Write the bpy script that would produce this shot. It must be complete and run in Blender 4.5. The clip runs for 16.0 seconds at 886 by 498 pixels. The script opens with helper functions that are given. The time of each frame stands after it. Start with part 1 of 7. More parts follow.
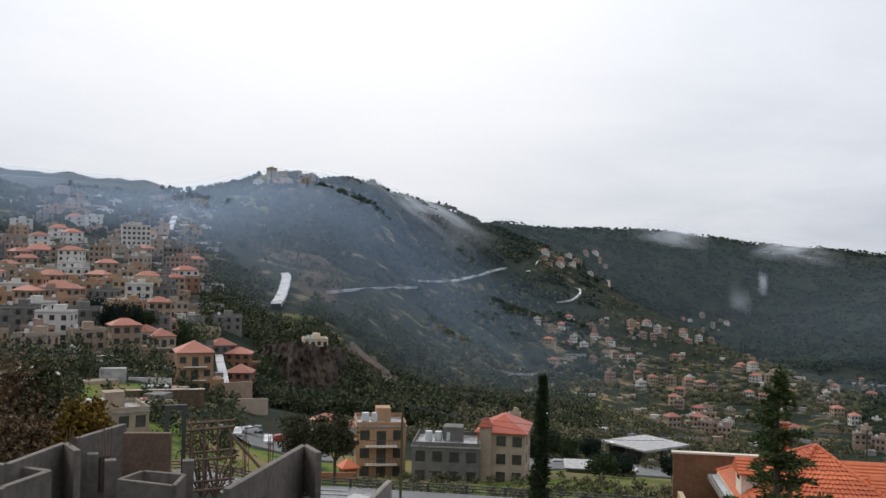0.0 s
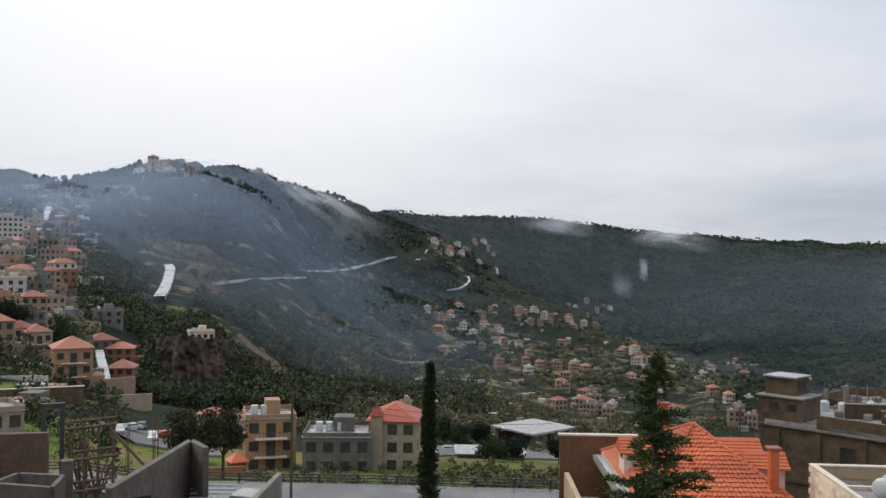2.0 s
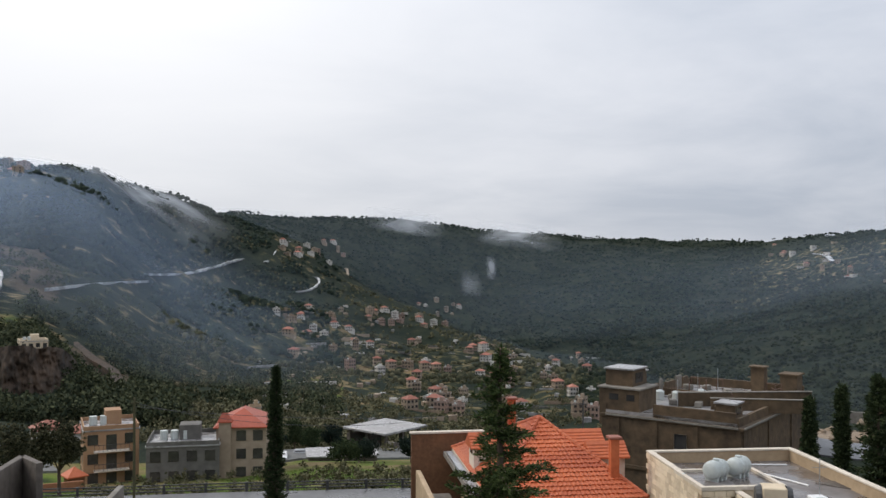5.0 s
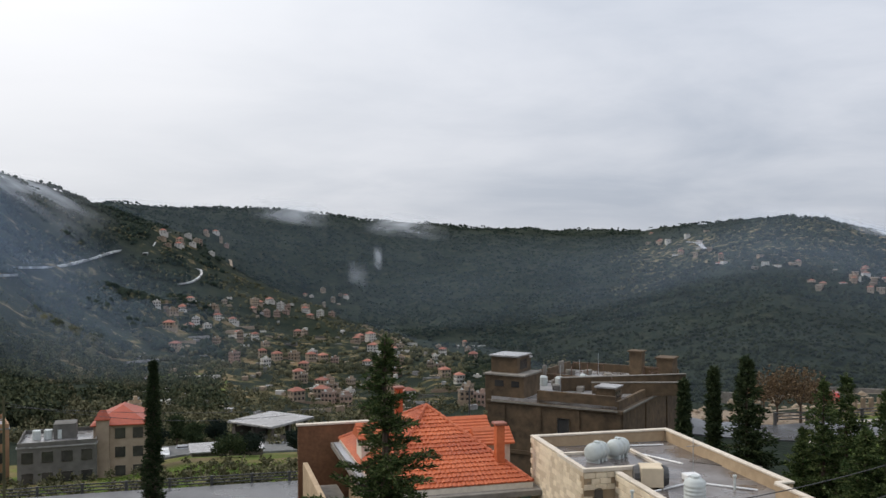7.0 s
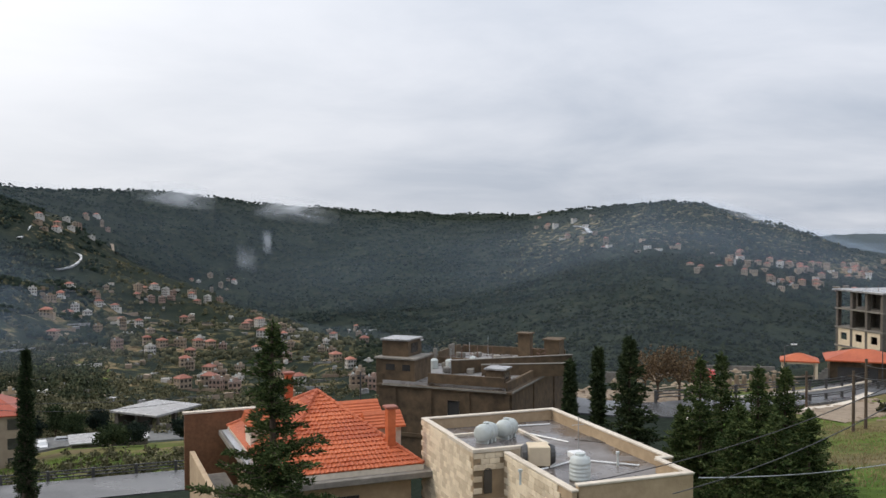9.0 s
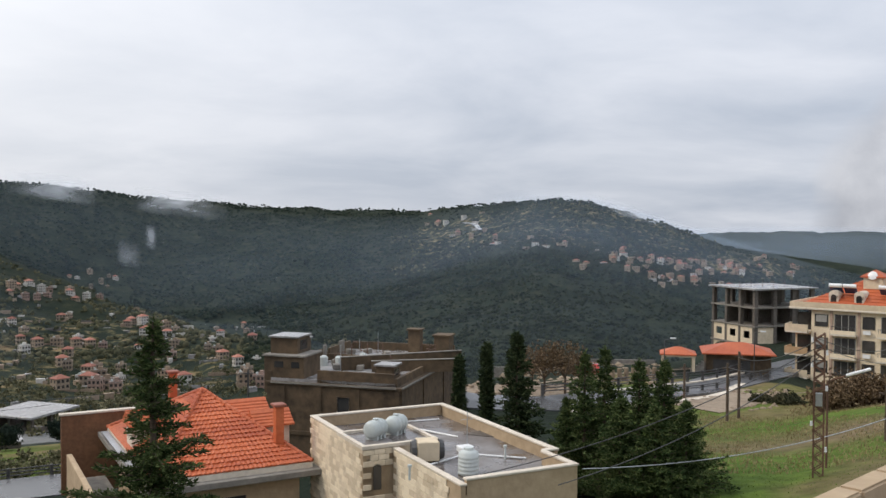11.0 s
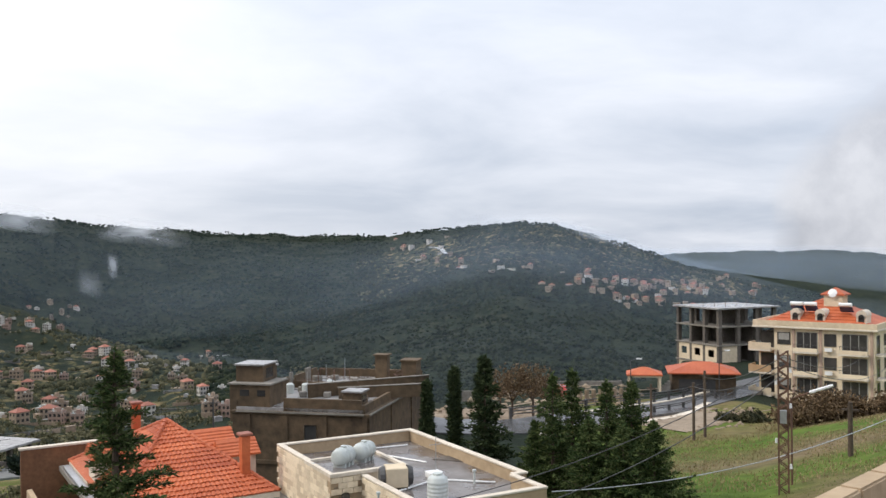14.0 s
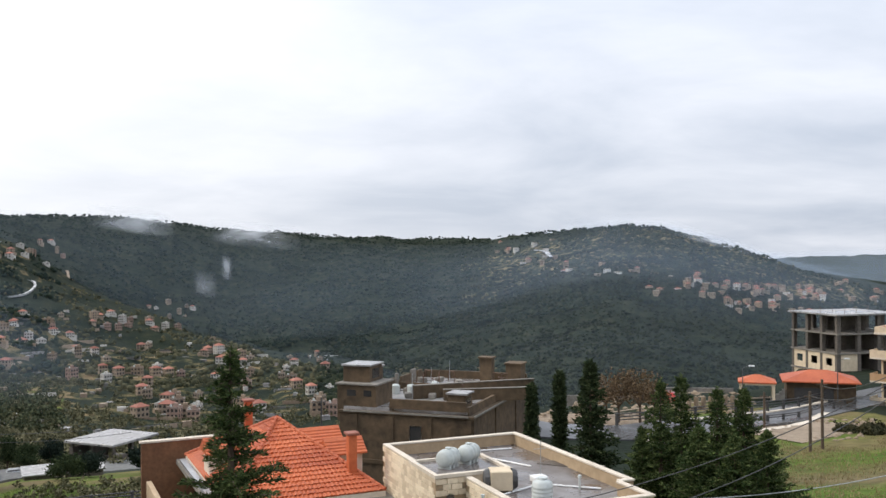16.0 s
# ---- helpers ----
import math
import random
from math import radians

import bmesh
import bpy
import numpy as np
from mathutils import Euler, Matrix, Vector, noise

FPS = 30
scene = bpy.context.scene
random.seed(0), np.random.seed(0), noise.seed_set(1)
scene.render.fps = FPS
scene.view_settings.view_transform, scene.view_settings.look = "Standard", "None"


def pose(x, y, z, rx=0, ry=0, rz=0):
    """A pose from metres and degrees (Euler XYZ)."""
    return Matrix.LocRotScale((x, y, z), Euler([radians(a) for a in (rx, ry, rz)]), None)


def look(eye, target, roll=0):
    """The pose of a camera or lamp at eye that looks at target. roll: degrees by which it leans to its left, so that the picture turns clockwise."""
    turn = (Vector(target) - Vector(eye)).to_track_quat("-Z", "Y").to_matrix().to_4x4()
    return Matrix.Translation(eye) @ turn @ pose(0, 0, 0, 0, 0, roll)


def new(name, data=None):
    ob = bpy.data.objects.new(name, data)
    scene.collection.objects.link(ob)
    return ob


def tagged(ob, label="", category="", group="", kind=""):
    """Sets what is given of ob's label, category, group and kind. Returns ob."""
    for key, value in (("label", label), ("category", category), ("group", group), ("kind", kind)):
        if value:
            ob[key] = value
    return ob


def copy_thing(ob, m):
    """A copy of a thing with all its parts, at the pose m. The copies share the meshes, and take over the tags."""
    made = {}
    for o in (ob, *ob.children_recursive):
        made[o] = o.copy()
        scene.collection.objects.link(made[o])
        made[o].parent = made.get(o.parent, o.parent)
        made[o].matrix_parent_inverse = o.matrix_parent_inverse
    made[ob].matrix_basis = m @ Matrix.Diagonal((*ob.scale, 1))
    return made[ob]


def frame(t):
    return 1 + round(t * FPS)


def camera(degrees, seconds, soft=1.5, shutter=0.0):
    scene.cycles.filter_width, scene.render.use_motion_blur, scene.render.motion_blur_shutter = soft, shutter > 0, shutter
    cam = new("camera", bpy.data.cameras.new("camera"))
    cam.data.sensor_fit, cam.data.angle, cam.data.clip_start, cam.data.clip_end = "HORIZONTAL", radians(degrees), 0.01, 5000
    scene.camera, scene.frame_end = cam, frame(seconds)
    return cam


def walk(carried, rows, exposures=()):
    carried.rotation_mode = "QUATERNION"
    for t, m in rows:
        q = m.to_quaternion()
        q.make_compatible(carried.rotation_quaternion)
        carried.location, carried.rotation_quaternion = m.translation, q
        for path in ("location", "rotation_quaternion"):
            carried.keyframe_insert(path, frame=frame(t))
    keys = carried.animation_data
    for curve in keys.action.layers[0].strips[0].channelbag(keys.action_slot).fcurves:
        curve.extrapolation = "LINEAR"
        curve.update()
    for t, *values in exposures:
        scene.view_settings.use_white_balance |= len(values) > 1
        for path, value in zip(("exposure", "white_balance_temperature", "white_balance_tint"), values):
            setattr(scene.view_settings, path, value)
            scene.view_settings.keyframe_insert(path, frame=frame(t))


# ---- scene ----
# camera: a pan from a high balcony; the lens sits a hand in front of the turning axis
cam = camera(51.71, 16.0)
PATH = [
    (0.0, pose(0.007, 0.170, 0, 90.68, -1.37, -2.20)),
    (0.5, pose(0.011, 0.170, 0, 90.31, -1.21, -3.77)),
    (1.0, pose(0.016, 0.169, 0, 90.28, -1.27, -5.41)),
    (1.5, pose(0.020, 0.169, 0, 90.34, -0.79, -6.90)),
    (2.0, pose(0.027, 0.168, 0, 90.12, -0.80, -9.11)),
    (2.5, pose(0.031, 0.167, 0, 90.23, -0.80, -10.58)),
    (3.0, pose(0.034, 0.167, 0, 90.46, -0.60, -11.63)),
    (3.5, pose(0.039, 0.165, 0, 90.66, -0.75, -13.39)),
    (6.0, pose(0.063, 0.158, 0, 89.76, 0.11, -21.86)),
    (6.5, pose(0.068, 0.156, 0, 89.73, -0.02, -23.70)),
    (7.0, pose(0.073, 0.153, 0, 89.59, 0.18, -25.58)),
    (7.5, pose(0.079, 0.151, 0, 89.24, 0.17, -27.66)),
    (8.0, pose(0.083, 0.148, 0, 89.12, 0.36, -29.17)),
    (8.5, pose(0.087, 0.146, 0, 88.82, 0.38, -30.79)),
    (11.0, pose(0.107, 0.132, 0, 88.35, -0.30, -39.22)),
    (11.5, pose(0.112, 0.128, 0, 88.35, 0.36, -41.20)),
    (12.0, pose(0.115, 0.125, 0, 88.86, 0.08, -42.67)),
    (12.5, pose(0.119, 0.121, 0, 89.32, -0.39, -44.47)),
    (13.0, pose(0.119, 0.122, 0, 89.55, 0.05, -44.24)),
    (13.5, pose(0.115, 0.125, 0, 89.57, 0.61, -42.76)),
    (14.0, pose(0.112, 0.128, 0, 89.87, 0.54, -41.38)),
    (14.5, pose(0.110, 0.130, 0, 90.02, 0.39, -40.25)),
    (15.0, pose(0.107, 0.132, 0, 90.16, 0.10, -39.13)),
    (15.5, pose(0.102, 0.136, 0, 90.07, 0.35, -36.79)),
    (16.0, pose(0.097, 0.140, 0, 90.10, 0.39, -34.83)),
]
walk(cam, PATH, [(0.0, 0.0), (7.0, -0.04), (8.5, 0.07), (11.0, 0.08), (12.5, 0.31), (16.0, 0.34)])

# ---- light: bright overcast sky, thin bright cloud over the mountain, veiled sun beyond the town ----
SUN_AZ, SUN_EL = -52.0, 40.0
GLOW_AZ = -4.0
world = bpy.data.worlds.new("overcast_sky")
scene.world = world
world.use_nodes = True
wt = world.node_tree
wt.nodes.clear()


def wnode(kind, **values):
    n = wt.nodes.new(kind)
    for k, v in values.items():
        n.inputs[k].default_value = v
    return n


def wmath(op, a, b=None, clamp=False):
    n = wt.nodes.new("ShaderNodeMath")
    n.operation, n.use_clamp = op, clamp
    for i, v in enumerate((a, b)):
        if v is None:
            continue
        if isinstance(v, (int, float)):
            n.inputs[i].default_value = v
        else:
            wt.links.new(v, n.inputs[i])
    return n.outputs[0]


def wdot(direction):
    n = wt.nodes.new("ShaderNodeVectorMath")
    n.operation = "DOT_PRODUCT"
    wt.links.new(sky_dir, n.inputs[0])
    n.inputs[1].default_value = direction
    return n.outputs["Value"]


def heading(az, el):
    a, e = radians(az), radians(el)
    return (math.sin(a) * math.cos(e), math.cos(a) * math.cos(e), math.sin(e))


coord = wt.nodes.new("ShaderNodeTexCoord")
sky_dir = coord.outputs["Generated"]
sky = wt.nodes.new("ShaderNodeTexSky")
sky.sky_type, sky.sun_disc = "NISHITA", False
sky.sun_elevation, sky.sun_rotation = radians(SUN_EL), radians(SUN_AZ)
split = wt.nodes.new("ShaderNodeSeparateXYZ")
wt.links.new(sky_dir, split.inputs[0])
up = wmath("MAXIMUM", split.outputs[2], 0.0)
flat = wmath("ADD", up, 0.16)
comb = wt.nodes.new("ShaderNodeCombineXYZ")
wt.links.new(wmath("DIVIDE", split.outputs[0], flat), comb.inputs[0])
wt.links.new(wmath("DIVIDE", split.outputs[1], flat), comb.inputs[1])
broad = wnode("ShaderNodeTexNoise", Scale=0.9, Detail=6.0, Roughness=0.55, Distortion=0.3)
wt.links.new(comb.outputs[0], broad.inputs["Vector"])
glow = wmath("POWER", wmath("MAXIMUM", wdot(heading(GLOW_AZ, 22)), 0.0), 8.0)
# cloud deck: grey-blue undersides to white
ramp = wt.nodes.new("ShaderNodeValToRGB")
ramp.color_ramp.elements[0].position, ramp.color_ramp.elements[0].color = 0.32, (0.46, 0.51, 0.60, 1)
ramp.color_ramp.elements[1].position, ramp.color_ramp.elements[1].color = 0.66, (0.67, 0.70, 0.77, 1)
wt.links.new(broad.outputs["Fac"], ramp.inputs[0])
lit = wt.nodes.new("ShaderNodeMix")
lit.data_type = "RGBA"
lit.inputs[7].default_value = (0.98, 0.98, 1.0, 1)
wt.links.new(wmath("MULTIPLY", glow, 0.95, True), lit.inputs[0])
wt.links.new(ramp.outputs[0], lit.inputs[6])
# a heap of cloud low over the far end of the valley
puff = wnode("ShaderNodeTexNoise", Scale=9.0, Detail=7.0, Roughness=0.6)
wt.links.new(sky_dir, puff.inputs["Vector"])
near_heap = wmath("MULTIPLY", wmath("SUBTRACT", wdot(heading(72, -1.0)), 0.981), 120.0)
heap_edge = wmath("ADD", near_heap, wmath("MULTIPLY", wmath("SUBTRACT", puff.outputs["Fac"], 0.5), 1.6))
heap_mask = wmath("MULTIPLY", heap_edge, 1.6, True)
heap = wt.nodes.new("ShaderNodeMix")
heap.data_type = "RGBA"
heap_tone = wt.nodes.new("ShaderNodeValToRGB")
heap_tone.color_ramp.elements[0].position, heap_tone.color_ramp.elements[0].color = 0.36, (0.40, 0.42, 0.475, 1)
heap_tone.color_ramp.elements[1].position, heap_tone.color_ramp.elements[1].color = 0.66, (0.61, 0.625, 0.675, 1)
wt.links.new(puff.outputs["Fac"], heap_tone.inputs[0])
wt.links.new(heap_mask, heap.inputs[0])
wt.links.new(lit.outputs[2], heap.inputs[6])
wt.links.new(heap_tone.outputs[0], heap.inputs[7])
# overcast sky: brighter towards the zenith than at the horizon
clouds = wnode("ShaderNodeBackground")
wt.links.new(heap.outputs[2], clouds.inputs[0])
wt.links.new(wmath("MULTIPLY_ADD", up, 1.05), clouds.inputs[1])
clouds.inputs[1].links[0].from_node.inputs[2].default_value = 0.95
clear = wnode("ShaderNodeBackground", Strength=0.05)
wt.links.new(sky.outputs[0], clear.inputs[0])
both = wt.nodes.new("ShaderNodeMixShader")
both.inputs[0].default_value = 0.06
wt.links.new(clouds.outputs[0], both.inputs[1])
wt.links.new(clear.outputs[0], both.inputs[2])
wout = wt.nodes.new("ShaderNodeOutputWorld")
wt.links.new(both.outputs[0], wout.inputs[0])

sun = new("sun", bpy.data.lights.new("sun", "SUN"))
sun.data.energy, sun.data.angle, sun.data.color = 1.5, radians(11), (1.0, 0.90, 0.76)
sun.matrix_world = look(heading(SUN_AZ, SUN_EL), (0, 0, 0))


# ---- materials ----
def material(name, low, high, rough=0.8, grain=3.0, stain=0.15, bump=0.15, metal=0.0, wet=0.0, per_object=0.0):
    """Two-scale procedural surface: fine grain and broad stains between two colours, in metres."""
    m = bpy.data.materials.new(name)
    m.use_nodes = True
    nt = m.node_tree
    b = nt.nodes["Principled BSDF"]
    geo = nt.nodes.new("ShaderNodeNewGeometry")
    fine = nt.nodes.new("ShaderNodeTexNoise")
    fine.inputs["Scale"].default_value, fine.inputs["Detail"].default_value = grain, 5.0
    wide = nt.nodes.new("ShaderNodeTexNoise")
    wide.inputs["Scale"].default_value, wide.inputs["Detail"].default_value = stain, 4.0
    for n in (fine, wide):
        nt.links.new(geo.outputs["Position"], n.inputs["Vector"])
    add = nt.nodes.new("ShaderNodeMath")
    add.operation = "MULTIPLY_ADD"
    add.inputs[1].default_value = 0.5
    nt.links.new(fine.outputs["Fac"], add.inputs[0])
    half = nt.nodes.new("ShaderNodeMath")
    half.operation = "MULTIPLY"
    half.inputs[1].default_value = 0.5
    nt.links.new(wide.outputs["Fac"], half.inputs[0])
    nt.links.new(half.outputs[0], add.inputs[2])
    value = add.outputs[0]
    if per_object:
        info = nt.nodes.new("ShaderNodeObjectInfo")
        shift = nt.nodes.new("ShaderNodeMath")
        shift.operation = "MULTIPLY_ADD"
        shift.inputs[1].default_value = per_object
        nt.links.new(info.outputs["Random"], shift.inputs[0])
        minus = nt.nodes.new("ShaderNodeMath")
        minus.operation = "SUBTRACT"
        minus.inputs[1].default_value = per_object / 2
        nt.links.new(value, minus.inputs[0])
        nt.links.new(minus.outputs[0], shift.inputs[2])
        value = shift.outputs[0]
    r = nt.nodes.new("ShaderNodeValToRGB")
    r.color_ramp.elements[0].position, r.color_ramp.elements[0].color = 0.32, (*low, 1)
    r.color_ramp.elements[1].position, r.color_ramp.elements[1].color = 0.68, (*high, 1)
    nt.links.new(value, r.inputs[0])
    nt.links.new(r.outputs[0], b.inputs["Base Color"])
    b.inputs["Metallic"].default_value = metal
    if wet:
        gl = nt.nodes.new("ShaderNodeMapRange")
        gl.inputs["From Min"].default_value, gl.inputs["From Max"].default_value = 0.42, 0.58
        gl.inputs["To Min"].default_value, gl.inputs["To Max"].default_value = wet, rough
        nt.links.new(wide.outputs["Fac"], gl.inputs["Value"])
        nt.links.new(gl.outputs[0], b.inputs["Roughness"])
    else:
        b.inputs["Roughness"].default_value = rough
    if bump:
        bp = nt.nodes.new("ShaderNodeBump")
        bp.inputs["Strength"].default_value = bump
        bp.inputs["Distance"].default_value = 0.4 / grain
        nt.links.new(fine.outputs["Fac"], bp.inputs["Height"])
        nt.links.new(bp.outputs[0], b.inputs["Normal"])
    if name == "damp_concrete_yard":
        b.inputs["Specular IOR Level"].default_value = 0.2
    return m


def island_material(name, low, high, rough=0.9, grain=1.2):
    """Leaves and crowns: each clump has a tone of its own."""
    m = material(name, low, high, rough, grain, 0.02, 0.4)
    nt = m.node_tree
    nt.nodes["Principled BSDF"].inputs["Specular IOR Level"].default_value = 0.12
    r = [n for n in nt.nodes if n.bl_idname == "ShaderNodeValToRGB"][0]
    src = r.inputs[0].links[0].from_socket
    geo = [n for n in nt.nodes if n.bl_idname == "ShaderNodeNewGeometry"][0]
    mix = nt.nodes.new("ShaderNodeMath")
    mix.operation = "MULTIPLY_ADD"
    mix.inputs[1].default_value = 0.5
    nt.links.new(geo.outputs["Random Per Island"], mix.inputs[0])
    sub = nt.nodes.new("ShaderNodeMath")
    sub.operation = "SUBTRACT"
    sub.inputs[1].default_value = 0.25
    nt.links.new(src, sub.inputs[0])
    nt.links.new(sub.outputs[0], mix.inputs[2])
    nt.links.new(mix.outputs[0], r.inputs[0])
    return m


M = {
    # town walls: darker copies of the renders, the town's shade put into their colour
    "towncream": material("shaded_cream_render", (0.24, 0.180, 0.130), (0.41, 0.325, 0.24), 0.9, 0.8, 0.06),
    "townsand": material("shaded_sandstone", (0.20, 0.142, 0.098), (0.35, 0.262, 0.182), 0.9, 0.8, 0.06),
    "towngrey": material("shaded_grey_render", (0.085, 0.08, 0.072), (0.19, 0.18, 0.16), 0.9, 0.8, 0.06),
    "townwhite": material("shaded_white_render", (0.42, 0.39, 0.35), (0.64, 0.61, 0.56), 0.9, 0.8, 0.06),
    "townpink": material("shaded_pink_render", (0.24, 0.155, 0.120), (0.38, 0.265, 0.21), 0.9, 0.8, 0.06),
    "townochre": material("shaded_ochre_render", (0.27, 0.155, 0.085), (0.40, 0.245, 0.14), 0.9, 0.8, 0.06),
    "townbrick": material("shaded_orange_brick", (0.20, 0.085, 0.045), (0.30, 0.135, 0.075), 0.9, 0.8, 0.06),
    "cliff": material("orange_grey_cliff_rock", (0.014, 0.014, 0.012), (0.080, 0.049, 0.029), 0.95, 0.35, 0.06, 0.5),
    "cream": material("cream_render", (0.52, 0.42, 0.29), (0.72, 0.60, 0.43), 0.85, 2.0, 0.2),
    "sand": material("sandstone", (0.32, 0.23, 0.14), (0.48, 0.36, 0.23), 0.9, 2.5, 0.25, 0.3),
    "ochre": material("ochre_render", (0.36, 0.22, 0.11), (0.48, 0.32, 0.18), 0.85, 2.0, 0.2),
    "grey": material("grey_render", (0.13, 0.13, 0.11), (0.27, 0.26, 0.23), 0.9, 2.0, 0.2),
    "white": material("white_render", (0.48, 0.46, 0.42), (0.68, 0.66, 0.61), 0.8, 2.0, 0.2),
    "pink": material("pinkish_render", (0.36, 0.25, 0.19), (0.50, 0.37, 0.29), 0.85, 2.0, 0.2),
    "brick": material("orange_brick", (0.30, 0.12, 0.06), (0.42, 0.19, 0.10), 0.9, 3.0, 0.2),
    "concrete": material("raw_concrete", (0.13, 0.115, 0.095), (0.27, 0.245, 0.21), 0.9, 2.5, 0.3, 0.25),
    "darkconcrete": material("wet_dark_concrete", (0.062, 0.051, 0.042), (0.155, 0.132, 0.110), 0.75, 2.5, 0.35, 0.25),
    "block": material("stained_brown_blockwork", (0.036, 0.024, 0.013), (0.148, 0.098, 0.054), 0.9, 1.6, 0.22, 0.3),
    "tile": material("clay_roof_tile", (0.35, 0.068, 0.02), (0.54, 0.135, 0.045), 0.6, 5.0, 0.4, 0.2, per_object=0.25),
    "tile_red": material("deep_red_roof", (0.28, 0.052, 0.022), (0.44, 0.090, 0.042), 0.5, 2.0, 0.3, 0.2),
    "tile_far": material("weathered_red_roof", (0.22, 0.072, 0.045), (0.39, 0.150, 0.095), 0.65, 1.2, 0.08, 0.2, per_object=0.4),
    "wetroof": material("wet_flat_roof", (0.16, 0.15, 0.145), (0.38, 0.37, 0.36), 0.5, 1.0, 0.25, 0.05, wet=0.12),
    "stone": material("pale_limestone", (0.57, 0.46, 0.32), (0.80, 0.68, 0.50), 0.85, 6.0, 0.5, 0.25, per_object=0.5),
    "coping": material("pale_coping_stone", (0.52, 0.45, 0.36), (0.72, 0.64, 0.53), 0.75, 4.0, 0.5, 0.15),
    "glass": material("dark_window_glass", (0.025, 0.025, 0.026), (0.075, 0.07, 0.065), 0.12, 1.0, 0.2, 0.0),
    "frame": material("window_surround", (0.24, 0.21, 0.17), (0.40, 0.36, 0.30), 0.7, 3.0, 0.3, 0.0),
    "shutter": material("grey_roller_shutter", (0.25, 0.24, 0.22), (0.36, 0.35, 0.32), 0.6, 4.0, 0.3, 0.1),
    "timber": material("brown_timber", (0.10, 0.045, 0.02), (0.22, 0.10, 0.045), 0.7, 5.0, 0.6, 0.2),
    "oldtimber": material("weathered_wet_timber", (0.060, 0.036, 0.024), (0.165, 0.100, 0.064), 0.8, 5.0, 0.6, 0.2),
    "darkmetal": material("dark_painted_metal", (0.03, 0.03, 0.032), (0.07, 0.068, 0.065), 0.5, 6.0, 0.8, 0.1),
    "rust": material("rusted_steel", (0.06, 0.035, 0.025), (0.17, 0.085, 0.05), 0.8, 8.0, 0.8, 0.3),
    "zinc": material("galvanised_steel", (0.35, 0.36, 0.37), (0.52, 0.53, 0.54), 0.42, 5.0, 0.7, 0.1, metal=0.7),
    "tank": material("pale_grey_plastic_tank", (0.42, 0.45, 0.43), (0.55, 0.58, 0.56), 0.45, 4.0, 0.6, 0.05),
    "whitepaint": material("white_paint", (0.70, 0.70, 0.69), (0.82, 0.82, 0.81), 0.4, 4.0, 0.5, 0.03),
    "asphalt": material("wet_asphalt", (0.055, 0.055, 0.056), (0.105, 0.105, 0.106), 0.5, 4.0, 0.12, 0.1, wet=0.26),
    "yard": material("damp_concrete_yard", (0.09, 0.09, 0.088), (0.22, 0.22, 0.21), 0.9, 1.5, 0.08, 0.1),
    "farroad": material("wet_pale_road", (0.26, 0.26, 0.26), (0.42, 0.42, 0.42), 0.35, 1.0, 0.05, 0.05, wet=0.2),
    "bark": material("bark", (0.05, 0.035, 0.025), (0.12, 0.085, 0.06), 0.95, 8.0, 0.8, 0.5),
    "conifer": island_material("dark_conifer_needles", (0.020, 0.034, 0.015), (0.062, 0.080, 0.034)),
    "cedar": island_material("fresh_conifer_needles", (0.032, 0.054, 0.018), (0.108, 0.135, 0.048)),
    "woods": island_material("woodland_crowns", (0.013, 0.022, 0.018), (0.026, 0.037, 0.024), 0.95, 0.5),
    "lowwoods": island_material("lower_valley_crowns", (0.010, 0.016, 0.010), (0.024, 0.031, 0.016), 0.95, 0.5),
    "woodsnear": island_material("near_woodland_leaves", (0.030, 0.040, 0.024), (0.090, 0.098, 0.050), 0.95, 0.5),
    "scrubnear": island_material("near_scrub_leaves", (0.058, 0.062, 0.032), (0.172, 0.155, 0.088), 0.95, 0.5),
    "puddled": material("puddled_stained_roof", (0.050, 0.029, 0.017), (0.25, 0.235, 0.225), 0.55, 0.6, 0.45, 0.03, wet=0.06),
    "scrub": island_material("olive_and_scrub_crowns", (0.030, 0.034, 0.019), (0.096, 0.090, 0.050), 0.95, 0.5),
    "rusty": island_material("rusty_winter_leaves", (0.095, 0.064, 0.038), (0.215, 0.148, 0.085)),
    "yellow": island_material("yellow_autumn_leaves", (0.10, 0.06, 0.012), (0.26, 0.17, 0.03)),
    "grassblade": island_material("meadow_grass", (0.09, 0.14, 0.026), (0.21, 0.25, 0.075)),
    "soil": material("pale_earth_and_rubble", (0.16, 0.115, 0.075), (0.33, 0.26, 0.185), 0.95, 1.5, 0.15, 0.4),
    "panel": material("solar_panel_glass", (0.02, 0.04, 0.09), (0.05, 0.08, 0.16), 0.15, 2.0, 0.3, 0.0),
}


# ---- small builders ----
def box(bm, x0, x1, y0, y1, z0, z1, slot=0):
    vs = [bm.verts.new((x, y, z)) for z in (z0, z1) for x, y in ((x0, y0), (x1, y0), (x1, y1), (x0, y1))]
    for q in ((3, 2, 1, 0), (4, 5, 6, 7), (0, 1, 5, 4), (1, 2, 6, 5), (2, 3, 7, 6), (3, 0, 4, 7)):
        bm.faces.new([vs[i] for i in q]).material_index = slot
    return vs


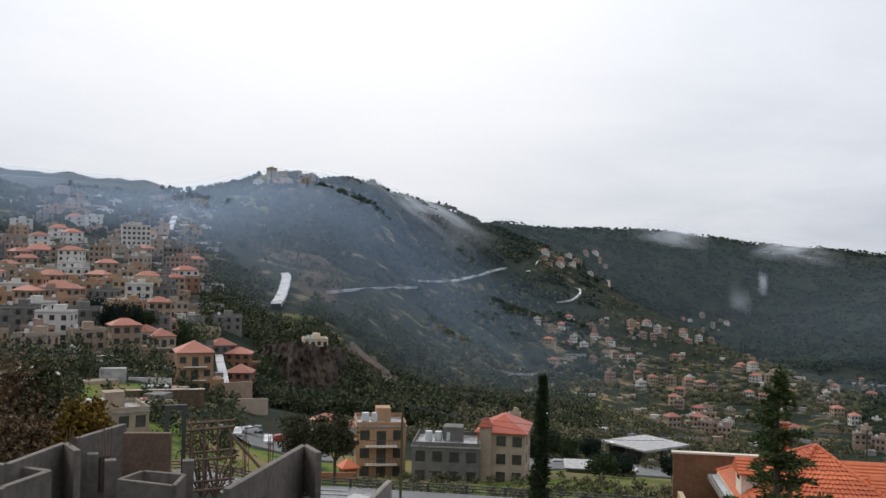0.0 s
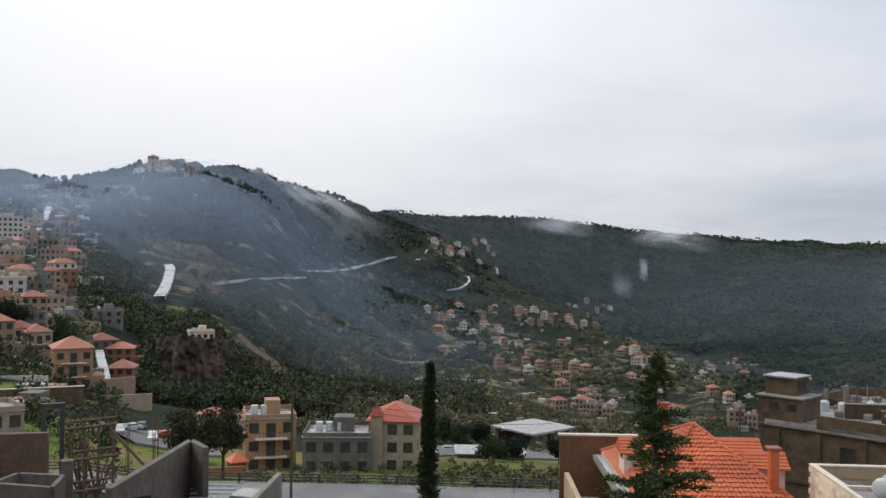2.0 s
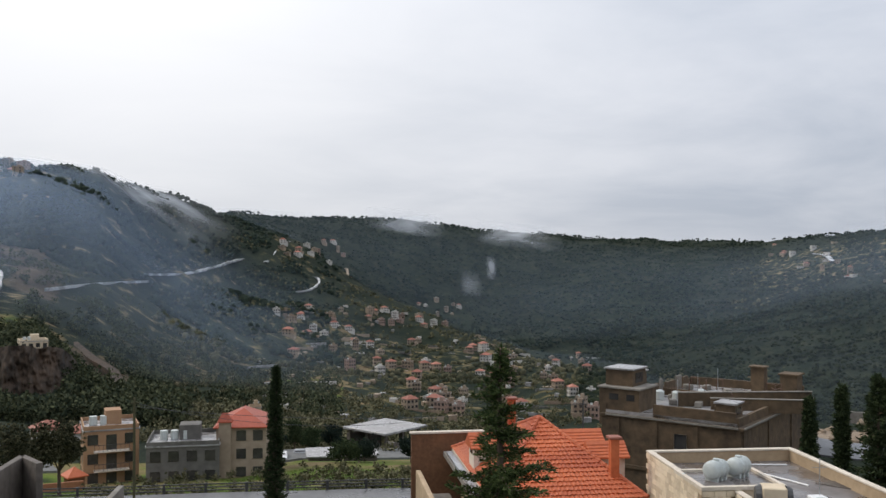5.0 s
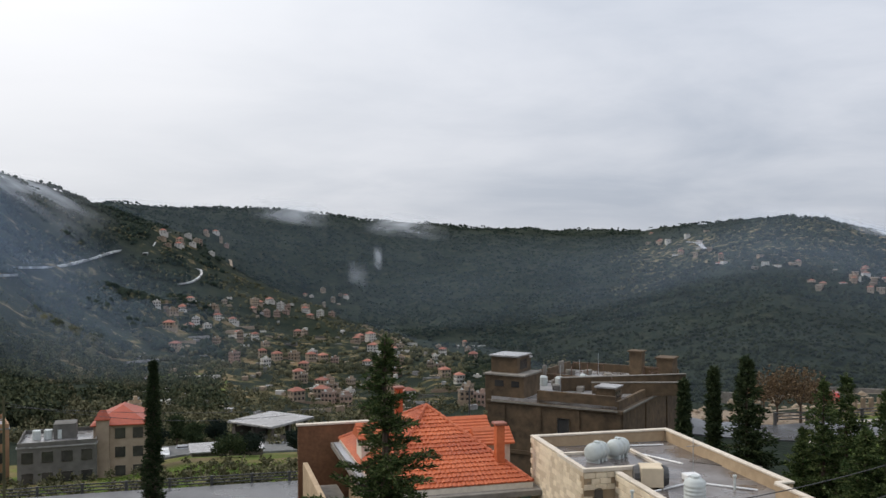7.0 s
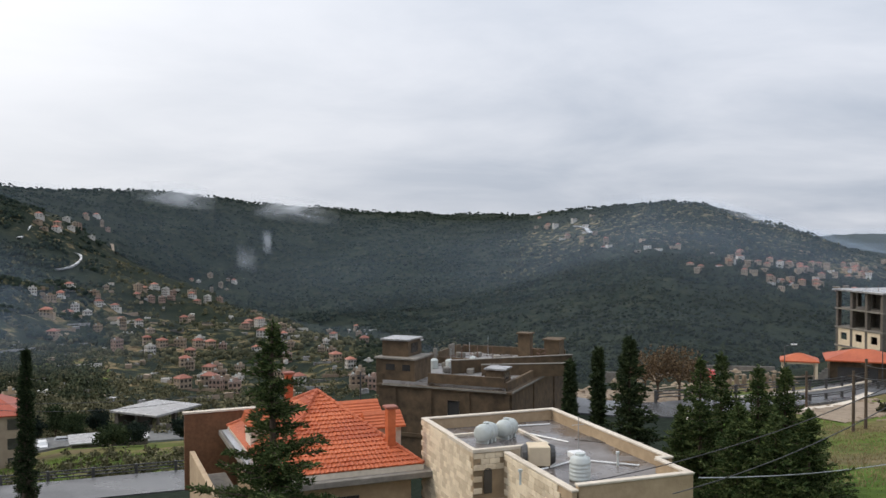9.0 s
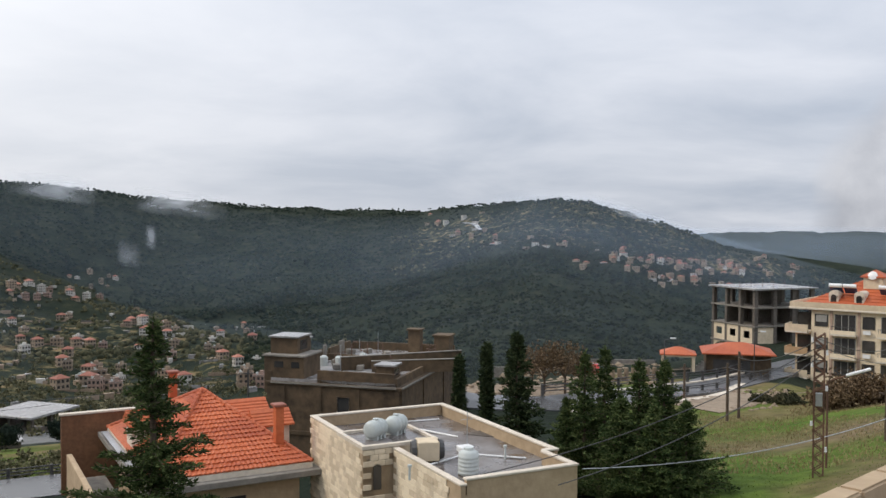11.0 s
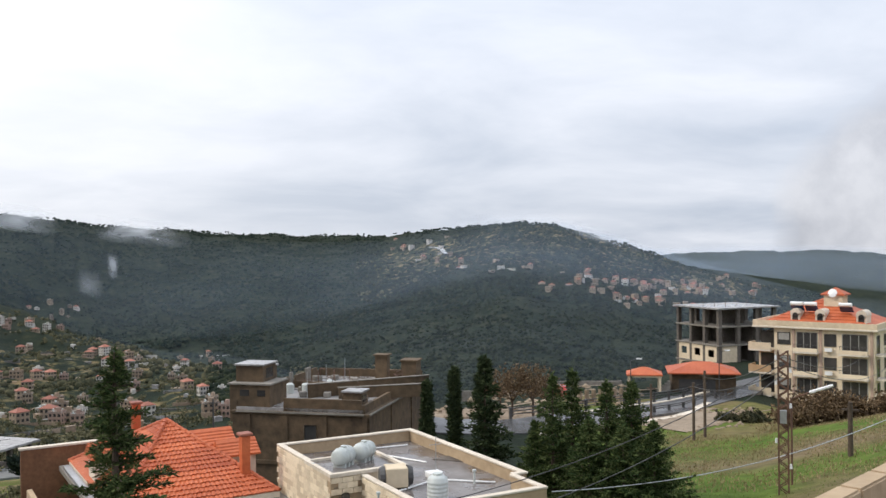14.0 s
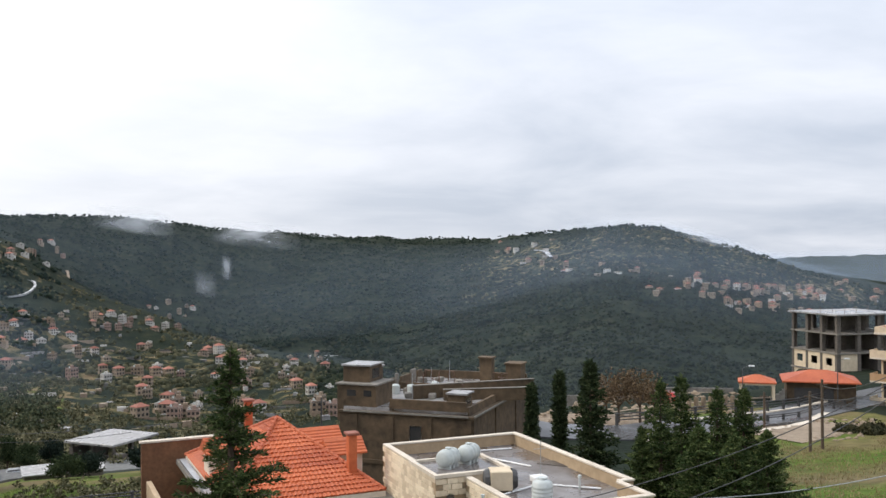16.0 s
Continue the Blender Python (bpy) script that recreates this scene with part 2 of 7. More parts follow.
def tube(bm, a, b, ra, rb=None, n=8, slot=0):
    a, b = Vector(a), Vector(b)
    rb = ra if rb is None else rb
    q = (b - a).to_track_quat("Z", "Y")
    rings = []
    for p, rad in ((a, ra), (b, rb)):
        rings.append([bm.verts.new(p + q @ Vector((rad * math.cos(2 * math.pi * i / n), rad * math.sin(2 * math.pi * i / n), 0))) for i in range(n)])
    for i in range(n):
        bm.faces.new((rings[0][i], rings[0][(i + 1) % n], rings[1][(i + 1) % n], rings[1][i])).material_index = slot
    bm.faces.new(rings[0][::-1]).material_index = slot
    bm.faces.new(rings[1]).material_index = slot


def lathe(bm, profile, axis="z", n=20, centre=(0, 0, 0)):
    """One closed shell turned from (along, radius) pairs."""
    c, rings = Vector(centre), []
    for h, rad in profile:
        ring = []
        for i in range(n):
            a = 2 * math.pi * i / n
            p = (rad * math.cos(a), rad * math.sin(a), h) if axis == "z" else (rad * math.cos(a), h, rad * math.sin(a))
            ring.append(bm.verts.new(c + Vector(p)))
        rings.append(ring)
    for a, b in zip(rings, rings[1:]):
        for i in range(n):
            bm.faces.new((a[i], a[(i + 1) % n], b[(i + 1) % n], b[i]))
    bm.faces.new(rings[0][::-1])
    bm.faces.new(rings[-1])


def bevel(bm, width, segments=1):
    bmesh.ops.bevel(bm, geom=bm.edges[:], offset=width, segments=segments, affect="EDGES", clamp_overlap=True)


def finish(name, bm, mats, smooth=False):
    bmesh.ops.recalc_face_normals(bm, faces=bm.faces[:])
    me = bpy.data.meshes.new(name)
    bm.to_mesh(me)
    bm.free()
    for m in mats if isinstance(mats, (list, tuple)) else (mats,):
        me.materials.append(m)
    if smooth:
        me.polygons.foreach_set("use_smooth", [True] * len(me.polygons))
    return me


def part(name, bm, mats, parent, label="", smooth=False, at=None):
    me = bm if isinstance(bm, bpy.types.Mesh) else finish(name, bm, mats, smooth)
    ob = new(name, me)
    ob.parent = parent
    if at is not None:
        ob.matrix_basis = at
    return tagged(ob, label)


def thing(name, m, label, category, group="", kind=""):
    ob = new(name)
    ob.empty_display_size = 0.3
    ob.matrix_basis = m
    return tagged(ob, label, category, group, kind)


def polar(az, r, z=0.0):
    return Vector((r * math.sin(radians(az)), r * math.cos(radians(az)), z))


def boxes(*specs):
    bm = bmesh.new()
    for s in specs:
        box(bm, *s)
    return bm

# ---- the land: slopes outward from the balcony, one per heading (degrees), as distance and height pairs ----
RADII = np.geomspace(5.0, 4800.0, 210)
HEADINGS, SLOPES = [], []


def slope(az, *pairs):
    r, z = np.array(pairs[0::2], float), np.array(pairs[1::2], float)
    line = np.interp(np.log(RADII), np.log(r), z)
    for _ in range(2):
        pad = np.pad(line, 2, "edge")
        line = (pad[:-4] + 2 * pad[1:-3] + 2 * pad[2:-2] + 2 * pad[3:-1] + pad[4:]) / 8
    HEADINGS.append(az)
    SLOPES.append(line)


slope(-60, 5, -15, 50, -17, 90, -21, 200, -30, 400, -20, 800, 30, 1400, 110, 2500, 190, 4800, 120)
slope(-24, 5, -15, 50, -17, 90, -22, 150, -29, 215, -29, 300, -28, 480, -16, 750, 18, 1150, 72, 1500, 80, 2300, 189, 4800, 80)
slope(-16, 5, -15, 50, -17, 90, -21.5, 150, -29, 215, -31, 300, -30, 480, -16, 750, 16, 1150, 66, 1500, 78, 2300, 172, 4800, 60)
slope(-12, 5, -15, 50, -17, 90, -21.5, 150, -31, 240, -36, 330, -34, 480, -24, 650, -8, 900, 26, 1200, 88, 1500, 85, 2600, 120, 4800, 60)
slope(-8.5, 5, -15, 50, -17, 90, -23.3, 150, -33, 260, -42, 345, -54, 372, -36, 450, -38, 600, -28, 800, 8, 1300, 122, 1600, 90, 4800, 60)
slope(-5.5, 5, -15, 50, -17, 90, -23.3, 150, -35, 260, -46, 350, -56, 378, -34, 450, -40, 600, -36, 800, 0, 1300, 119, 1600, 90, 4800, 60)
slope(-2, 5, -15, 50, -17, 90, -23.7, 150, -35.5, 260, -48, 380, -57, 460, -62, 600, -52, 800, -25, 1300, 102, 1500, 108, 1800, 80, 4800, 60)
slope(2, 5, -15, 50, -18, 90, -23.9, 150, -35.5, 260, -50, 400, -65, 520, -78, 750, -72, 1100, -18, 1550, 98, 1900, 70, 2500, 90, 4800, 60)
slope(6, 5, -15, 50, -18, 90, -24.1, 150, -35.5, 260, -52, 400, -68, 650, -92, 900, -88, 1200, -45, 1650, 62, 1900, 40, 2500, 110, 4800, 40)
slope(10, 5, -15, 50, -18, 90, -24.3, 150, -34, 260, -52, 400, -72, 700, -98, 1000, -98, 1350, -40, 1700, 22, 2000, -20, 2550, 104, 4800, 40)
slope(14, 5, -15, 50, -18, 90, -24.3, 150, -34, 260, -54, 400, -76, 750, -104, 1050, -108, 1400, -72, 1600, -52, 1900, -120, 2700, 113, 4800, 40)
slope(18, 5, -15, 50, -18, 90, -24.3, 150, -34, 260, -54, 400, -78, 800, -112, 1100, -116, 1350, -92, 1500, -104, 1900, -180, 2750, 103, 4800, 20)
slope(22, 5, -15, 50, -18, 90, -24.3, 150, -34, 260, -56, 400, -80, 800, -116, 1100, -119, 1250, -122, 1550, -200, 2000, -170, 2800, 75, 4800, 20)
slope(28, 5, -15, 50, -18, 90, -23.3, 150, -34, 260, -60, 400, -82, 800, -108, 980, -116, 1300, -200, 1700, -205, 2950, 57, 4800, 10)
slope(33, 5, -15, 45, -16, 90, -19, 120, -24, 260, -70, 500, -110, 800, -118, 1200, -205, 1700, -180, 3050, 48, 4800, 10)
slope(38, 5, -15, 45, -15, 90, -17, 108, -18, 130, -26, 260, -80, 500, -150, 1000, -190, 1500, -170, 3050, 43, 4800, 0)
slope(41, 5, -15, 45, -15, 90, -17.5, 118, -19.4, 140, -27, 260, -80, 500, -150, 1000, -185, 1500, -150, 2900, 60, 4800, 0)
slope(45, 5, -14, 45, -14, 80, -17, 130, -20, 150, -28, 260, -80, 500, -150, 1000, -175, 1500, -130, 2600, 75, 4800, -20)
slope(48.5, 5, -13, 45, -13.5, 80, -17, 140, -20.4, 165, -28, 260, -80, 500, -150, 1000, -175, 1500, -140, 2550, 66, 4800, -30)
slope(52, 5, -12, 45, -13, 80, -17, 140, -20.2, 165, -27, 260, -80, 500, -150, 1000, -185, 1500, -150, 2500, 22, 3000, -60, 4500, -55, 4800, -60)
slope(56, 5, -11, 45, -12.3, 80, -17, 105, -19.3, 150, -20, 190, -22, 260, -60, 500, -150, 1000, -195, 1500, -170, 2450, -36, 3000, -120, 4400, -44, 4800, -50)
slope(60, 5, -10, 45, -12, 80, -16.5, 105, -18.6, 150, -21, 210, -22, 260, -55, 500, -150, 1000, -200, 1500, -180, 2400, -90, 3000, -150, 4400, -31, 4800, -40)
slope(65, 5, -8, 45, -11, 80, -14.2, 105, -18.2, 118, -22.3, 150, -23.3, 210, -22, 260, -50, 500, -150, 1000, -200, 1500, -190, 2400, -150, 3000, -170, 4400, -31, 4800, -40)
slope(71, 5, -7, 45, -9.5, 80, -12.5, 105, -15.2, 118, -17.6, 150, -20.0, 220, -23, 280, -50, 500, -150, 1000, -200, 1500, -190, 2400, -190, 3000, -180, 4400, -66, 4800, -70)
slope(110, 5, -8, 60, -8, 200, -10, 500, -40, 1500, -80, 3000, -60, 4800, -60)
slope(180, 5, -8, 60, -6, 200, 15, 500, 70, 1500, 160, 3000, 120, 4800, 60)
slope(240, 5, -10, 60, -12, 200, 0, 500, 40, 1500, 130, 3000, 120, 4800, 80)
SLOPES = np.array(SLOPES)
LOGR = np.log(RADII)


def rough_noise(x, y):
    """Layered ridges and gullies from sine lattices, about -1 to 1."""
    total, amp, scale = np.zeros_like(x), 1.0, 1 / 260.0
    for k in range(5):
        c, s = math.cos(1.1 * k + 0.4), math.sin(1.1 * k + 0.4)
        u, v = (x * c - y * s) * scale, (x * s + y * c) * scale
        total += amp * np.sin(u * 6.28 + 1.7 * np.sin(v * 4.1 + k)) * np.cos(v * 5.3 + 1.3 * np.sin(u * 3.7 + 2 * k))
        amp, scale = amp * 0.52, scale * 2.07
    return total


def land(x, y, plain=False):
    """Height of the ground at plan positions x, y (arrays)."""
    x, y = np.asarray(x, float), np.asarray(y, float)
    r = np.maximum(np.hypot(x, y), 5.0)
    az = np.degrees(np.arctan2(x, y))
    heads = np.array(HEADINGS, float)
    order = np.argsort(np.mod(heads, 360))
    hs, tab = np.mod(heads, 360)[order], SLOPES[order]
    hs = np.concatenate((hs[-1:] - 360, hs, hs[:1] + 360))
    tab = np.vstack((tab[-1:], tab, tab[:1]))
    a = np.mod(az, 360)
    k = np.clip(np.searchsorted(hs, a, "right") - 1, 0, len(hs) - 2)
    w = (a - hs[k]) / (hs[k + 1] - hs[k])
    g = np.clip(np.interp(np.log(r), LOGR, np.arange(len(LOGR))), 0, len(LOGR) - 1.001)
    i = g.astype(int)
    fr = g - i
    z = (1 - w) * ((1 - fr) * tab[k, i] + fr * tab[k, i + 1]) + w * ((1 - fr) * tab[k + 1, i] + fr * tab[k + 1, i + 1])
    rug = np.clip((r - 230) / 900, 0, 1)
    return z + (0.0 if plain else rug * 7.0 * rough_noise(x, y))


def ground_z(az, r):
    p = polar(az, r)
    return float(land(p.x, p.y))


def stand(az, r, turn=0.0, dz=0.0):
    """A pose on the ground, facing the balcony, turned by so many degrees."""
    p = polar(az, r)
    return pose(p.x, p.y, float(land(p.x, p.y)) + dz, 0, 0, -az + turn)


def meet(az, el, nearest=130.0):
    """Distance at which a sight line from the balcony first touches the land."""
    r = np.geomspace(nearest, 4500.0, 900)
    x, y = r * math.sin(radians(az)), r * math.cos(radians(az))
    hit = np.nonzero(land(x, y) >= r * math.tan(radians(el)))[0]
    return float(r[hit[0]]) if len(hit) else 3000.0


def soft_box(az, r, a0, a1, r0, r1):
    """1 inside a stretch of headings and distances, fading over its borders."""
    def edge(v, lo, hi, w):
        t = np.clip(np.minimum(v - lo, hi - v) / w + 0.5, 0, 1)
        return t * t * (3 - 2 * t)
    return edge(az, a0, a1, 1.6) * edge(np.log(r), math.log(r0), math.log(r1), 0.10)


def cover_of(az, r, z):
    """Share of open grass on the land: meadows, terraces and banks."""
    g = np.zeros_like(r)
    for share, *b in ((0.95, 49, 90, 12, 118), (0.55, -32, 32, 84, 190), (0.28, 30, 50, 12, 150), (0.85, 63, 90, 110, 330), (0.35, 6, 27, 280, 1150),
                      (0.36, -30, -11, 190, 1300), (0.62, -12.5, -8, 900, 1250), (0.36, 37, 60, 1900, 2600), (0.30, 7, 14, 1300, 1800),
                      (0.7, 7.4, 12.5, 540, 680), (0.6, -24, -14, 170, 235), (0.31, -10, 8, 430, 1280), (0.5, -8, -4.5, 430, 560), (0.30, 26, 40, 900, 1500)):
        g = np.maximum(g, share * soft_box(az, r, *b))
    return g


# where houses stand: heading and sight-line stretches, with how many
VILLAGES = (
    ("town houses", -24.5, -12.6, -6.2, -2.6, 48, 0.22, 0.8), ("town houses", -24.5, -12.2, -2.6, -0.6, 40, 0.18, 0.9),
    ("upper town houses", -23.5, -11.6, -0.6, 1.4, 26, 0.15, 1.1), ("upper town houses", -22.5, -11.5, 1.4, 3.4, 22, 0.1, 1.2),
    ("hilltop houses", -9.3, -5.6, 4.2, 5.2, 14, 0.15, 1.1), ("valley houses", 7.6, 13, -5.4, -3.6, 14, 0.4, 0.85),
    ("valley houses", 13.2, 20, -4.7, -3.1, 22, 0.14, 0.8), ("valley houses", 9, 18, -7.6, -5.6, 12, 0.42, 0.75),
    ("valley houses", 14, 28, -10.2, -7.0, 36, 0.42, 0.68), ("valley houses", 19.5, 28, -7.0, -6.0, 12, 0.4, 0.8),
    ("spur houses", 8.4, 12.4, -0.7, 0.6, 14, 0.5, 1.0), ("far ridge houses", 38, 42, -1.0, 0.7, 14, 0.25, 1.0),
    ("far village houses", 41.5, 47.5, -1.7, -1.0, 9, 0.3, 1.0), ("far village houses", 47.5, 52.2, -3.0, -1.7, 22, 0.5, 0.95),
    ("far village houses", 52, 56.8, -3.9, -2.3, 46, 0.5, 0.9), ("far village houses", 56.5, 60.6, -3.1, -1.8, 20, 0.5, 0.9),
)


def build_ground():
    a = np.concatenate((np.arange(-32, 80, 0.25), np.arange(80, 328, 4.0)))
    n, k = len(a), len(RADII)
    A, R = np.meshgrid(a, RADII, indexing="ij")
    X, Y = R * np.sin(np.radians(A)), R * np.cos(np.radians(A))
    Zs = land(X, Y)
    co = np.concatenate((np.stack((X, Y, Zs), -1).reshape(-1, 3), [[0, 0, -12.0]]))
    i, j = np.meshgrid(np.arange(n), np.arange(k - 1), indexing="ij")
    i2 = (i + 1) % n
    quads = np.stack((i * k + j, i2 * k + j, i2 * k + j + 1, i * k + j + 1), -1).reshape(-1, 4)[:, ::-1]
    faces = quads.tolist() + [[q * k, n * k, ((q + 1) % n) * k] for q in range(n)]
    me = bpy.data.meshes.new("ground")
    me.from_pydata(co.tolist(), [], faces)
    me.update()
    wrapped = np.mod(A + 180, 360) - 180
    cov = np.concatenate((cover_of(wrapped, R, Zs).reshape(-1), [0.5]))
    at = me.attributes.new("meadow", "FLOAT", "POINT")
    at.data.foreach_set("value", cov)
    rock = np.zeros_like(R)
    for az, el, wide_az, spread in ((-8.2, 1.5, 1.6, 1.14), (-7.4, 0.8, 1.2, 1.12), (-5.8, -0.8, 1.0, 1.14), (-5.2, -1.5, 0.9, 1.12), (-2.2, -7.2, 1.8, 1.10), (-0.8, -8.2, 1.2, 1.08)):
        rc = meet(az, el)
        rock = np.maximum(rock, soft_box(wrapped, R, az - wide_az, az + wide_az, rc / spread, rc * spread))
    bare = me.attributes.new("rock", "FLOAT", "POINT")
    bare.data.foreach_set("value", np.concatenate((rock.reshape(-1), [0.0])))
    me.polygons.foreach_set("use_smooth", [True] * len(me.polygons))
    m = bpy.data.materials.new("wooded_and_terraced_land")
    m.use_nodes = True
    nt = m.node_tree
    b = nt.nodes["Principled BSDF"]
    b.inputs["Roughness"].default_value = 0.95
    b.inputs["Specular IOR Level"].default_value = 0.08
    geo = nt.nodes.new("ShaderNodeNewGeometry")
    att = nt.nodes.new("ShaderNodeAttribute")
    att.attribute_name = "meadow"

    def tex(scale, detail=5.0):
        t = nt.nodes.new("ShaderNodeTexNoise")
        t.inputs["Scale"].default_value, t.inputs["Detail"].default_value = scale, detail
        nt.links.new(geo.outputs["Position"], t.inputs["Vector"])
        return t.outputs["Fac"]

    def ramp(value, *stops):
        r = nt.nodes.new("ShaderNodeValToRGB")
        while len(r.color_ramp.elements) < len(stops):
            r.color_ramp.elements.new(0.5)
        for e, (p, c) in zip(r.color_ramp.elements, stops):
            e.position, e.color = p, (*c, 1)
        nt.links.new(value, r.inputs[0])
        return r.outputs[0]

    fine, mid, wide = tex(0.9, 6.0), tex(0.06, 6.0), tex(0.012, 5.0)
    wood = ramp(mid, (0.3, (0.012, 0.019, 0.014)), (0.5, (0.019, 0.027, 0.018)), (0.72, (0.034, 0.038, 0.023)))
    grass = ramp(mid, (0.34, (0.062, 0.114, 0.017)), (0.46, (0.105, 0.150, 0.030)), (0.54, (0.145, 0.130, 0.054)), (0.66, (0.195, 0.145, 0.086)))
    edge = nt.nodes.new("ShaderNodeMath")
    edge.operation = "ADD"
    nt.links.new(att.outputs["Fac"], edge.inputs[0])
    nt.links.new(mid, edge.inputs[1])
    sharp = nt.nodes.new("ShaderNodeMapRange")
    sharp.inputs["From Min"].default_value, sharp.inputs["From Max"].default_value = 0.88, 1.0
    nt.links.new(edge.outputs[0], sharp.inputs["Value"])
    mix = nt.nodes.new("ShaderNodeMix")
    mix.data_type = "RGBA"
    nt.links.new(sharp.outputs[0], mix.inputs[0])
    nt.links.new(wood, mix.inputs[6])
    nt.links.new(grass, mix.inputs[7])
    rocky = nt.nodes.new("ShaderNodeAttribute")
    rocky.attribute_name = "rock"
    redge = nt.nodes.new("ShaderNodeMath")
    redge.operation = "ADD"
    nt.links.new(rocky.outputs["Fac"], redge.inputs[0])
    nt.links.new(mid, redge.inputs[1])
    rsharp = nt.nodes.new("ShaderNodeMapRange")
    rsharp.inputs["From Min"].default_value, rsharp.inputs["From Max"].default_value = 0.85, 1.15
    nt.links.new(redge.outputs[0], rsharp.inputs["Value"])
    stony = nt.nodes.new("ShaderNodeMix")
    stony.data_type = "RGBA"
    nt.links.new(rsharp.outputs[0], stony.inputs[0])
    nt.links.new(mix.outputs[2], stony.inputs[6])
    nt.links.new(ramp(mid, (0.3, (0.04, 0.035, 0.028)), (0.7, (0.12, 0.09, 0.065))), stony.inputs[7])
    tint = nt.nodes.new("ShaderNodeMix")
    tint.data_type, tint.blend_type = "RGBA", "MULTIPLY"
    tint.inputs[0].default_value = 0.8
    nt.links.new(stony.outputs[2], tint.inputs[6])
    nt.links.new(ramp(fine, (0.3, (0.6, 0.6, 0.6)), (0.7, (1.25, 1.25, 1.2))), tint.inputs[7])
    tone = nt.nodes.new("ShaderNodeMix")
    tone.data_type, tone.blend_type = "RGBA", "MULTIPLY"
    tone.inputs[0].default_value = 0.7
    nt.links.new(tint.outputs[2], tone.inputs[6])
    nt.links.new(ramp(wide, (0.35, (0.75, 0.8, 0.8)), (0.65, (1.2, 1.15, 1.0))), tone.inputs[7])
    nt.links.new(tone.outputs[2], b.inputs["Base Color"])
    bp = nt.nodes.new("ShaderNodeBump")
    bp.inputs["Strength"].default_value, bp.inputs["Distance"].default_value = 0.6, 0.5
    nt.links.new(fine, bp.inputs["Height"])
    nt.links.new(bp.outputs[0], b.inputs["Normal"])
    me.materials.append(m)
    tagged(new("ground", me), "hillside and valley of dark woods, terraces and wet grass", "ground", kind="structure")


build_ground()


# ---- woods: crowns joined, past counting ----
def icosphere(level):
    bm = bmesh.new()
    bmesh.ops.create_icosphere(bm, subdivisions=level, radius=1.0)
    bm.verts.ensure_lookup_table()
    v = np.array([p.co[:] for p in bm.verts])
    f = np.array([[q.index for q in p.verts] for p in bm.faces])
    bm.free()
    f = f[v[f].mean(1)[:, 2] > -0.45]
    return v, f


ICO1, ICO2 = icosphere(1), icosphere(2)


def crowns(name, spots, radius, tall, shape, mat, label, rng, category="woodland"):
    """Many uneven crowns, each resting in the ground, as one object of stuff."""
    v, f = shape
    n, k = len(spots), len(v)
    rad = radius * rng.uniform(0.55, 1.35, (n, 1, 1))
    wob = 1 + rng.uniform(-0.38, 0.38, (n, k, 1))
    squash = np.stack((rng.uniform(0.8, 1.2, n), rng.uniform(0.8, 1.2, n), tall * rng.uniform(0.75, 1.3, n)), -1)[:, None, :]
    co = v[None] * wob * rad * squash
    co[:, :, 2] += rad[:, :, 0] * squash[:, :, 2] * 0.62
    co += np.asarray(spots)[:, None, :]
    fa = (f[None] + (np.arange(n) * k)[:, None, None]).reshape(-1, 3)
    me = bpy.data.meshes.new(name)
    me.vertices.add(n * k)
    me.vertices.foreach_set("co", co.reshape(-1))
    m = len(fa)
    me.loops.add(m * 3)
    me.loops.foreach_set("vertex_index", fa.reshape(-1).astype(np.int32))
    me.polygons.add(m)
    me.polygons.foreach_set("loop_start", np.arange(0, m * 3, 3, dtype=np.int32))
    me.update(calc_edges=True)
    me.materials.append(mat)
    return tagged(new(name, me), label, category, kind="stuff")


def scatter(rng, count, az0, az1, r0, r1, power=1.0, keep=None):
    az = rng.uniform(az0, az1, count)
    r = np.exp(rng.uniform(math.log(r0), math.log(r1), count))
    x, y = r * np.sin(np.radians(az)), r * np.cos(np.radians(az))
    z = land(x, y)
    if keep is not None:
        ok = keep(az, r, x, y)
        x, y, z = x[ok], y[ok], z[ok]
    return np.stack((x, y, z), -1)


def sighted(*pairs, even=False):
    """Turns headings and sight lines into heading-distance pairs on the land."""
    far = [meet(az, el) for az, el in pairs]
    if even:
        far = np.exp(np.polyval(np.polyfit([p[0] for p in pairs], np.log(far), 1), [p[0] for p in pairs])).tolist()
    return tuple((p[0], r) for p, r in zip(pairs, far))


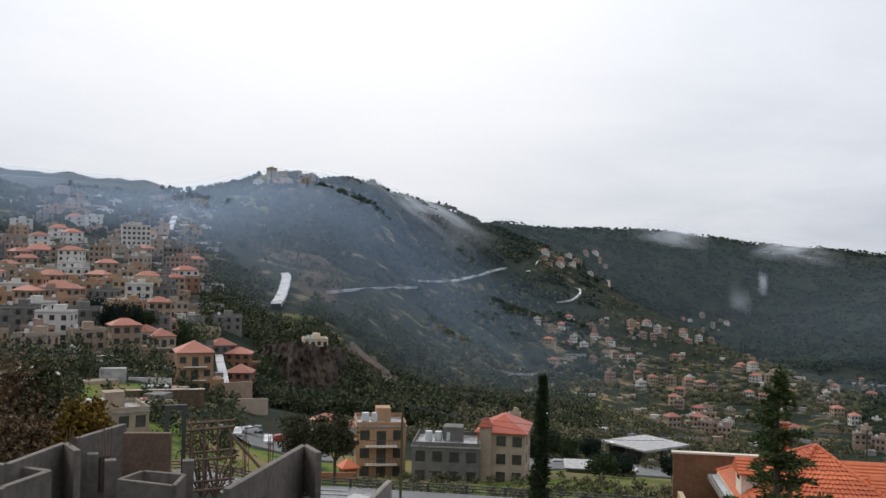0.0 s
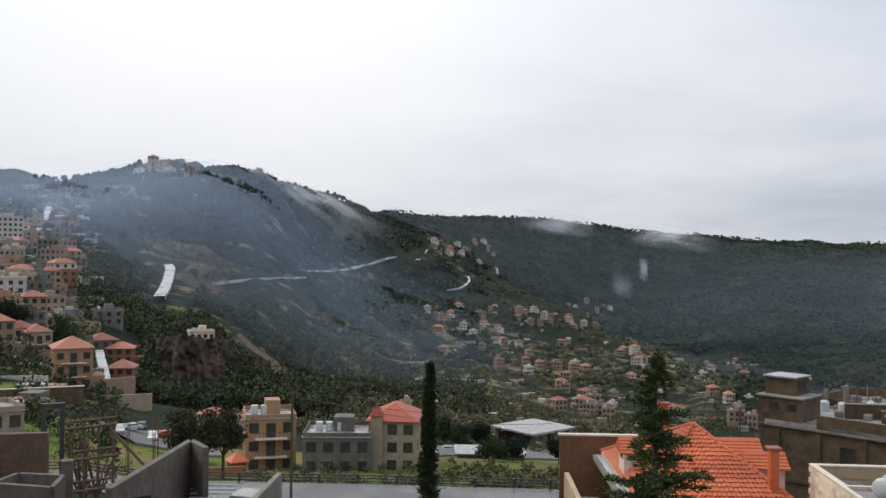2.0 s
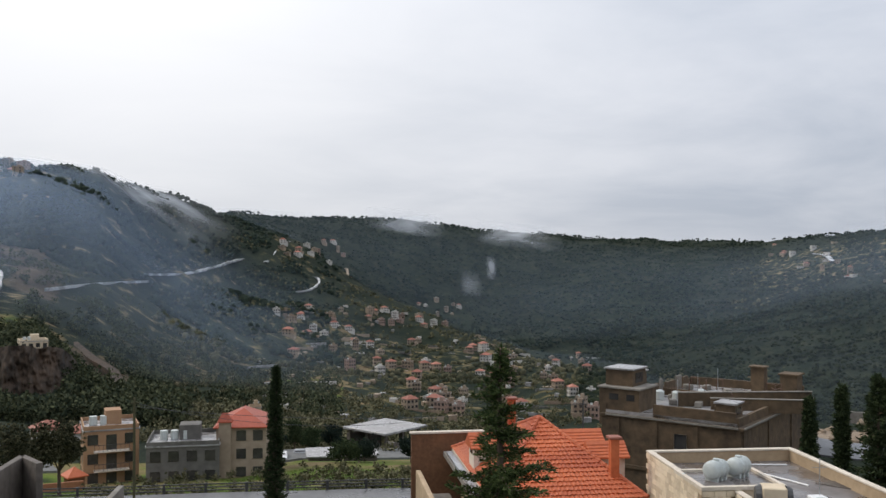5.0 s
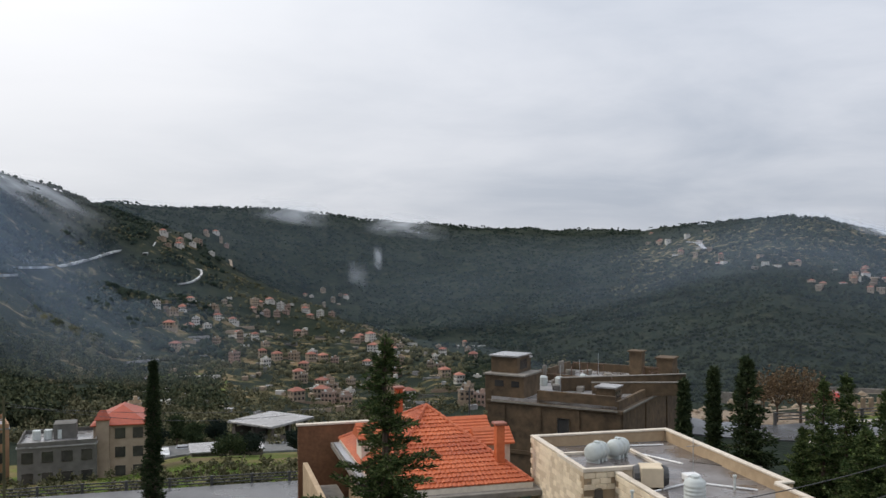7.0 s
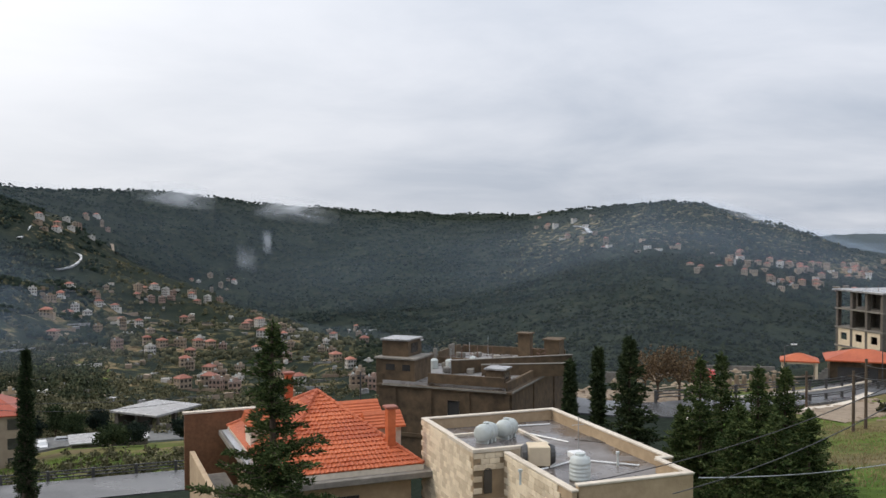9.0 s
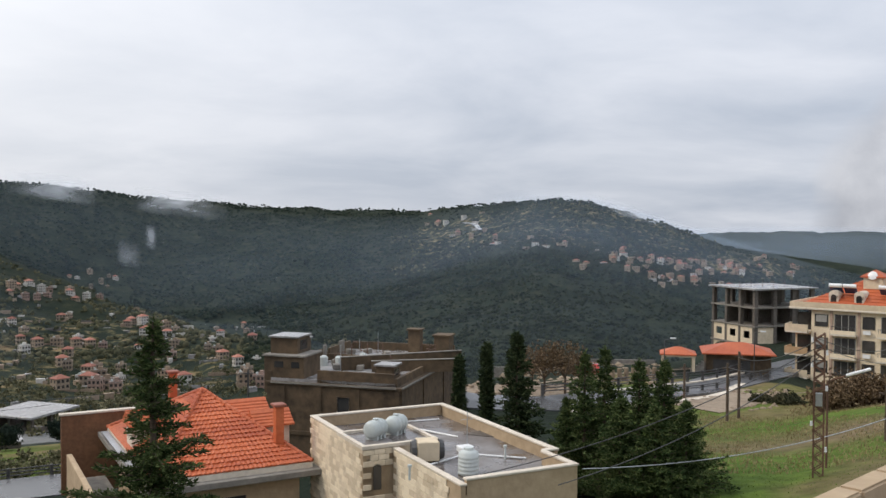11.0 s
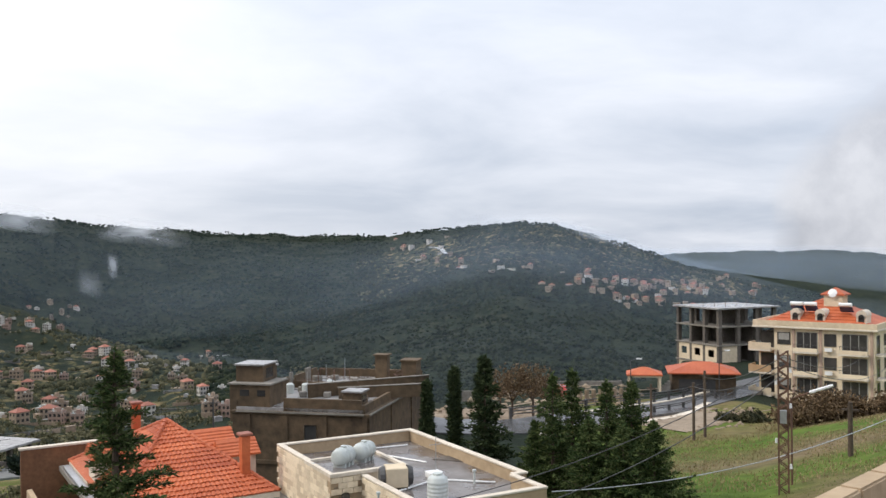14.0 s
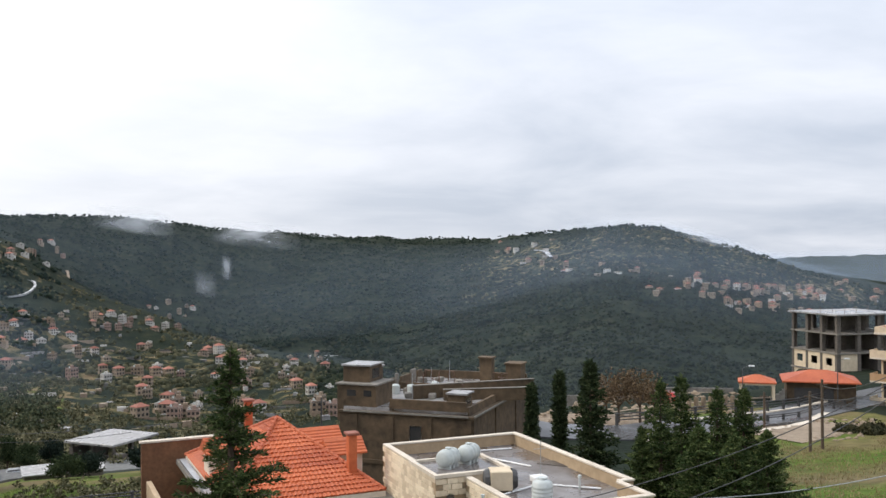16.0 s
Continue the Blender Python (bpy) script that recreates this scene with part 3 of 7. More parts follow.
FAR_ROADS = (
    (sighted((-8.1, -3.3), (-7.7, -2.6), (-7.5, -2.0), (-7.5, -1.5), (-7.8, -0.9), (-8.15, -0.75)), 6.5, "farroad", "wet shining bend of the mountain road"),
    (sighted((-5.0, -2.3), (-2.5, -2.15), (-0.7, -2.0), (0.6, -1.7), even=True), 1.5, "farroad", "narrow pale lane across the mountain foot"),
    (sighted((0.5, -1.72), (1.4, -1.45), (2.4, -1.15), (3.8, -0.9), (5.0, -0.75), (6.2, -0.65), even=True), 6.0, "farroad", "pale wet road climbing across the mountain flank"),
    (sighted((7.6, -0.5), (7.4, -0.2), (7.5, 0.1)), 7.0, "farroad", "short steep wet road on the spur"),
    (sighted((7.5, 0.1), (8.3, 0.3), (9.2, 0.45), (10.2, 0.7), even=True), 6.0, "farroad", "pale wet road through the spur village"),
    (sighted((9.4, -2.8), (10.2, -2.4), (10.75, -2.1), (10.7, -1.7), (10.3, -1.4)), 2.8, "farroad", "narrow pale track on the spur"),
    (sighted((-3.5, -5.3), (-2.9, -5.9), (-2.2, -6.8), (-1.3, -7.6), (-0.8, -8.2)), 4.5, "cliff", "dark stony strip down the ravine side"),
    (sighted((12.7, -1.6), (12.5, -1.2), (12.1, -0.8)), 5.0, "soil", "bare earth track on the spur"),
    (sighted((-11.0, -8.4), (-11.15, -7.6), (-11.3, -7.0), (-11.4, -6.4)), 2.6, "farroad", "wet shining town street between the houses"),
    (sighted((-16.2, -0.4), (-15.4, 0.4), (-14.7, 1.2), (-14.2, 2.0), (-13.9, 2.6)), 5.0, "farroad", "steep wet street in the upper town"),
    (sighted((40.6, 0.0), (41.2, -0.3), (41.6, -0.6)), 11.0, "farroad", "pale road on the far slope"),
)


def off_road(x, y):
    """True where no far road runs, with the gap that the road needs in the trees before it."""
    ok = np.ones(len(x), bool)
    for line, width, *_ in FAR_ROADS:
        pts = [polar(a, r) for a, r in line]
        for p, q in zip(pts, pts[1:]):
            d = q - p
            t = np.clip(((x - p.x) * d.x + (y - p.y) * d.y) / d.length_squared, 0, 1)
            gx, gy = x - (p.x + t * d.x), y - (p.y + t * d.y)
            nearer = (gx * p.x + gy * p.y) < 0
            ok &= np.hypot(gx, gy) > width * 0.5 + np.where(nearer, 14, 4)
    return ok


def clumpy(level, thin=0.6):
    """Keep crowns in clumps, fewer of them where houses stand."""
    def keep(az, r, x, y):
        ok = rough_noise(x * 1.7 + 400, y * 1.7) > level
        el = np.degrees(np.arctan2(land(x, y), r))
        built = np.zeros(len(az), bool)
        for v in VILLAGES:
            built |= (az > v[1] - 0.2) & (az < v[2] + 0.2) & (el > v[3] - 0.25) & (el < v[4] + 0.1)
        rock = (np.abs(az + 6.3) < 1.9 + 0.5 * np.sin(r * 0.35) * np.cos(az * 9)) & (r > 325) & (r < 372 - 6 * np.abs(az + 6.3))
        return ok & off_road(x, y) & ~rock & ~(built & (rng.random(len(az)) < thin))
    return keep


rng = np.random.default_rng(7)
crowns("woodland", scatter(rng, 36000, 2, 64, 1650, 3080, keep=clumpy(-9, 0.75)), 3.1, 0.8, ICO1, M["woods"], "dark evergreen forest covering the far valley side", rng)
crowns("woodland", scatter(rng, 17000, -13, 12, 800, 1620, keep=clumpy(-0.35)), 2.7, 0.95, ICO1, M["woods"], "dark evergreen wood on the upper mountain flank", rng)
crowns("woodland", scatter(rng, 26000, 27, 64, 560, 2000), 2.7, 0.8, ICO1, M["lowwoods"], "olive-green evergreen forest in the lower valley", rng)
crowns("scrub", scatter(rng, 9500, 1, 34, 720, 1500, keep=clumpy(-0.35, 0.3)), 2.1, 0.95, ICO1, M["scrub"], "olive trees and scrub between the far valley houses", rng)
crowns("scrub", scatter(rng, 4600, -28, -10, 700, 1400, keep=clumpy(-0.5, 0.2)), 2.5, 1.1, ICO1, M["woods"], "trees and gardens in the upper town", rng)
crowns("scrub", scatter(rng, 2600, 36, 62, 1900, 2500, keep=clumpy(0.2, 0.8)), 3.2, 1.0, ICO1, M["scrub"], "gardens and olive groves on the far village slope", rng)


def leafy(name, spots, radius, tall, mat, label, rng, leaves=80, leaf=0.62):
    """Nearer trees: each crown a loose cloud of leaf tufts with an uneven outline, joined."""
    n = len(spots)
    rad = radius * rng.uniform(0.5, 1.4, (n, 1))
    lobes = rng.normal(0, 1, (n, 5, 3)) * np.array([0.42, 0.42, 0.34])
    which = rng.integers(0, 5, (n, leaves))
    p = lobes[np.arange(n)[:, None], which] + rng.normal(0, 0.30, (n, leaves, 3))
    p *= rad[:, :, None] * np.array([1, 1, tall])
    p[:, :, 2] += rad * tall * 0.85
    p[:, :, 2] = np.maximum(p[:, :, 2], 0.1)
    p += np.asarray(spots)[:, None, :]
    p = p.reshape(-1, 3)
    m = len(p)
    d = rng.normal(0, 1, (m, 3))
    d /= np.linalg.norm(d, axis=1, keepdims=True)
    e = np.cross(d, rng.normal(0, 1, (m, 3)))
    e /= np.linalg.norm(e, axis=1, keepdims=True)
    s = (leaf * rng.uniform(0.6, 1.5, (m, 1)) * np.repeat(rad, leaves, 0) / radius)
    f = np.cross(d, e)
    co = np.stack((p - d * s, p + e * s * 0.7 + f * s * 0.25, p + d * s, p - e * s * 0.7 + f * s * 0.25), 1).reshape(-1, 3)
    i = np.arange(m)[:, None] * 4
    fa = np.concatenate((i + [0, 1, 3], i + [1, 2, 3]), 1).reshape(-1, 3)
    me = bpy.data.meshes.new(name)
    me.vertices.add(len(co))
    me.vertices.foreach_set("co", co.reshape(-1))
    k = len(fa)
    me.loops.add(k * 3)
    me.loops.foreach_set("vertex_index", fa.reshape(-1).astype(np.int32))
    me.polygons.add(k)
    me.polygons.foreach_set("loop_start", np.arange(0, k * 3, 3, dtype=np.int32))
    me.update(calc_edges=True)
    me.materials.append(mat)
    return tagged(new(name, me), label, "woodland", kind="stuff")


leafy("woodland", scatter(rng, 3300, -12.6, 12, 400, 800, keep=clumpy(-0.42)), 2.4, 1.0, M["woodsnear"], "dark evergreen wood at the mountain foot", rng, 50, 0.56)
leafy("scrub", scatter(rng, 4600, 1, 34, 205, 800, keep=clumpy(-0.55, 0.18)), 1.8, 1.0, M["scrubnear"], "bare and olive trees between the near valley houses", rng, 38, 0.46)
leafy("scrub", scatter(rng, 1000, -28, -11, 230, 720, keep=clumpy(-0.5, 0.12)), 2.3, 1.3, M["woodsnear"], "dark trees and gardens between the town houses", rng, 62, 0.36)
leafy("woodland", scatter(rng, 1000, -9.4, 2.5, 290, 430, keep=clumpy(-9)), 2.3, 1.5, M["woodsnear"], "dark evergreen thicket on the cliff and ravine", rng, 75, 0.48)
leafy("scrub", scatter(rng, 150, -30, -10, 122, 240, keep=clumpy(-0.6, 0.0)), 1.9, 1.2, M["woodsnear"], "garden trees and hedges below the town", rng, 150, 0.26)
leafy("scrub", scatter(rng, 240, -3, 24, 97, 142, keep=clumpy(-0.8, 0.0)), 0.8, 0.9, M["scrubnear"], "low shrubs and brambles on the road bank", rng, 90, 0.16)
leafy("scrub", scatter(rng, 260, -4, 30, 185, 260, keep=clumpy(-0.6, 0.0)), 1.6, 1.0, M["scrubnear"], "scrub and bare trees behind the roadside houses", rng, 110, 0.26)


# ---- houses ----
MESH_STORE = {}


def window_mesh(w, h, arched=False):
    key = (round(w, 2), round(h, 2), arched)
    if key not in MESH_STORE:
        bm = bmesh.new()
        t = 0.11 if w > 0.7 else 0.07
        box(bm, -w / 2 - t, w / 2 + t, -0.09, 0.05, -t, h + t)
        bm.faces.ensure_lookup_table()
        front = [f for f in bm.faces if all(v.co.y < -0.08 for v in f.verts)]
        bmesh.ops.inset_region(bm, faces=front, thickness=t)
        bmesh.ops.translate(bm, vec=(0, 0.075, 0), verts=front[0].verts[:])
        front[0].material_index = 1
        MESH_STORE[key] = finish("window", bm, (M["frame"], M["glass"]))
    return MESH_STORE[key]


def put_window(parent, x, y, z, w, h, side=0.0, label=""):
    return part("window", window_mesh(w, h), None, parent, label, at=pose(x, y, z, 0, 0, side))


def hip_roof(w, d, rise, over=0.4, thick=0.16):
    bm = bmesh.new()
    x, y = w / 2 + over, d / 2 + over
    ridge = max(0.0, (d - w) / 2) if d > w else 0.0
    ridge_x = max(0.0, (w - d) / 2) if w > d else 0.0
    lo = [bm.verts.new(p) for p in ((-x, -y, -thick), (x, -y, -thick), (x, y, -thick), (-x, y, -thick))]
    ev = [bm.verts.new(p) for p in ((-x, -y, 0), (x, -y, 0), (x, y, 0), (-x, y, 0))]
    bm.faces.new(lo[::-1])
    for i in range(4):
        bm.faces.new((lo[i], lo[(i + 1) % 4], ev[(i + 1) % 4], ev[i]))
    if ridge > 0.05:
        a, b = bm.verts.new((0, -ridge, rise)), bm.verts.new((0, ridge, rise))
        for q in ((ev[0], ev[1], a), (ev[1], ev[2], b, a), (ev[2], ev[3], b), (ev[3], ev[0], a, b)):
            bm.faces.new(q)
    elif ridge_x > 0.05:
        a, b = bm.verts.new((-ridge_x, 0, rise)), bm.verts.new((ridge_x, 0, rise))
        for q in ((ev[0], ev[1], b, a), (ev[1], ev[2], b), (ev[2], ev[3], a, b), (ev[3], ev[0], a)):
            bm.faces.new(q)
    else:
        a = bm.verts.new((0, 0, rise))
        for i in range(4):
            bm.faces.new((ev[i], ev[(i + 1) % 4], a))
    return bm


def frame_ring(w, d, t, z0, z1):
    """A closed rectangular wall, as one piece."""
    bm = bmesh.new()
    loops = []
    for inset, z in ((0, z0), (0, z1), (t, z1), (t, z0)):
        x, y = w / 2 - inset, d / 2 - inset
        loops.append([bm.verts.new(p) for p in ((-x, -y, z), (x, -y, z), (x, y, z), (-x, y, z))])
    for a, b in zip(loops, loops[1:] + loops[:1]):
        for i in range(4):
            bm.faces.new((a[i], a[(i + 1) % 4], b[(i + 1) % 4], b[i]))
    return bm


def house(m, w, d, storeys, wall, roof, label, group="", cols=3, height=3.0, balcony=False, tanks=1, name="house", deep=4.0, roofmat="tile_far"):
    """A dwelling with walls, floor bands, roof, each window a part, and balconies or roof clutter where asked."""
    ob = thing(name, m, label, "apartment block" if name != "house" else "house", group)
    H = storeys * height
    bm = boxes((-w / 2, w / 2, -d / 2, d / 2, -deep, H))
    part("wall", bm, M[wall], ob)
    if roof == "hip" and w > 8 and storeys > 1:
        part("lean_to", boxes((w / 2 + 0.003, w / 2 + 2.8, -d / 2 + 0.4, d / 2 - 1.0, -deep, height * 0.95)), M[wall], ob)
    if roof == "flat":
        part("roof", boxes((-w / 2 - 0.15, w / 2 + 0.15, -d / 2 - 0.15, d / 2 + 0.15, H, H + 0.2)), M["wetroof"], ob)
        part("parapet", frame_ring(w, d, 0.18, H + 0.202, H + 0.8), M[wall], ob)
        bm = boxes((-w * 0.08, w * 0.22, -d * 0.05, d * 0.3, H + 0.2, H + 2.4))
        part("stair_head", bm, M[wall], ob)
        for i in range(tanks):
            bm = bmesh.new()
            tube(bm, (-w * 0.3 + i * 1.6, 0, H + 0.25), (-w * 0.3 + i * 1.6, 0, H + 1.6), 0.6, 0.6, 10)
            part("water_tank", bm, M["tank"], ob)
    else:
        part("roof", hip_roof(w, d, min(w, d) * 0.30), M[roofmat], ob, at=pose(0, 0, H + 0.16))
    for s in range(storeys):
        z = s * height + 0.95
        for c in range(cols):
            x = (c + 0.5) / cols * w - w / 2
            door = balcony and c % 2 == 1
            put_window(ob, x, -d / 2, s * height + 0.1 if door else z, min(1.3, w / cols * 0.5), 2.1 if door else 1.35)
        for c in range(2):
            y = (c + 0.5) / 2 * d - d / 2
            put_window(ob, w / 2, y, z, 1.0, 1.3, 90)
            put_window(ob, -w / 2, y, z, 1.0, 1.3, -90)
        if balcony and s > 0:
            bm = boxes((-w * 0.32, w * 0.32, -d / 2 - 1.3, -d / 2 - 0.002, s * height - 0.16, s * height))
            part("balcony_slab", bm, M["coping"], ob)
            bm = bmesh.new()
            zz = s * height
            for i in range(9):
                xx = -w * 0.31 + i * w * 0.62 / 8
                tube(bm, (xx, -d / 2 - 1.25, zz), (xx, -d / 2 - 1.25, zz + 0.95), 0.03, 0.03, 5)
            box(bm, -w * 0.32, w * 0.32, -d / 2 - 1.29, -d / 2 - 1.21, zz + 0.95, zz + 1.02)
            part("balcony_rail", bm, M["darkmetal"], ob)
    return ob


def seat(az, el, turn=0.0, nearest=130.0):
    return stand(az, meet(az, el, nearest), turn)


def wide(az, el, degrees, nearest=130.0):
    """Width in metres of something that spans so many degrees where it stands."""
    return meet(az, el, nearest) * radians(degrees)


# main houses of the hill town, by heading and the sight line to their foot
house(seat(-12.9, -8.2, 6), wide(-12.9, -8.2, 2.1), 9, 3, "townochre", "hip", "sandstone villa with red hipped roof and balconies", "town houses", 3, 3.3, True)
house(seat(-14.8, -6.2, 12), wide(-14.8, -6.2, 1.35), 9, 2, "towncream", "hip", "cream stone villa with red hipped roof and tall windows", "town houses", 3, 3.3, True)
house(seat(-16.2, -3.0, -8), wide(-16.2, -3.0, 2.6), 12, 3, "sand", "flat", "long sandstone block with flat roof", "town houses", 7, 3.2, False, 3)
house(seat(-17.6, -4.2, -8), wide(-17.6, -4.2, 4.2), 12, 2, "townsand", "flat", "long low sandstone terrace with flat roof", "town houses", 7, 3.2, False, 3)
house(seat(-13.4, -2.2, 10), wide(-13.4, -2.2, 1.3), 9, 2, "townbrick", "flat", "orange brick house with flat roof", "town houses", 3, 3.2)
house(stand(-5.65, 374, 8, 2.0), 9.6, 8, 2, "cream", "flat", "pale villa with white flat roof on the cliff edge", "town houses", 4, 3.0, True, 2)
house(seat(-10.1, -8.1, -10), wide(-10.1, -8.1, 1.5), 8, 2, "townbrick", "hip", "stacked brick house with red roof", "town houses", 3, 2.6)
house(seat(-10.2, -6.9, -10), wide(-10.2, -6.9, 1.5), 7, 2, "townbrick", "hip", "narrow brick house with red roof above the street", "town houses", 3, 2.7)
house(seat(-11.3, -6.0, 20), wide(-11.3, -6.0, 1.5), 8, 1, "towngrey", "hip", "low house with a wide red roof", "town houses", 3, 3.0)
house(seat(-11.0, -4.6, 10), wide(-11.0, -4.6, 1.6), 9, 2, "towngrey", "flat", "grey flat-roofed house among trees", "town houses", 3, 3.0)
house(seat(-14.3, -0.9, 4), wide(-14.3, -0.9, 1.1), 10, 4, "towngrey", "flat", "tall grey apartment house", "town houses", 4, 3.0, False, 2)
house(seat(-16.4, 0.4, 4), wide(-16.4, 0.4, 1.6), 12, 4, "townwhite", "flat", "wide pale apartment house with flat roof", "town houses", 6, 3.1, False, 3)
house(seat(-20.6, -3.0, 4), wide(-20.6, -3.0, 2.0), 10, 2, "townsand", "hip", "broad sandstone house with red roof", "town houses", 4)
house(seat(-19.4, -5.0, -6), wide(-19.4, -5.0, 2.4), 10, 3, "towngrey", "flat", "grey unfinished block with open floors", "town houses", 4)
house(seat(-21.6, -0.6, 6), wide(-21.6, -0.6, 1.6), 12, 2, "townpink", "hip", "large pink house with a red domed hip roof", "town houses", 5)
house(stand(-17.6, 136, 12), 9, 8, 2, "towncream", "flat", "cream house with wet white flat roof", "town houses", 4, 2.8, False, 2)
house(stand(-22.4, 205, 5), 15, 8, 1, "townwhite", "flat", "low white hall with wet flat roof", "town houses", 5, 3.0, False, 0)

# three blocks below the road
house(stand(-1.5, 153, 4), 8.0, 9, 3, "townochre", "flat", "ochre three-storey house with shaded balconies and flat roof", "roadside houses", 3, 2.9, True, 2)
house(stand(2.8, 148, -4), 10.6, 10, 2, "towngrey", "flat", "grey weathered house with white wet flat roof", "roadside houses", 4, 3.0, False, 3)
turreted = house(stand(6.3, 150, -6), 7.6, 10, 3, "towncream", "hip", "cream house with red hipped roof and a stair turret", "roadside houses", 3, 2.8, roofmat="tile_red")
tt = part("turret", boxes((-3.3, -1.5, -5.9, -5.003, -4, 9.4)), M["towncream"], turreted)
part("turret_roof", hip_roof(1.9, 1.0, 1.3, 0.15), M["tile_red"], tt, at=pose(-2.4, -5.45, 9.56))

PALETTE = ("towncream", "townsand", "townwhite", "towngrey", "townpink", "townochre")
VALLEY_PALETTE = ("townwhite", "towncream", "townwhite", "townsand", "townpink", "towncream")
house_rng = random.Random(21)


def village(group, az0, az1, el0, el1, count, red, size):
    """Scattered houses: a few builds, copied to new places and turned by the slope."""
    kinds = []
    far = az0 > 30 or el1 > 0
    for i in range(8):
        roof = "hip" if i < 8 * red else "flat"
        w, d = house_rng.uniform(8, 13) * size, house_rng.uniform(7, 10) * size
        wall = (PALETTE if az0 < 5 else VALLEY_PALETTE)[(i * 5 + 2) % len(PALETTE)]
        st = house_rng.choice((1, 2, 2, 3))
        # town palette walls are the ones with shade put into their colour
        label = "%s %s village house with %s" % (("darkened " if "town" in wall else "pale ") + wall.replace("town", "").replace("pale", ""), {1: "low", 2: "two-storey", 3: "three-storey"}[st], {"hip": "red tiled hip roof", "flat": "flat concrete roof"}[roof])
        kinds.append((wall, roof, w, d, st, label))
    tries, first, spots = 0, {}, []
    while len(spots) < count and tries < count * 12:
        tries += 1
        az, el = house_rng.uniform(az0, az1), house_rng.uniform(el0, el1)
        if az0 < -9 and az > -13 + 0.35 * (el + 1) and el < 1.4:
            continue
        r = meet(az, el)
        p = polar(az, r)
        if any((p - q).length < 15 * size for q in spots) or r > 2900:
            continue
        spots.append(p)
        k = house_rng.randrange(len(kinds))
        m = stand(az, r, house_rng.uniform(-40, 40), 0.2)
        if k in first:
            copy_thing(first[k], m)
        else:
            wall, roof, w, d, st, label = kinds[k]
            first[k] = house(m, w, d, st, wall, roof, label, group, 2 if far else 3, 3.0, False, 1, deep=6.0)


def far_village(stretches):
    """Houses a few metres of picture each on the far slope, past counting: joined."""
    bm = bmesh.new()
    hr = random.Random(77)
    for group, az0, az1, el0, el1, count, red, size in stretches:
        for _ in range(count):
            az = hr.uniform(az0, az1)
            r = meet(az, hr.uniform(el0, el1))
            if r > 2950:
                continue
            w, d, h = hr.uniform(8, 15) * size / 2, hr.uniform(7, 11) * size / 2, hr.choice((3.4, 6.2, 6.2, 9.0)) * size
            m = stand(az, r, hr.uniform(-40, 40), 1.0)
            one = bmesh.new()
            box(one, -w, w, -d, d, -8, h, hr.choice((0, 0, 1, 1, 2)))
            for k in range(3):
                x = -w + (k + 0.5) * 2 * w / 3
                for z in ([h * 0.35] if h < 5 else [h * 0.2, h * 0.68]):
                    box(one, x - 0.6, x + 0.6, -d - 0.06, -d + 0.1, z, z + 1.5, 4)
            if hr.random() < red:
                lo = [one.verts.new(p) for p in ((-w - 0.4, -d - 0.4, h), (w + 0.4, -d - 0.4, h), (w + 0.4, d + 0.4, h), (-w - 0.4, d + 0.4, h))]
                top = one.verts.new((0, 0, h + 2.6 * size))
                for i in range(4):
                    one.faces.new((lo[i], lo[(i + 1) % 4], top)).material_index = 3
            else:
                box(one, -w - 0.2, w + 0.2, -d - 0.2, d + 0.2, h, h + 0.6, 0)
            me = bpy.data.meshes.new("one")
            one.transform(m)
            one.to_mesh(me)
            one.free()
            bm.from_mesh(me)
            bpy.data.meshes.remove(me)
    me = finish("far_village", bm, [M[k] for k in ("towncream", "townsand", "townwhite", "tile_far", "glass")])
    tagged(new("far_village", me), "far village of pale houses with red roofs", "village", kind="stuff")


def outbuildings(az0, az1, el0, el1, count, label, seed):
    """Sheds, walls, cisterns and terrace edges between the houses, past counting: joined."""
    hr = random.Random(seed)
    bm = bmesh.new()
    for _ in range(count):
        az = hr.uniform(az0, az1)
        r = meet(az, hr.uniform(el0, el1))
        if r > 1700:
            continue
        m = stand(az, r, hr.uniform(-30, 30))
        kind = hr.random()
        if kind < 0.45:
            w, d, h = hr.uniform(1, 3), hr.uniform(1, 2.5), hr.uniform(1.5, 3.2)
        elif kind < 0.8:
            w, d, h = hr.uniform(4, 14), 0.25, hr.uniform(0.8, 1.8)
        else:
            w, d, h = hr.uniform(2, 4), hr.uniform(1.5, 3), hr.uniform(0.3, 0.8)
        slot = hr.randrange(5)
        vs = box(bm, -w, w, -d, d, -3, h, slot)
        for v in vs:
            v.co = m @ v.co
    me = finish("outbuildings", bm, [M[k] for k in ("townwhite", "towngrey", "townsand", "towncream", "wetroof")])
    tagged(new("outbuildings", me), label, "sheds", kind="stuff")


outbuildings(-25, -12.4, -6.5, -0.5, 260, "sheds, yard walls and roofs packed between the town houses", 31)
outbuildings(-26, -11.2, -9.4, -6.4, 22, "garden walls and sheds below the town", 34)
outbuildings(-24, -11.5, -0.5, 3.0, 140, "walls and sheds of the upper town", 32)
outbuildings(7, 28, -10.5, -3.4, 190, "terrace walls and sheds between the valley houses", 33)
for stretch in VILLAGES:
    if stretch[1] < 30:
        village(*stretch)
far_village([v for v in VILLAGES if v[1] > 30])


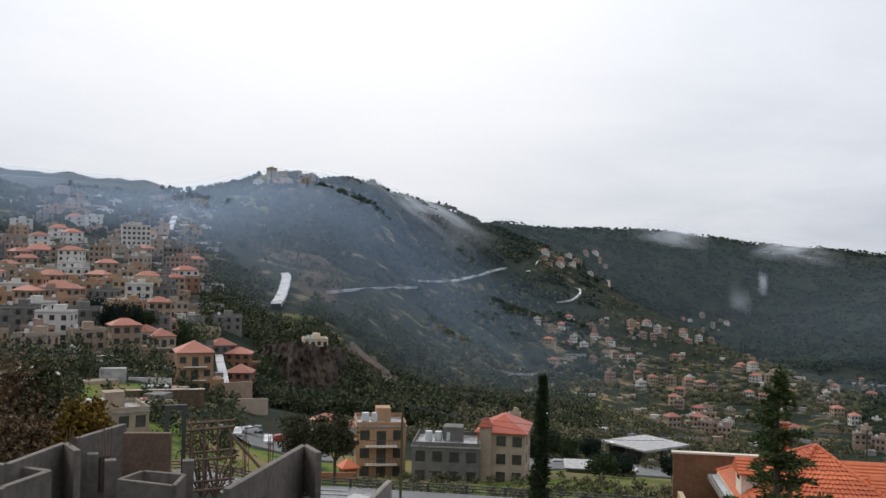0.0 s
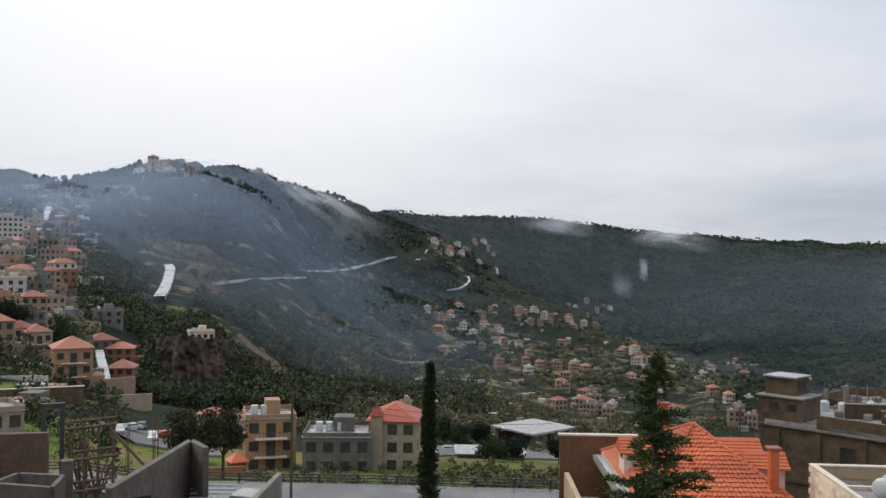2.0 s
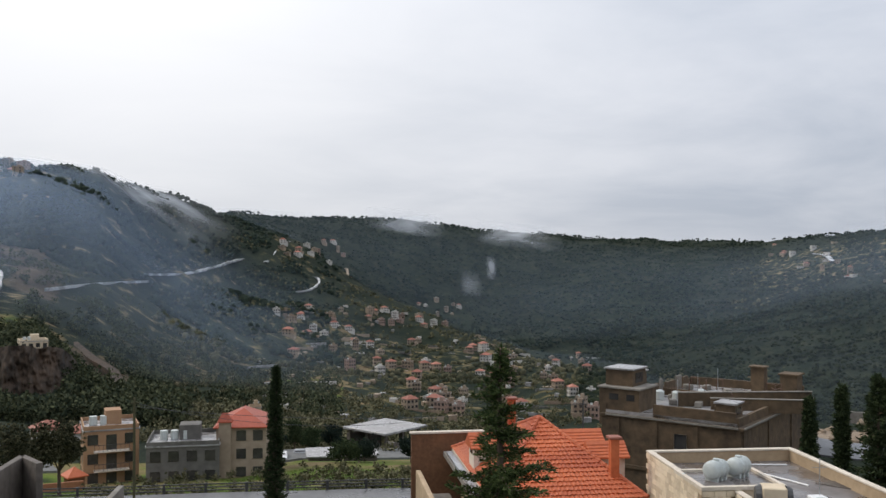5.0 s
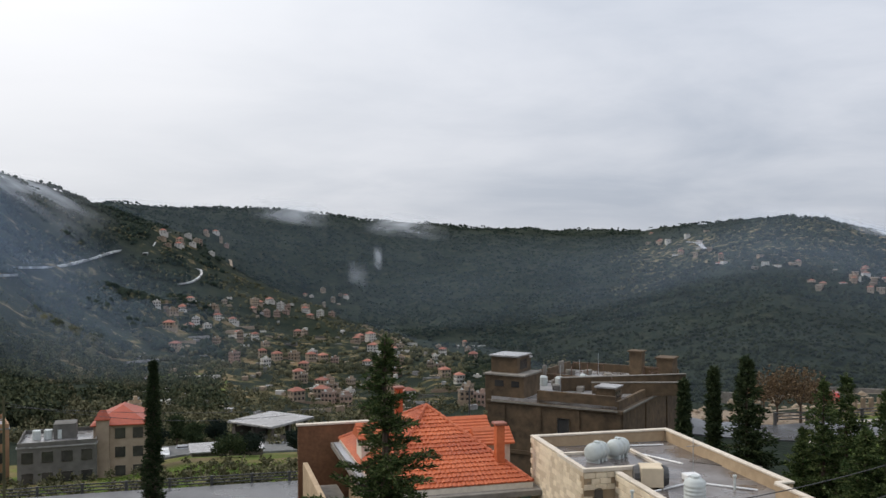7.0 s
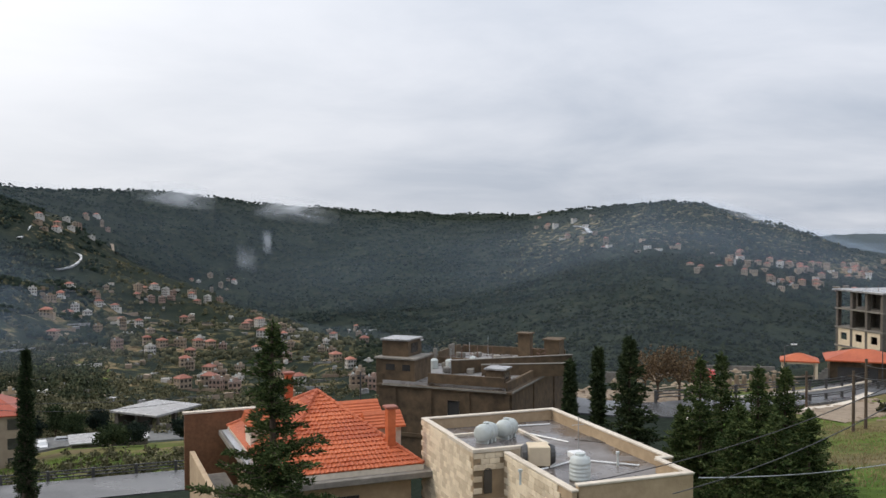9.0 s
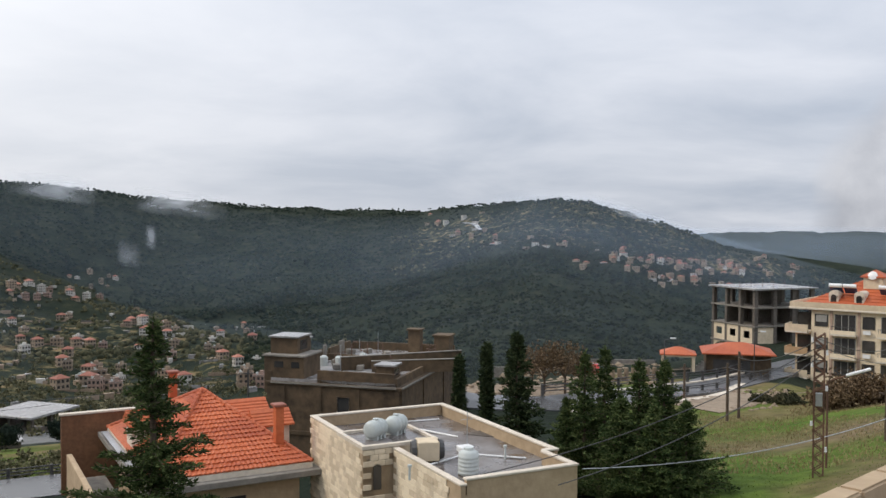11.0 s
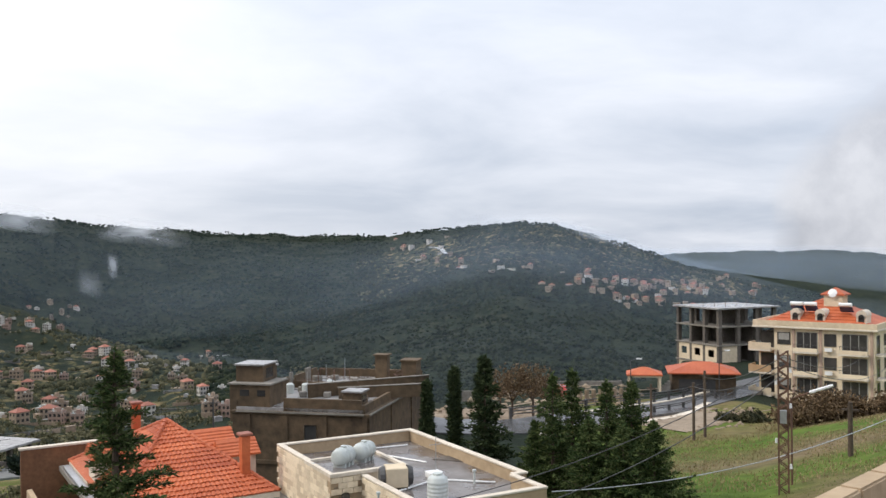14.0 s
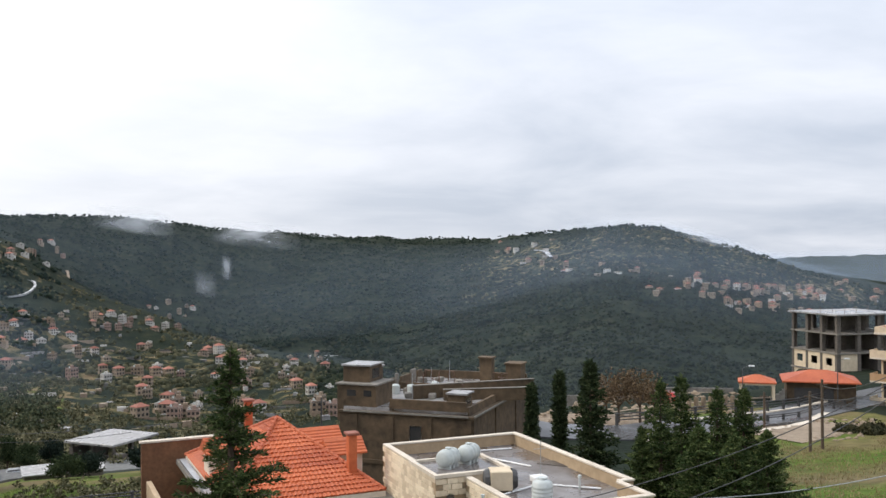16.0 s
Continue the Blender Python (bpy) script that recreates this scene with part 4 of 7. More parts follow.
# ---- near buildings ----
def tiled_face(parent, a, b, top_a, top_b, rows=20, name="tile_course"):
    """Courses of wavy clay tiles on a sloping face from eave a-b to top edge top_a-top_b; each course a part."""
    a, b, ta, tb = Vector(a), Vector(b), Vector(top_a), Vector(top_b)
    normal = (b - a).cross(((ta + tb) / 2) - a).normalized()
    if normal.z < 0:
        normal = -normal
    for k in range(rows):
        f0, f1 = k / rows, min(1.0, (k + 1.12) / rows)
        p0, p1 = a.lerp(ta, f0), b.lerp(tb, f0)
        q0, q1 = a.lerp(ta, f1), b.lerp(tb, f1)
        length = (p1 - p0).length
        n = max(2, int(length / 0.06))
        bm = bmesh.new()
        lower, upper, front = [], [], []
        for i in range(n + 1):
            s = i / n
            wave = 0.022 * math.sin(s * length / 0.24 * 2 * math.pi) + 0.012 * math.sin((s * length + k * 7.3) * 9)
            low = p0.lerp(p1, s)
            lower.append(bm.verts.new(low + normal * (0.085 + wave)))
            front.append(bm.verts.new(low + normal * 0.004))
            upper.append(bm.verts.new(q0.lerp(q1, s) + normal * (0.025 + wave)))
        for i in range(n):
            bm.faces.new((lower[i], lower[i + 1], upper[i + 1], upper[i]))
            bm.faces.new((front[i], front[i + 1], lower[i + 1], lower[i]))
        part(name, bm, M["tile"], parent)


def ridge_tiles(parent, a, b):
    a, b = Vector(a), Vector(b)
    n = max(2, int((b - a).length / 0.36))
    bm = bmesh.new()
    for i in range(n):
        p, q = a.lerp(b, i / n), a.lerp(b, (i + 1.1) / n)
        tube(bm, p + Vector((0, 0, 0.04)), q + Vector((0, 0, 0.04)), 0.13, 0.10, 8)
    part("ridge_tiles", bm, M["tile"], parent)


def red_roof_house():
    W, D, RISE, HW = 8.0, 13.0, 3.0, 0.25
    c = polar(24.5, 52.5)
    ob = thing("house", pose(c.x, c.y, -12.35, 0, 0, -10.3), "stone house with bright red pyramid roof, dormers and chimneys", "house", "near houses")
    x, y = W / 2, D / 2
    part("wall", boxes((-x + 0.5, x - 0.5, -y + 0.5, y - 0.5, -8, -0.12)), M["sand"], ob)
    bm = boxes((-x - 0.5, x + 0.5, -y - 0.5, y + 0.5, -0.62, -0.3))
    bevel(bm, 0.03)
    part("roof_slab", bm, M["concrete"], ob, "weathered concrete eaves slab")
    part("eaves_wall", boxes((-x - 0.02, x + 0.02, -y - 0.02, y + 0.02, -0.3, -0.02)), M["coping"], ob)
    cs = [(-x, -y, 0), (x, -y, 0), (x, y, 0), (-x, y, 0)]
    apex = (0, 0, RISE)
    under = bmesh.new()
    vs = [under.verts.new(p) for p in cs]
    top = under.verts.new(apex)
    under.faces.new(vs[::-1])
    for i in range(4):
        under.faces.new((vs[i], vs[(i + 1) % 4], top))
    part("roof_deck", under, M["tile"], ob)
    for i, rows in ((0, 20), (1, 15), (3, 15), (2, 20)):
        tiled_face(ob, cs[i], cs[(i + 1) % 4], apex, apex, rows)
    for p in cs:
        ridge_tiles(ob, p, apex)

    def dormer(px, py, turn, w=1.9, length=2.6, h=0.35):
        d = part("dormer", boxes((-w / 2 + 0.15, w / 2 - 0.15, -length / 2 + 0.2, length / 2, -1.0, h - 0.05)), M["coping"], ob, "small gabled dormer with tiled roof", at=pose(px, py, 1.05, 0, 0, turn))
        bm = bmesh.new()
        outline = [(-w / 2 - 0.12, h - 0.06), (-w / 2 - 0.12, h + 0.04)]
        for k in range(1, 5):
            outline += [((-w / 2 - 0.12) * (1 - k / 5) - 0.02, h + k * 0.13 - 0.02), ((-w / 2 - 0.12) * (1 - k / 5), h + k * 0.13 + 0.05)]
        outline += [(0, h + 0.72)]
        outline += [(-x2, z2) for x2, z2 in reversed(outline[:-1])]
        ends = [[bm.verts.new((x2, yy, z2)) for x2, z2 in outline] for yy in (-length / 2, length / 2)]
        for k in range(len(outline)):
            bm.faces.new((ends[0][k], ends[0][(k + 1) % len(outline)], ends[1][(k + 1) % len(outline)], ends[1][k]))
        bm.faces.new(ends[0])
        bm.faces.new(ends[1][::-1])
        part("dormer_roof", bm, M["tile"], d)
        part("pane", boxes((-0.35, 0.35, -length / 2 + 0.17, -length / 2 + 0.22, -0.1, h - 0.15)), M["glass"], d)

    dormer(-x + 1.3, 0.6, -90)
    dormer(x - 1.4, 0.9, 90)
    dormer(x - 1.0, -2.6, 90, 1.7, 2.2)
    for px, py, top, base in ((2.75, -y + 1.6, 2.7, 0.6), (-0.6, 4.6, 3.3, 0.5)):
        ch = part("chimney", boxes((-0.22, 0.22, -0.22, 0.22, base, top)), M["tile"], ob, "red chimney", at=pose(px, py, 0))
        bm = boxes((-0.34, 0.34, -0.34, 0.34, top, top + 0.14))
        bevel(bm, 0.03)
        part("chimney_cap", bm, M["tile_far"], ch)
    # parapets and terrace on the valley side
    for s in ((-x - 2.6, -x - 2.3, -y - 0.3, y - 2.5, -4.5, -0.75), (-x - 2.3, -x - 0.55, -y - 0.3, -y, -4.5, -0.75)):
        bm = boxes(s)
        bevel(bm, 0.03)
        part("parapet", bm, M["sand"], ob)
    bm = boxes((-x - 2.5, -0.8, y + 0.9, y + 1.2, -4.0, 0.75))
    bevel(bm, 0.02)
    part("screen_wall", bm, M["timber"], ob, "brown timber-clad screen wall")
    part("screen_coping", boxes((-x - 2.6, -0.7, y + 0.82, y + 1.28, 0.752, 0.86)), M["coping"], ob)
    part("terrace", boxes((-x - 2.3, -x - 0.55, -y, y - 2.5, -4.5, -2.2)), M["concrete"], ob)
    part("gutter", boxes((-x - 0.45, -x - 0.06, -y + 1, y - 0.5, -0.295, -0.1)), M["zinc"], ob, "pale metal gutter")
    put_window(ob, 0, -y + 0.5, -3.0, 1.1, 1.5)
    put_window(ob, -2.3, -y + 0.5, -3.0, 1.1, 1.5)
    return ob


red_roof_house()


def white_stone_house():
    ob = thing("house", pose(25.2, 42.0, 0, 0, 0, -12.5), "pale limestone house with wet flat roof and water tanks", "house", "near houses")
    P, Rf, BASE = -10.35, -10.9, -16.5
    part("wall", boxes((0.06, 7.9, -7.5, -0.06, BASE, Rf - 0.05), (1.56, 7.2, -14.25, -7.5, BASE, Rf - 0.05), (7.2, 7.9, -11.7, -7.5, BASE, Rf - 0.05)), M["sand"], ob)
    part("roof", boxes((0.2, 7.7, -7.5, -0.2, Rf - 0.045, Rf), (1.7, 7.7, -11.6, -7.5, Rf - 0.045, Rf), (1.7, 7.05, -14.1, -11.6, Rf - 0.045, Rf)), M["puddled"], ob, "wet grey roof with rain puddles")

    def parapet(x0, x1, y0, y1, z1=P, z0=Rf - 0.05):
        pp = part("parapet", boxes((x0, x1, y0, y1, z0, z1)), M["sand"], ob)
        bm = boxes((x0 - 0.05, x1 + 0.05, y0 - 0.05, y1 + 0.05, z1 + 0.002, z1 + 0.1))
        bevel(bm, 0.02)
        part("coping", bm, M["coping"], pp)

    parapet(0.06, 7.85, -0.28, -0.06)
    parapet(0.06, 0.28, -4.3, -0.33)
    parapet(7.68, 7.9, -11.7, -0.33)
    parapet(7.2, 7.63, -11.7, -11.5)
    parapet(7.0, 7.2, -13.98, -11.76)
    parapet(1.84, 7.2, -14.25, -14.03)
    parapet(1.56, 1.78, -14.25, -7.6, -10.55)
    # tank room with arched slit window
    part("tank_room", boxes((0.04, 3.8, -7.5, -4.3, BASE, -10.42)), M["sand"], ob)
    part("tank_room_face", boxes((1.6, 3.82, -7.53, -7.502, Rf, -10.45)), M["cream"], ob)
    part("tank_room_roof", boxes((0.2, 3.7, -7.35, -4.4, -10.418, -10.38)), M["puddled"], ob)
    for s4 in ((-0.02, 3.9, -7.6, -7.36), (-0.02, 0.2, -7.358, -4.2), (3.7, 3.9, -7.358, -4.2), (0.202, 3.698, -4.4, -4.2)):
        part("coping", boxes((*s4, -10.418, -10.26)), M["coping"], ob)
    bm = bmesh.new()
    pts = [(-0.2, 0), (0.2, 0)] + [(0.2 * math.cos(a), 1.0 + 0.2 * math.sin(a)) for a in [math.pi * i / 8 for i in range(9)]]
    f = bm.faces.new([bm.verts.new((x, -0.02, z)) for x, z in pts])
    ext = bmesh.ops.extrude_face_region(bm, geom=[f])
    bmesh.ops.translate(bm, vec=(0, 0.03, 0), verts=[v for v in ext["geom"] if isinstance(v, bmesh.types.BMVert)])
    part("arched_window", bm, M["glass"], ob, at=pose(0.75, -7.54, -12.35))
    # limestone blocks on the faces that can be seen
    shapes = []
    for w in (0.42, 0.55):
        bm = boxes((0.008, w - 0.008, -0.055, 0.0, 0.008, 0.262))
        bevel(bm, 0.014)
        shapes.append((w, finish("stone_block", bm, M["stone"])))
    pick = random.Random(5)

    def course(length, rows, ztop, place, skip=None):
        for k in range(rows):
            s = -0.2 if k % 2 else 0.0
            while s < length - 0.2:
                w, me = shapes[pick.randrange(2)]
                if s >= -0.01 and s + w < length + 0.12 and not (skip and skip(s, s + w, k)):
                    part("stone_block", me, None, ob, at=place(s, ztop - 0.27 * (k + 1)))
                s += w

    course(7.4, 15, P - 0.02, lambda s, z: pose(0.055, -s - 0.06, z, 0, 0, -90) @ pose(0, 0, 0))
    course(1.55, 11, -10.45, lambda s, z: pose(0.04 + s, -7.505, z), lambda a, b, k: 0.45 < b and a < 1.0 and 2 < k < 8)
    course(5.6, 9, -10.56, lambda s, z: pose(1.555, -7.65 - s, z, 0, 0, -90))
    # roof clutter that is fixed to the house
    for a in ((3.9, -7.0, 4.6, -2.0), (4.6, -2.4, 6.0, -5.5), (2.2, -9.8, 4.4, -8.9), (4.6, -8.6, 6.9, -10.6), (3.6, -1.0, 7.0, -1.4)):
        bm = bmesh.new()
        tube(bm, (a[0], a[1], Rf + 0.05), (a[2], a[3], Rf + 0.05), 0.045, 0.045, 6)
        part("pipe", bm, M["whitepaint"], ob, "white plastic pipe")
    return ob


white_stone_house()


def lying_tank(x, y, z, rz):
    ob = thing("water_tank", pose(x, y, z, 0, 0, rz), "pale green-grey plastic water tank lying on the roof", "water tank", "roof tanks")
    bm = bmesh.new()
    prof = ((-0.605, 0.120), (-0.580, 0.310), (-0.521, 0.387), (-0.353, 0.413), (-0.336, 0.439), (-0.269, 0.439), (-0.252, 0.413), (-0.042, 0.413), (-0.025, 0.434), (0.042, 0.434), (0.059, 0.413), (0.252, 0.413), (0.269, 0.439), (0.336, 0.439), (0.353, 0.413), (0.521, 0.387), (0.580, 0.310), (0.605, 0.120))
    lathe(bm, prof, "y", 26, (0, 0, 0.49))
    part("shell", bm, M["tank"], ob, smooth=True)
    bm = bmesh.new()
    tube(bm, (0, 0, 0.88), (0, 0, 0.97), 0.15, 0.15, 14)
    part("lid", bm, M["tank"], ob)
    for s in (-0.34, 0.0, 0.34):
        part("foot", boxes((-0.32, 0.32, s - 0.07, s + 0.07, 0, 0.2)), M["tank"], ob)
    return ob


def roof_point(x, y):
    c, s = math.cos(radians(-12.5)), math.sin(radians(-12.5))
    return 25.2 + x * c - y * s, 42.0 + x * s + y * c


for lx, ly in ((1.35, -5.9), (2.65, -5.35)):
    px, py = roof_point(lx, ly)
    lying_tank(px, py, -10.38, -66)


def upright_tank(x, y, z):
    ob = thing("water_tank", pose(x, y, z), "pale grey ribbed upright plastic water tank", "water tank", "roof tanks")
    bm = bmesh.new()
    prof = [(0, 0.43)]
    for k in range(5):
        prof += [(0.06 + k * 0.17, 0.46), (0.14 + k * 0.17, 0.46), (0.16 + k * 0.17, 0.435)]
    prof += [(0.95, 0.44), (1.06, 0.24)]
    lathe(bm, prof, "z", 22)
    part("shell", bm, M["tank"], ob, smooth=True)
    bm = bmesh.new()
    tube(bm, (0, 0, 1.06), (0, 0, 1.16), 0.22, 0.2, 14)
    part("lid", bm, M["tank"], ob)
    return ob


q = polar(40.9, 39.6)
upright_tank(q.x, q.y, -10.9)


def roof_unit(x, y, z, rz):
    ob = thing("cooling_unit", pose(x, y, z, 0, 0, rz), "cream sheet-metal cooling unit with dark tarpaulin sides", "cooling unit")
    bm = boxes((-0.5, 0.5, -0.5, 0.5, 0.12, 1.0))
    bevel(bm, 0.04)
    part("body", bm, M["cream"], ob)
    for s in (-1, 1):
        bm = bmesh.new()
        tube(bm, (s * 0.52, 0, 0.55), (s * 0.75, 0, 0.55), 0.5, 0.4, 14)
        part("side_cover", bm, M["darkmetal"], ob, "black tarpaulin cover")
    for sx in (-0.4, 0.4):
        part("foot", boxes((sx - 0.08, sx + 0.08, -0.45, 0.45, 0, 0.12)), M["concrete"], ob)
    return ob


q = polar(38.3, 41.6)
roof_unit(q.x, q.y, -10.9, -30)
q = polar(40.7, 43.4)
vent = thing("roof_hatch", pose(q.x, q.y, -10.9, 0, 0, -12.5), "white roof hatch with a thin aerial", "roof hatch")
bm = boxes((-0.35, 0.35, -0.3, 0.3, 0, 0.3))
bevel(bm, 0.04)
part("hatch", bm, M["whitepaint"], vent)
bm = bmesh.new()
tube(bm, (0.2, 0.2, 0.3), (0.2, 0.2, 1.9), 0.025, 0.02, 6)
tube(bm, (-0.15, 0.2, 1.5), (0.5, 0.2, 1.5), 0.015, 0.015, 5)
part("aerial", bm, M["zinc"], vent)
q = polar(42.2, 46.5)
planks = thing("plank_stack", pose(q.x, q.y, -10.9, 0, 0, -62), "weathered grey planks lying on the wet roof", "planks")
for i in range(5):
    part("plank", boxes((-1.4 + i * 0.12, 1.5 + i * 0.1, i * 0.2, i * 0.2 + 0.16, 0.0, 0.05)), M["darkconcrete"], planks)
for i, (az, r) in enumerate(((33.2, 44.2), (43.2, 42.2), (37.2, 38.6))):
    q = polar(az, r)
    v = thing("vent_pipe", pose(q.x, q.y, -10.9), "short capped plastic vent pipe on the roof", "vent pipe", "roof vents")
    bm = bmesh.new()
    tube(bm, (0, 0, 0), (0, 0, 0.55), 0.05, 0.05, 8)
    tube(bm, (0, 0, 0.55), (0, 0, 0.65), 0.09, 0.09, 8)
    part("pipe", bm, M["tank"], v)


def brown_block():
    c = polar(36.6, 71.5)
    ob = thing("apartment_block", pose(c.x, c.y, 0, 0, 0, 34.9), "stained brown unfinished block with cluttered wet roof terraces", "apartment block", "near houses")
    X, Y = 18.6, 11.5
    part("wall", boxes((0, X, 0, Y, -30, -13.25)), M["block"], ob)
    bm = boxes((-0.12, X + 0.1, -0.12, Y + 0.1, -13.248, -13.0))
    bevel(bm, 0.03)
    part("ledge", bm, M["block"], ob)
    part("roof", boxes((0.3, X - 0.2, 0.5, Y - 0.2, -12.998, -12.75)), M["wetroof"], ob, "wet roof with standing water")
    for s in ((0.3, 9.0, 0.35, 0.6, -12.998, -12.35), (9.0, X, 0.35, 0.6, -12.998, -12.75), (0.3, 0.55, 0.602, 7.2, -12.998, -11.98), (0.3, X, Y - 0.25, Y, -12.998, -12.2), (X - 0.25, X, 0.602, Y - 0.252, -12.998, -12.0), (3.4, 3.6, 1.2, 3.4, -12.75, -12.1), (7.4, 7.6, 4.9, 7.6, -12.75, -12.05), (10.4, 10.6, 7.4, 10.8, -12.75, -12.15)):
        part("parapet", boxes(s), M["block"], ob)
    inv = ob.matrix_basis.inverted()
    # two cross walls of the stepped terraces, with pale worn tops
    for azA, rA, azB, rB, top in ((32.9, 78.8, 40.4, 82.9, -11.62), (34.8, 77.9, 40.3, 79.4, -11.85)):
        a, b = polar(azA, rA), polar(azB, rB)
        d = b - a
        at = inv @ pose(a.x, a.y, 0, 0, 0, math.degrees(math.atan2(d.y, d.x)))
        cw = part("terrace_wall", boxes((0, d.length, -0.1, 0.1, -12.9, top)), M["block"], ob, at=at)
        bm = boxes((-0.05, d.length + 0.05, -0.16, 0.16, top + 0.002, top + 0.09))
        bevel(bm, 0.02)
        part("coping", bm, M["concrete"], cw)
    # stair heads and rooms on the roof: box, then the roof slab's material
    rooms = ((0.35, 3.7, 8.4, 11.9, -14.0, -11.0, "concrete"), (1.1, 3.6, 9.3, 11.7, -10.86, -9.55, "wetroof"), (4.0, 4.9, 9.8, 11.2, -12.75, -9.95, "wetroof"), (1.3, 2.9, 1.0, 2.5, -12.75, -11.55, "wetroof"), (16.7, 18.4, 0.7, 2.2, -12.74, -10.95, "block"), (16.6, 17.6, 3.6, 4.8, -12.74, -10.45, "block"))
    for *s, top_mat in rooms:
        rm = part("roof_room", boxes(s), M["block"], ob)
        part("room_slab", boxes((s[0] - 0.14, s[1] + 0.14, s[2] - 0.14, s[3] + 0.14, s[5] + 0.003, s[5] + 0.13)), M[top_mat], rm)
    for k, (x0, x1, h) in enumerate(((7.8, 9.4, 0.5), (9.8, 10.3, 0.8), (11.0, 13.2, 0.4), (13.5, 14.6, 0.7), (15.0, 16.2, 0.45))):
        part("broken_wall", boxes((x0, x1, Y - 0.9, Y - 0.7, -12.75, -12.1 + h)), M["concrete"] if k % 2 else M["block"], ob, "broken stub of block wall")
    # dark sheets on the uncut room walls paint the shade inside openings
    part("dark_opening", boxes((1.6, 3.0, 9.27, 9.297, -10.6, -9.8)), M["glass"], ob)
    part("dark_opening", boxes((1.5, 2.6, 0.96, 0.997, -12.3, -11.8)), M["glass"], ob)
    part("dark_opening", boxes((0.32, 0.347, 8.8, 9.5, -11.9, -11.4)), M["glass"], ob)
    part("dark_opening", boxes((0.32, 0.347, 10.2, 11.0, -11.9, -11.4)), M["glass"], ob)
    for yy in (0.05, 3.4, 6.7, 9.9):
        part("pilaster", boxes((-0.1, -0.003, yy, yy + 0.4, -30, -13.252)), M["block"], ob)
    for xx in (0.05, 6.0, 12.2, 18.1):
        part("pilaster", boxes((xx, xx + 0.4, -0.1, -0.003, -30, -13.252)), M["block"], ob)
    part("sill_band", boxes((-0.14, -0.004, 0.5, Y, -17.2, -16.9)), M["block"], ob)
    part("ledge_coping", boxes((-0.2, -0.124, 0.3, Y - 0.4, -13.1, -12.96)), M["concrete"], ob)
    part("ledge_coping", boxes((0.0, X, -0.22, -0.124, -13.1, -12.96)), M["concrete"], ob)
    part("sill_band", boxes((0.5, X, -0.14, -0.004, -17.2, -16.9)), M["block"], ob)
    put_window(ob, 0, 4.8, -15.1, 0.8, 1.0, -90)
    for xx in (2.5, 7.5, 14.0):
        put_window(ob, xx, 0, -19.8, 1.2, 1.5)
    for i in range(3):
        bm = bmesh.new()
        x0 = (3.6, 8.0, 12.8)[i]
        tube(bm, (x0, 6.5, -12.75), (x0, 6.5, -10.3), 0.03, 0.02, 5)
        part("aerial", bm, M["zinc"], ob)
    return ob


block = brown_block()
clutter = random.Random(3)
for i in range(30):
    c = polar(36.6, 71.5)
    lx, ly = clutter.uniform(5.5, 16), clutter.choice((clutter.uniform(1, 4.2), clutter.uniform(5.4, 10.5)))
    a = radians(34.9)
    m = pose(c.x + lx * math.cos(a) - ly * math.sin(a), c.y + lx * math.sin(a) + ly * math.cos(a), -12.75, 0, 0, clutter.uniform(0, 90))
    kind = (1, 2, 0, 1, 2)[i % 5]
    if kind == 0:
        t = thing("water_tank", m, "old white plastic barrel on the wet roof", "water tank", "roof barrels")
        bm = bmesh.new()
        lathe(bm, ((0, 0.38), (0.75, 0.38), (0.87, 0.2)), "z", 12)
        part("shell", bm, M["tank"], t)
    elif kind == 1:
        t = thing("crate", m, "grey concrete block lying on the roof", "block", "roof rubble")
        bm = boxes((-0.5, 0.5, -0.3, 0.3, 0, 0.45))
        bevel(bm, 0.05)
        part("block", bm, M["concrete"], t)
    else:
        t = thing("laundry_frame", m, "rusty steel frame standing on the roof", "metal frame", "roof frames")
        bm = bmesh.new()
        for sx in (-0.7, 0.7):
            tube(bm, (sx, 0, 0), (sx, 0, 1.1), 0.03, 0.03, 5)
        tube(bm, (-0.7, 0, 1.1), (0.7, 0, 1.1), 0.03, 0.03, 5)
        part("frame", bm, M["rust"], t)


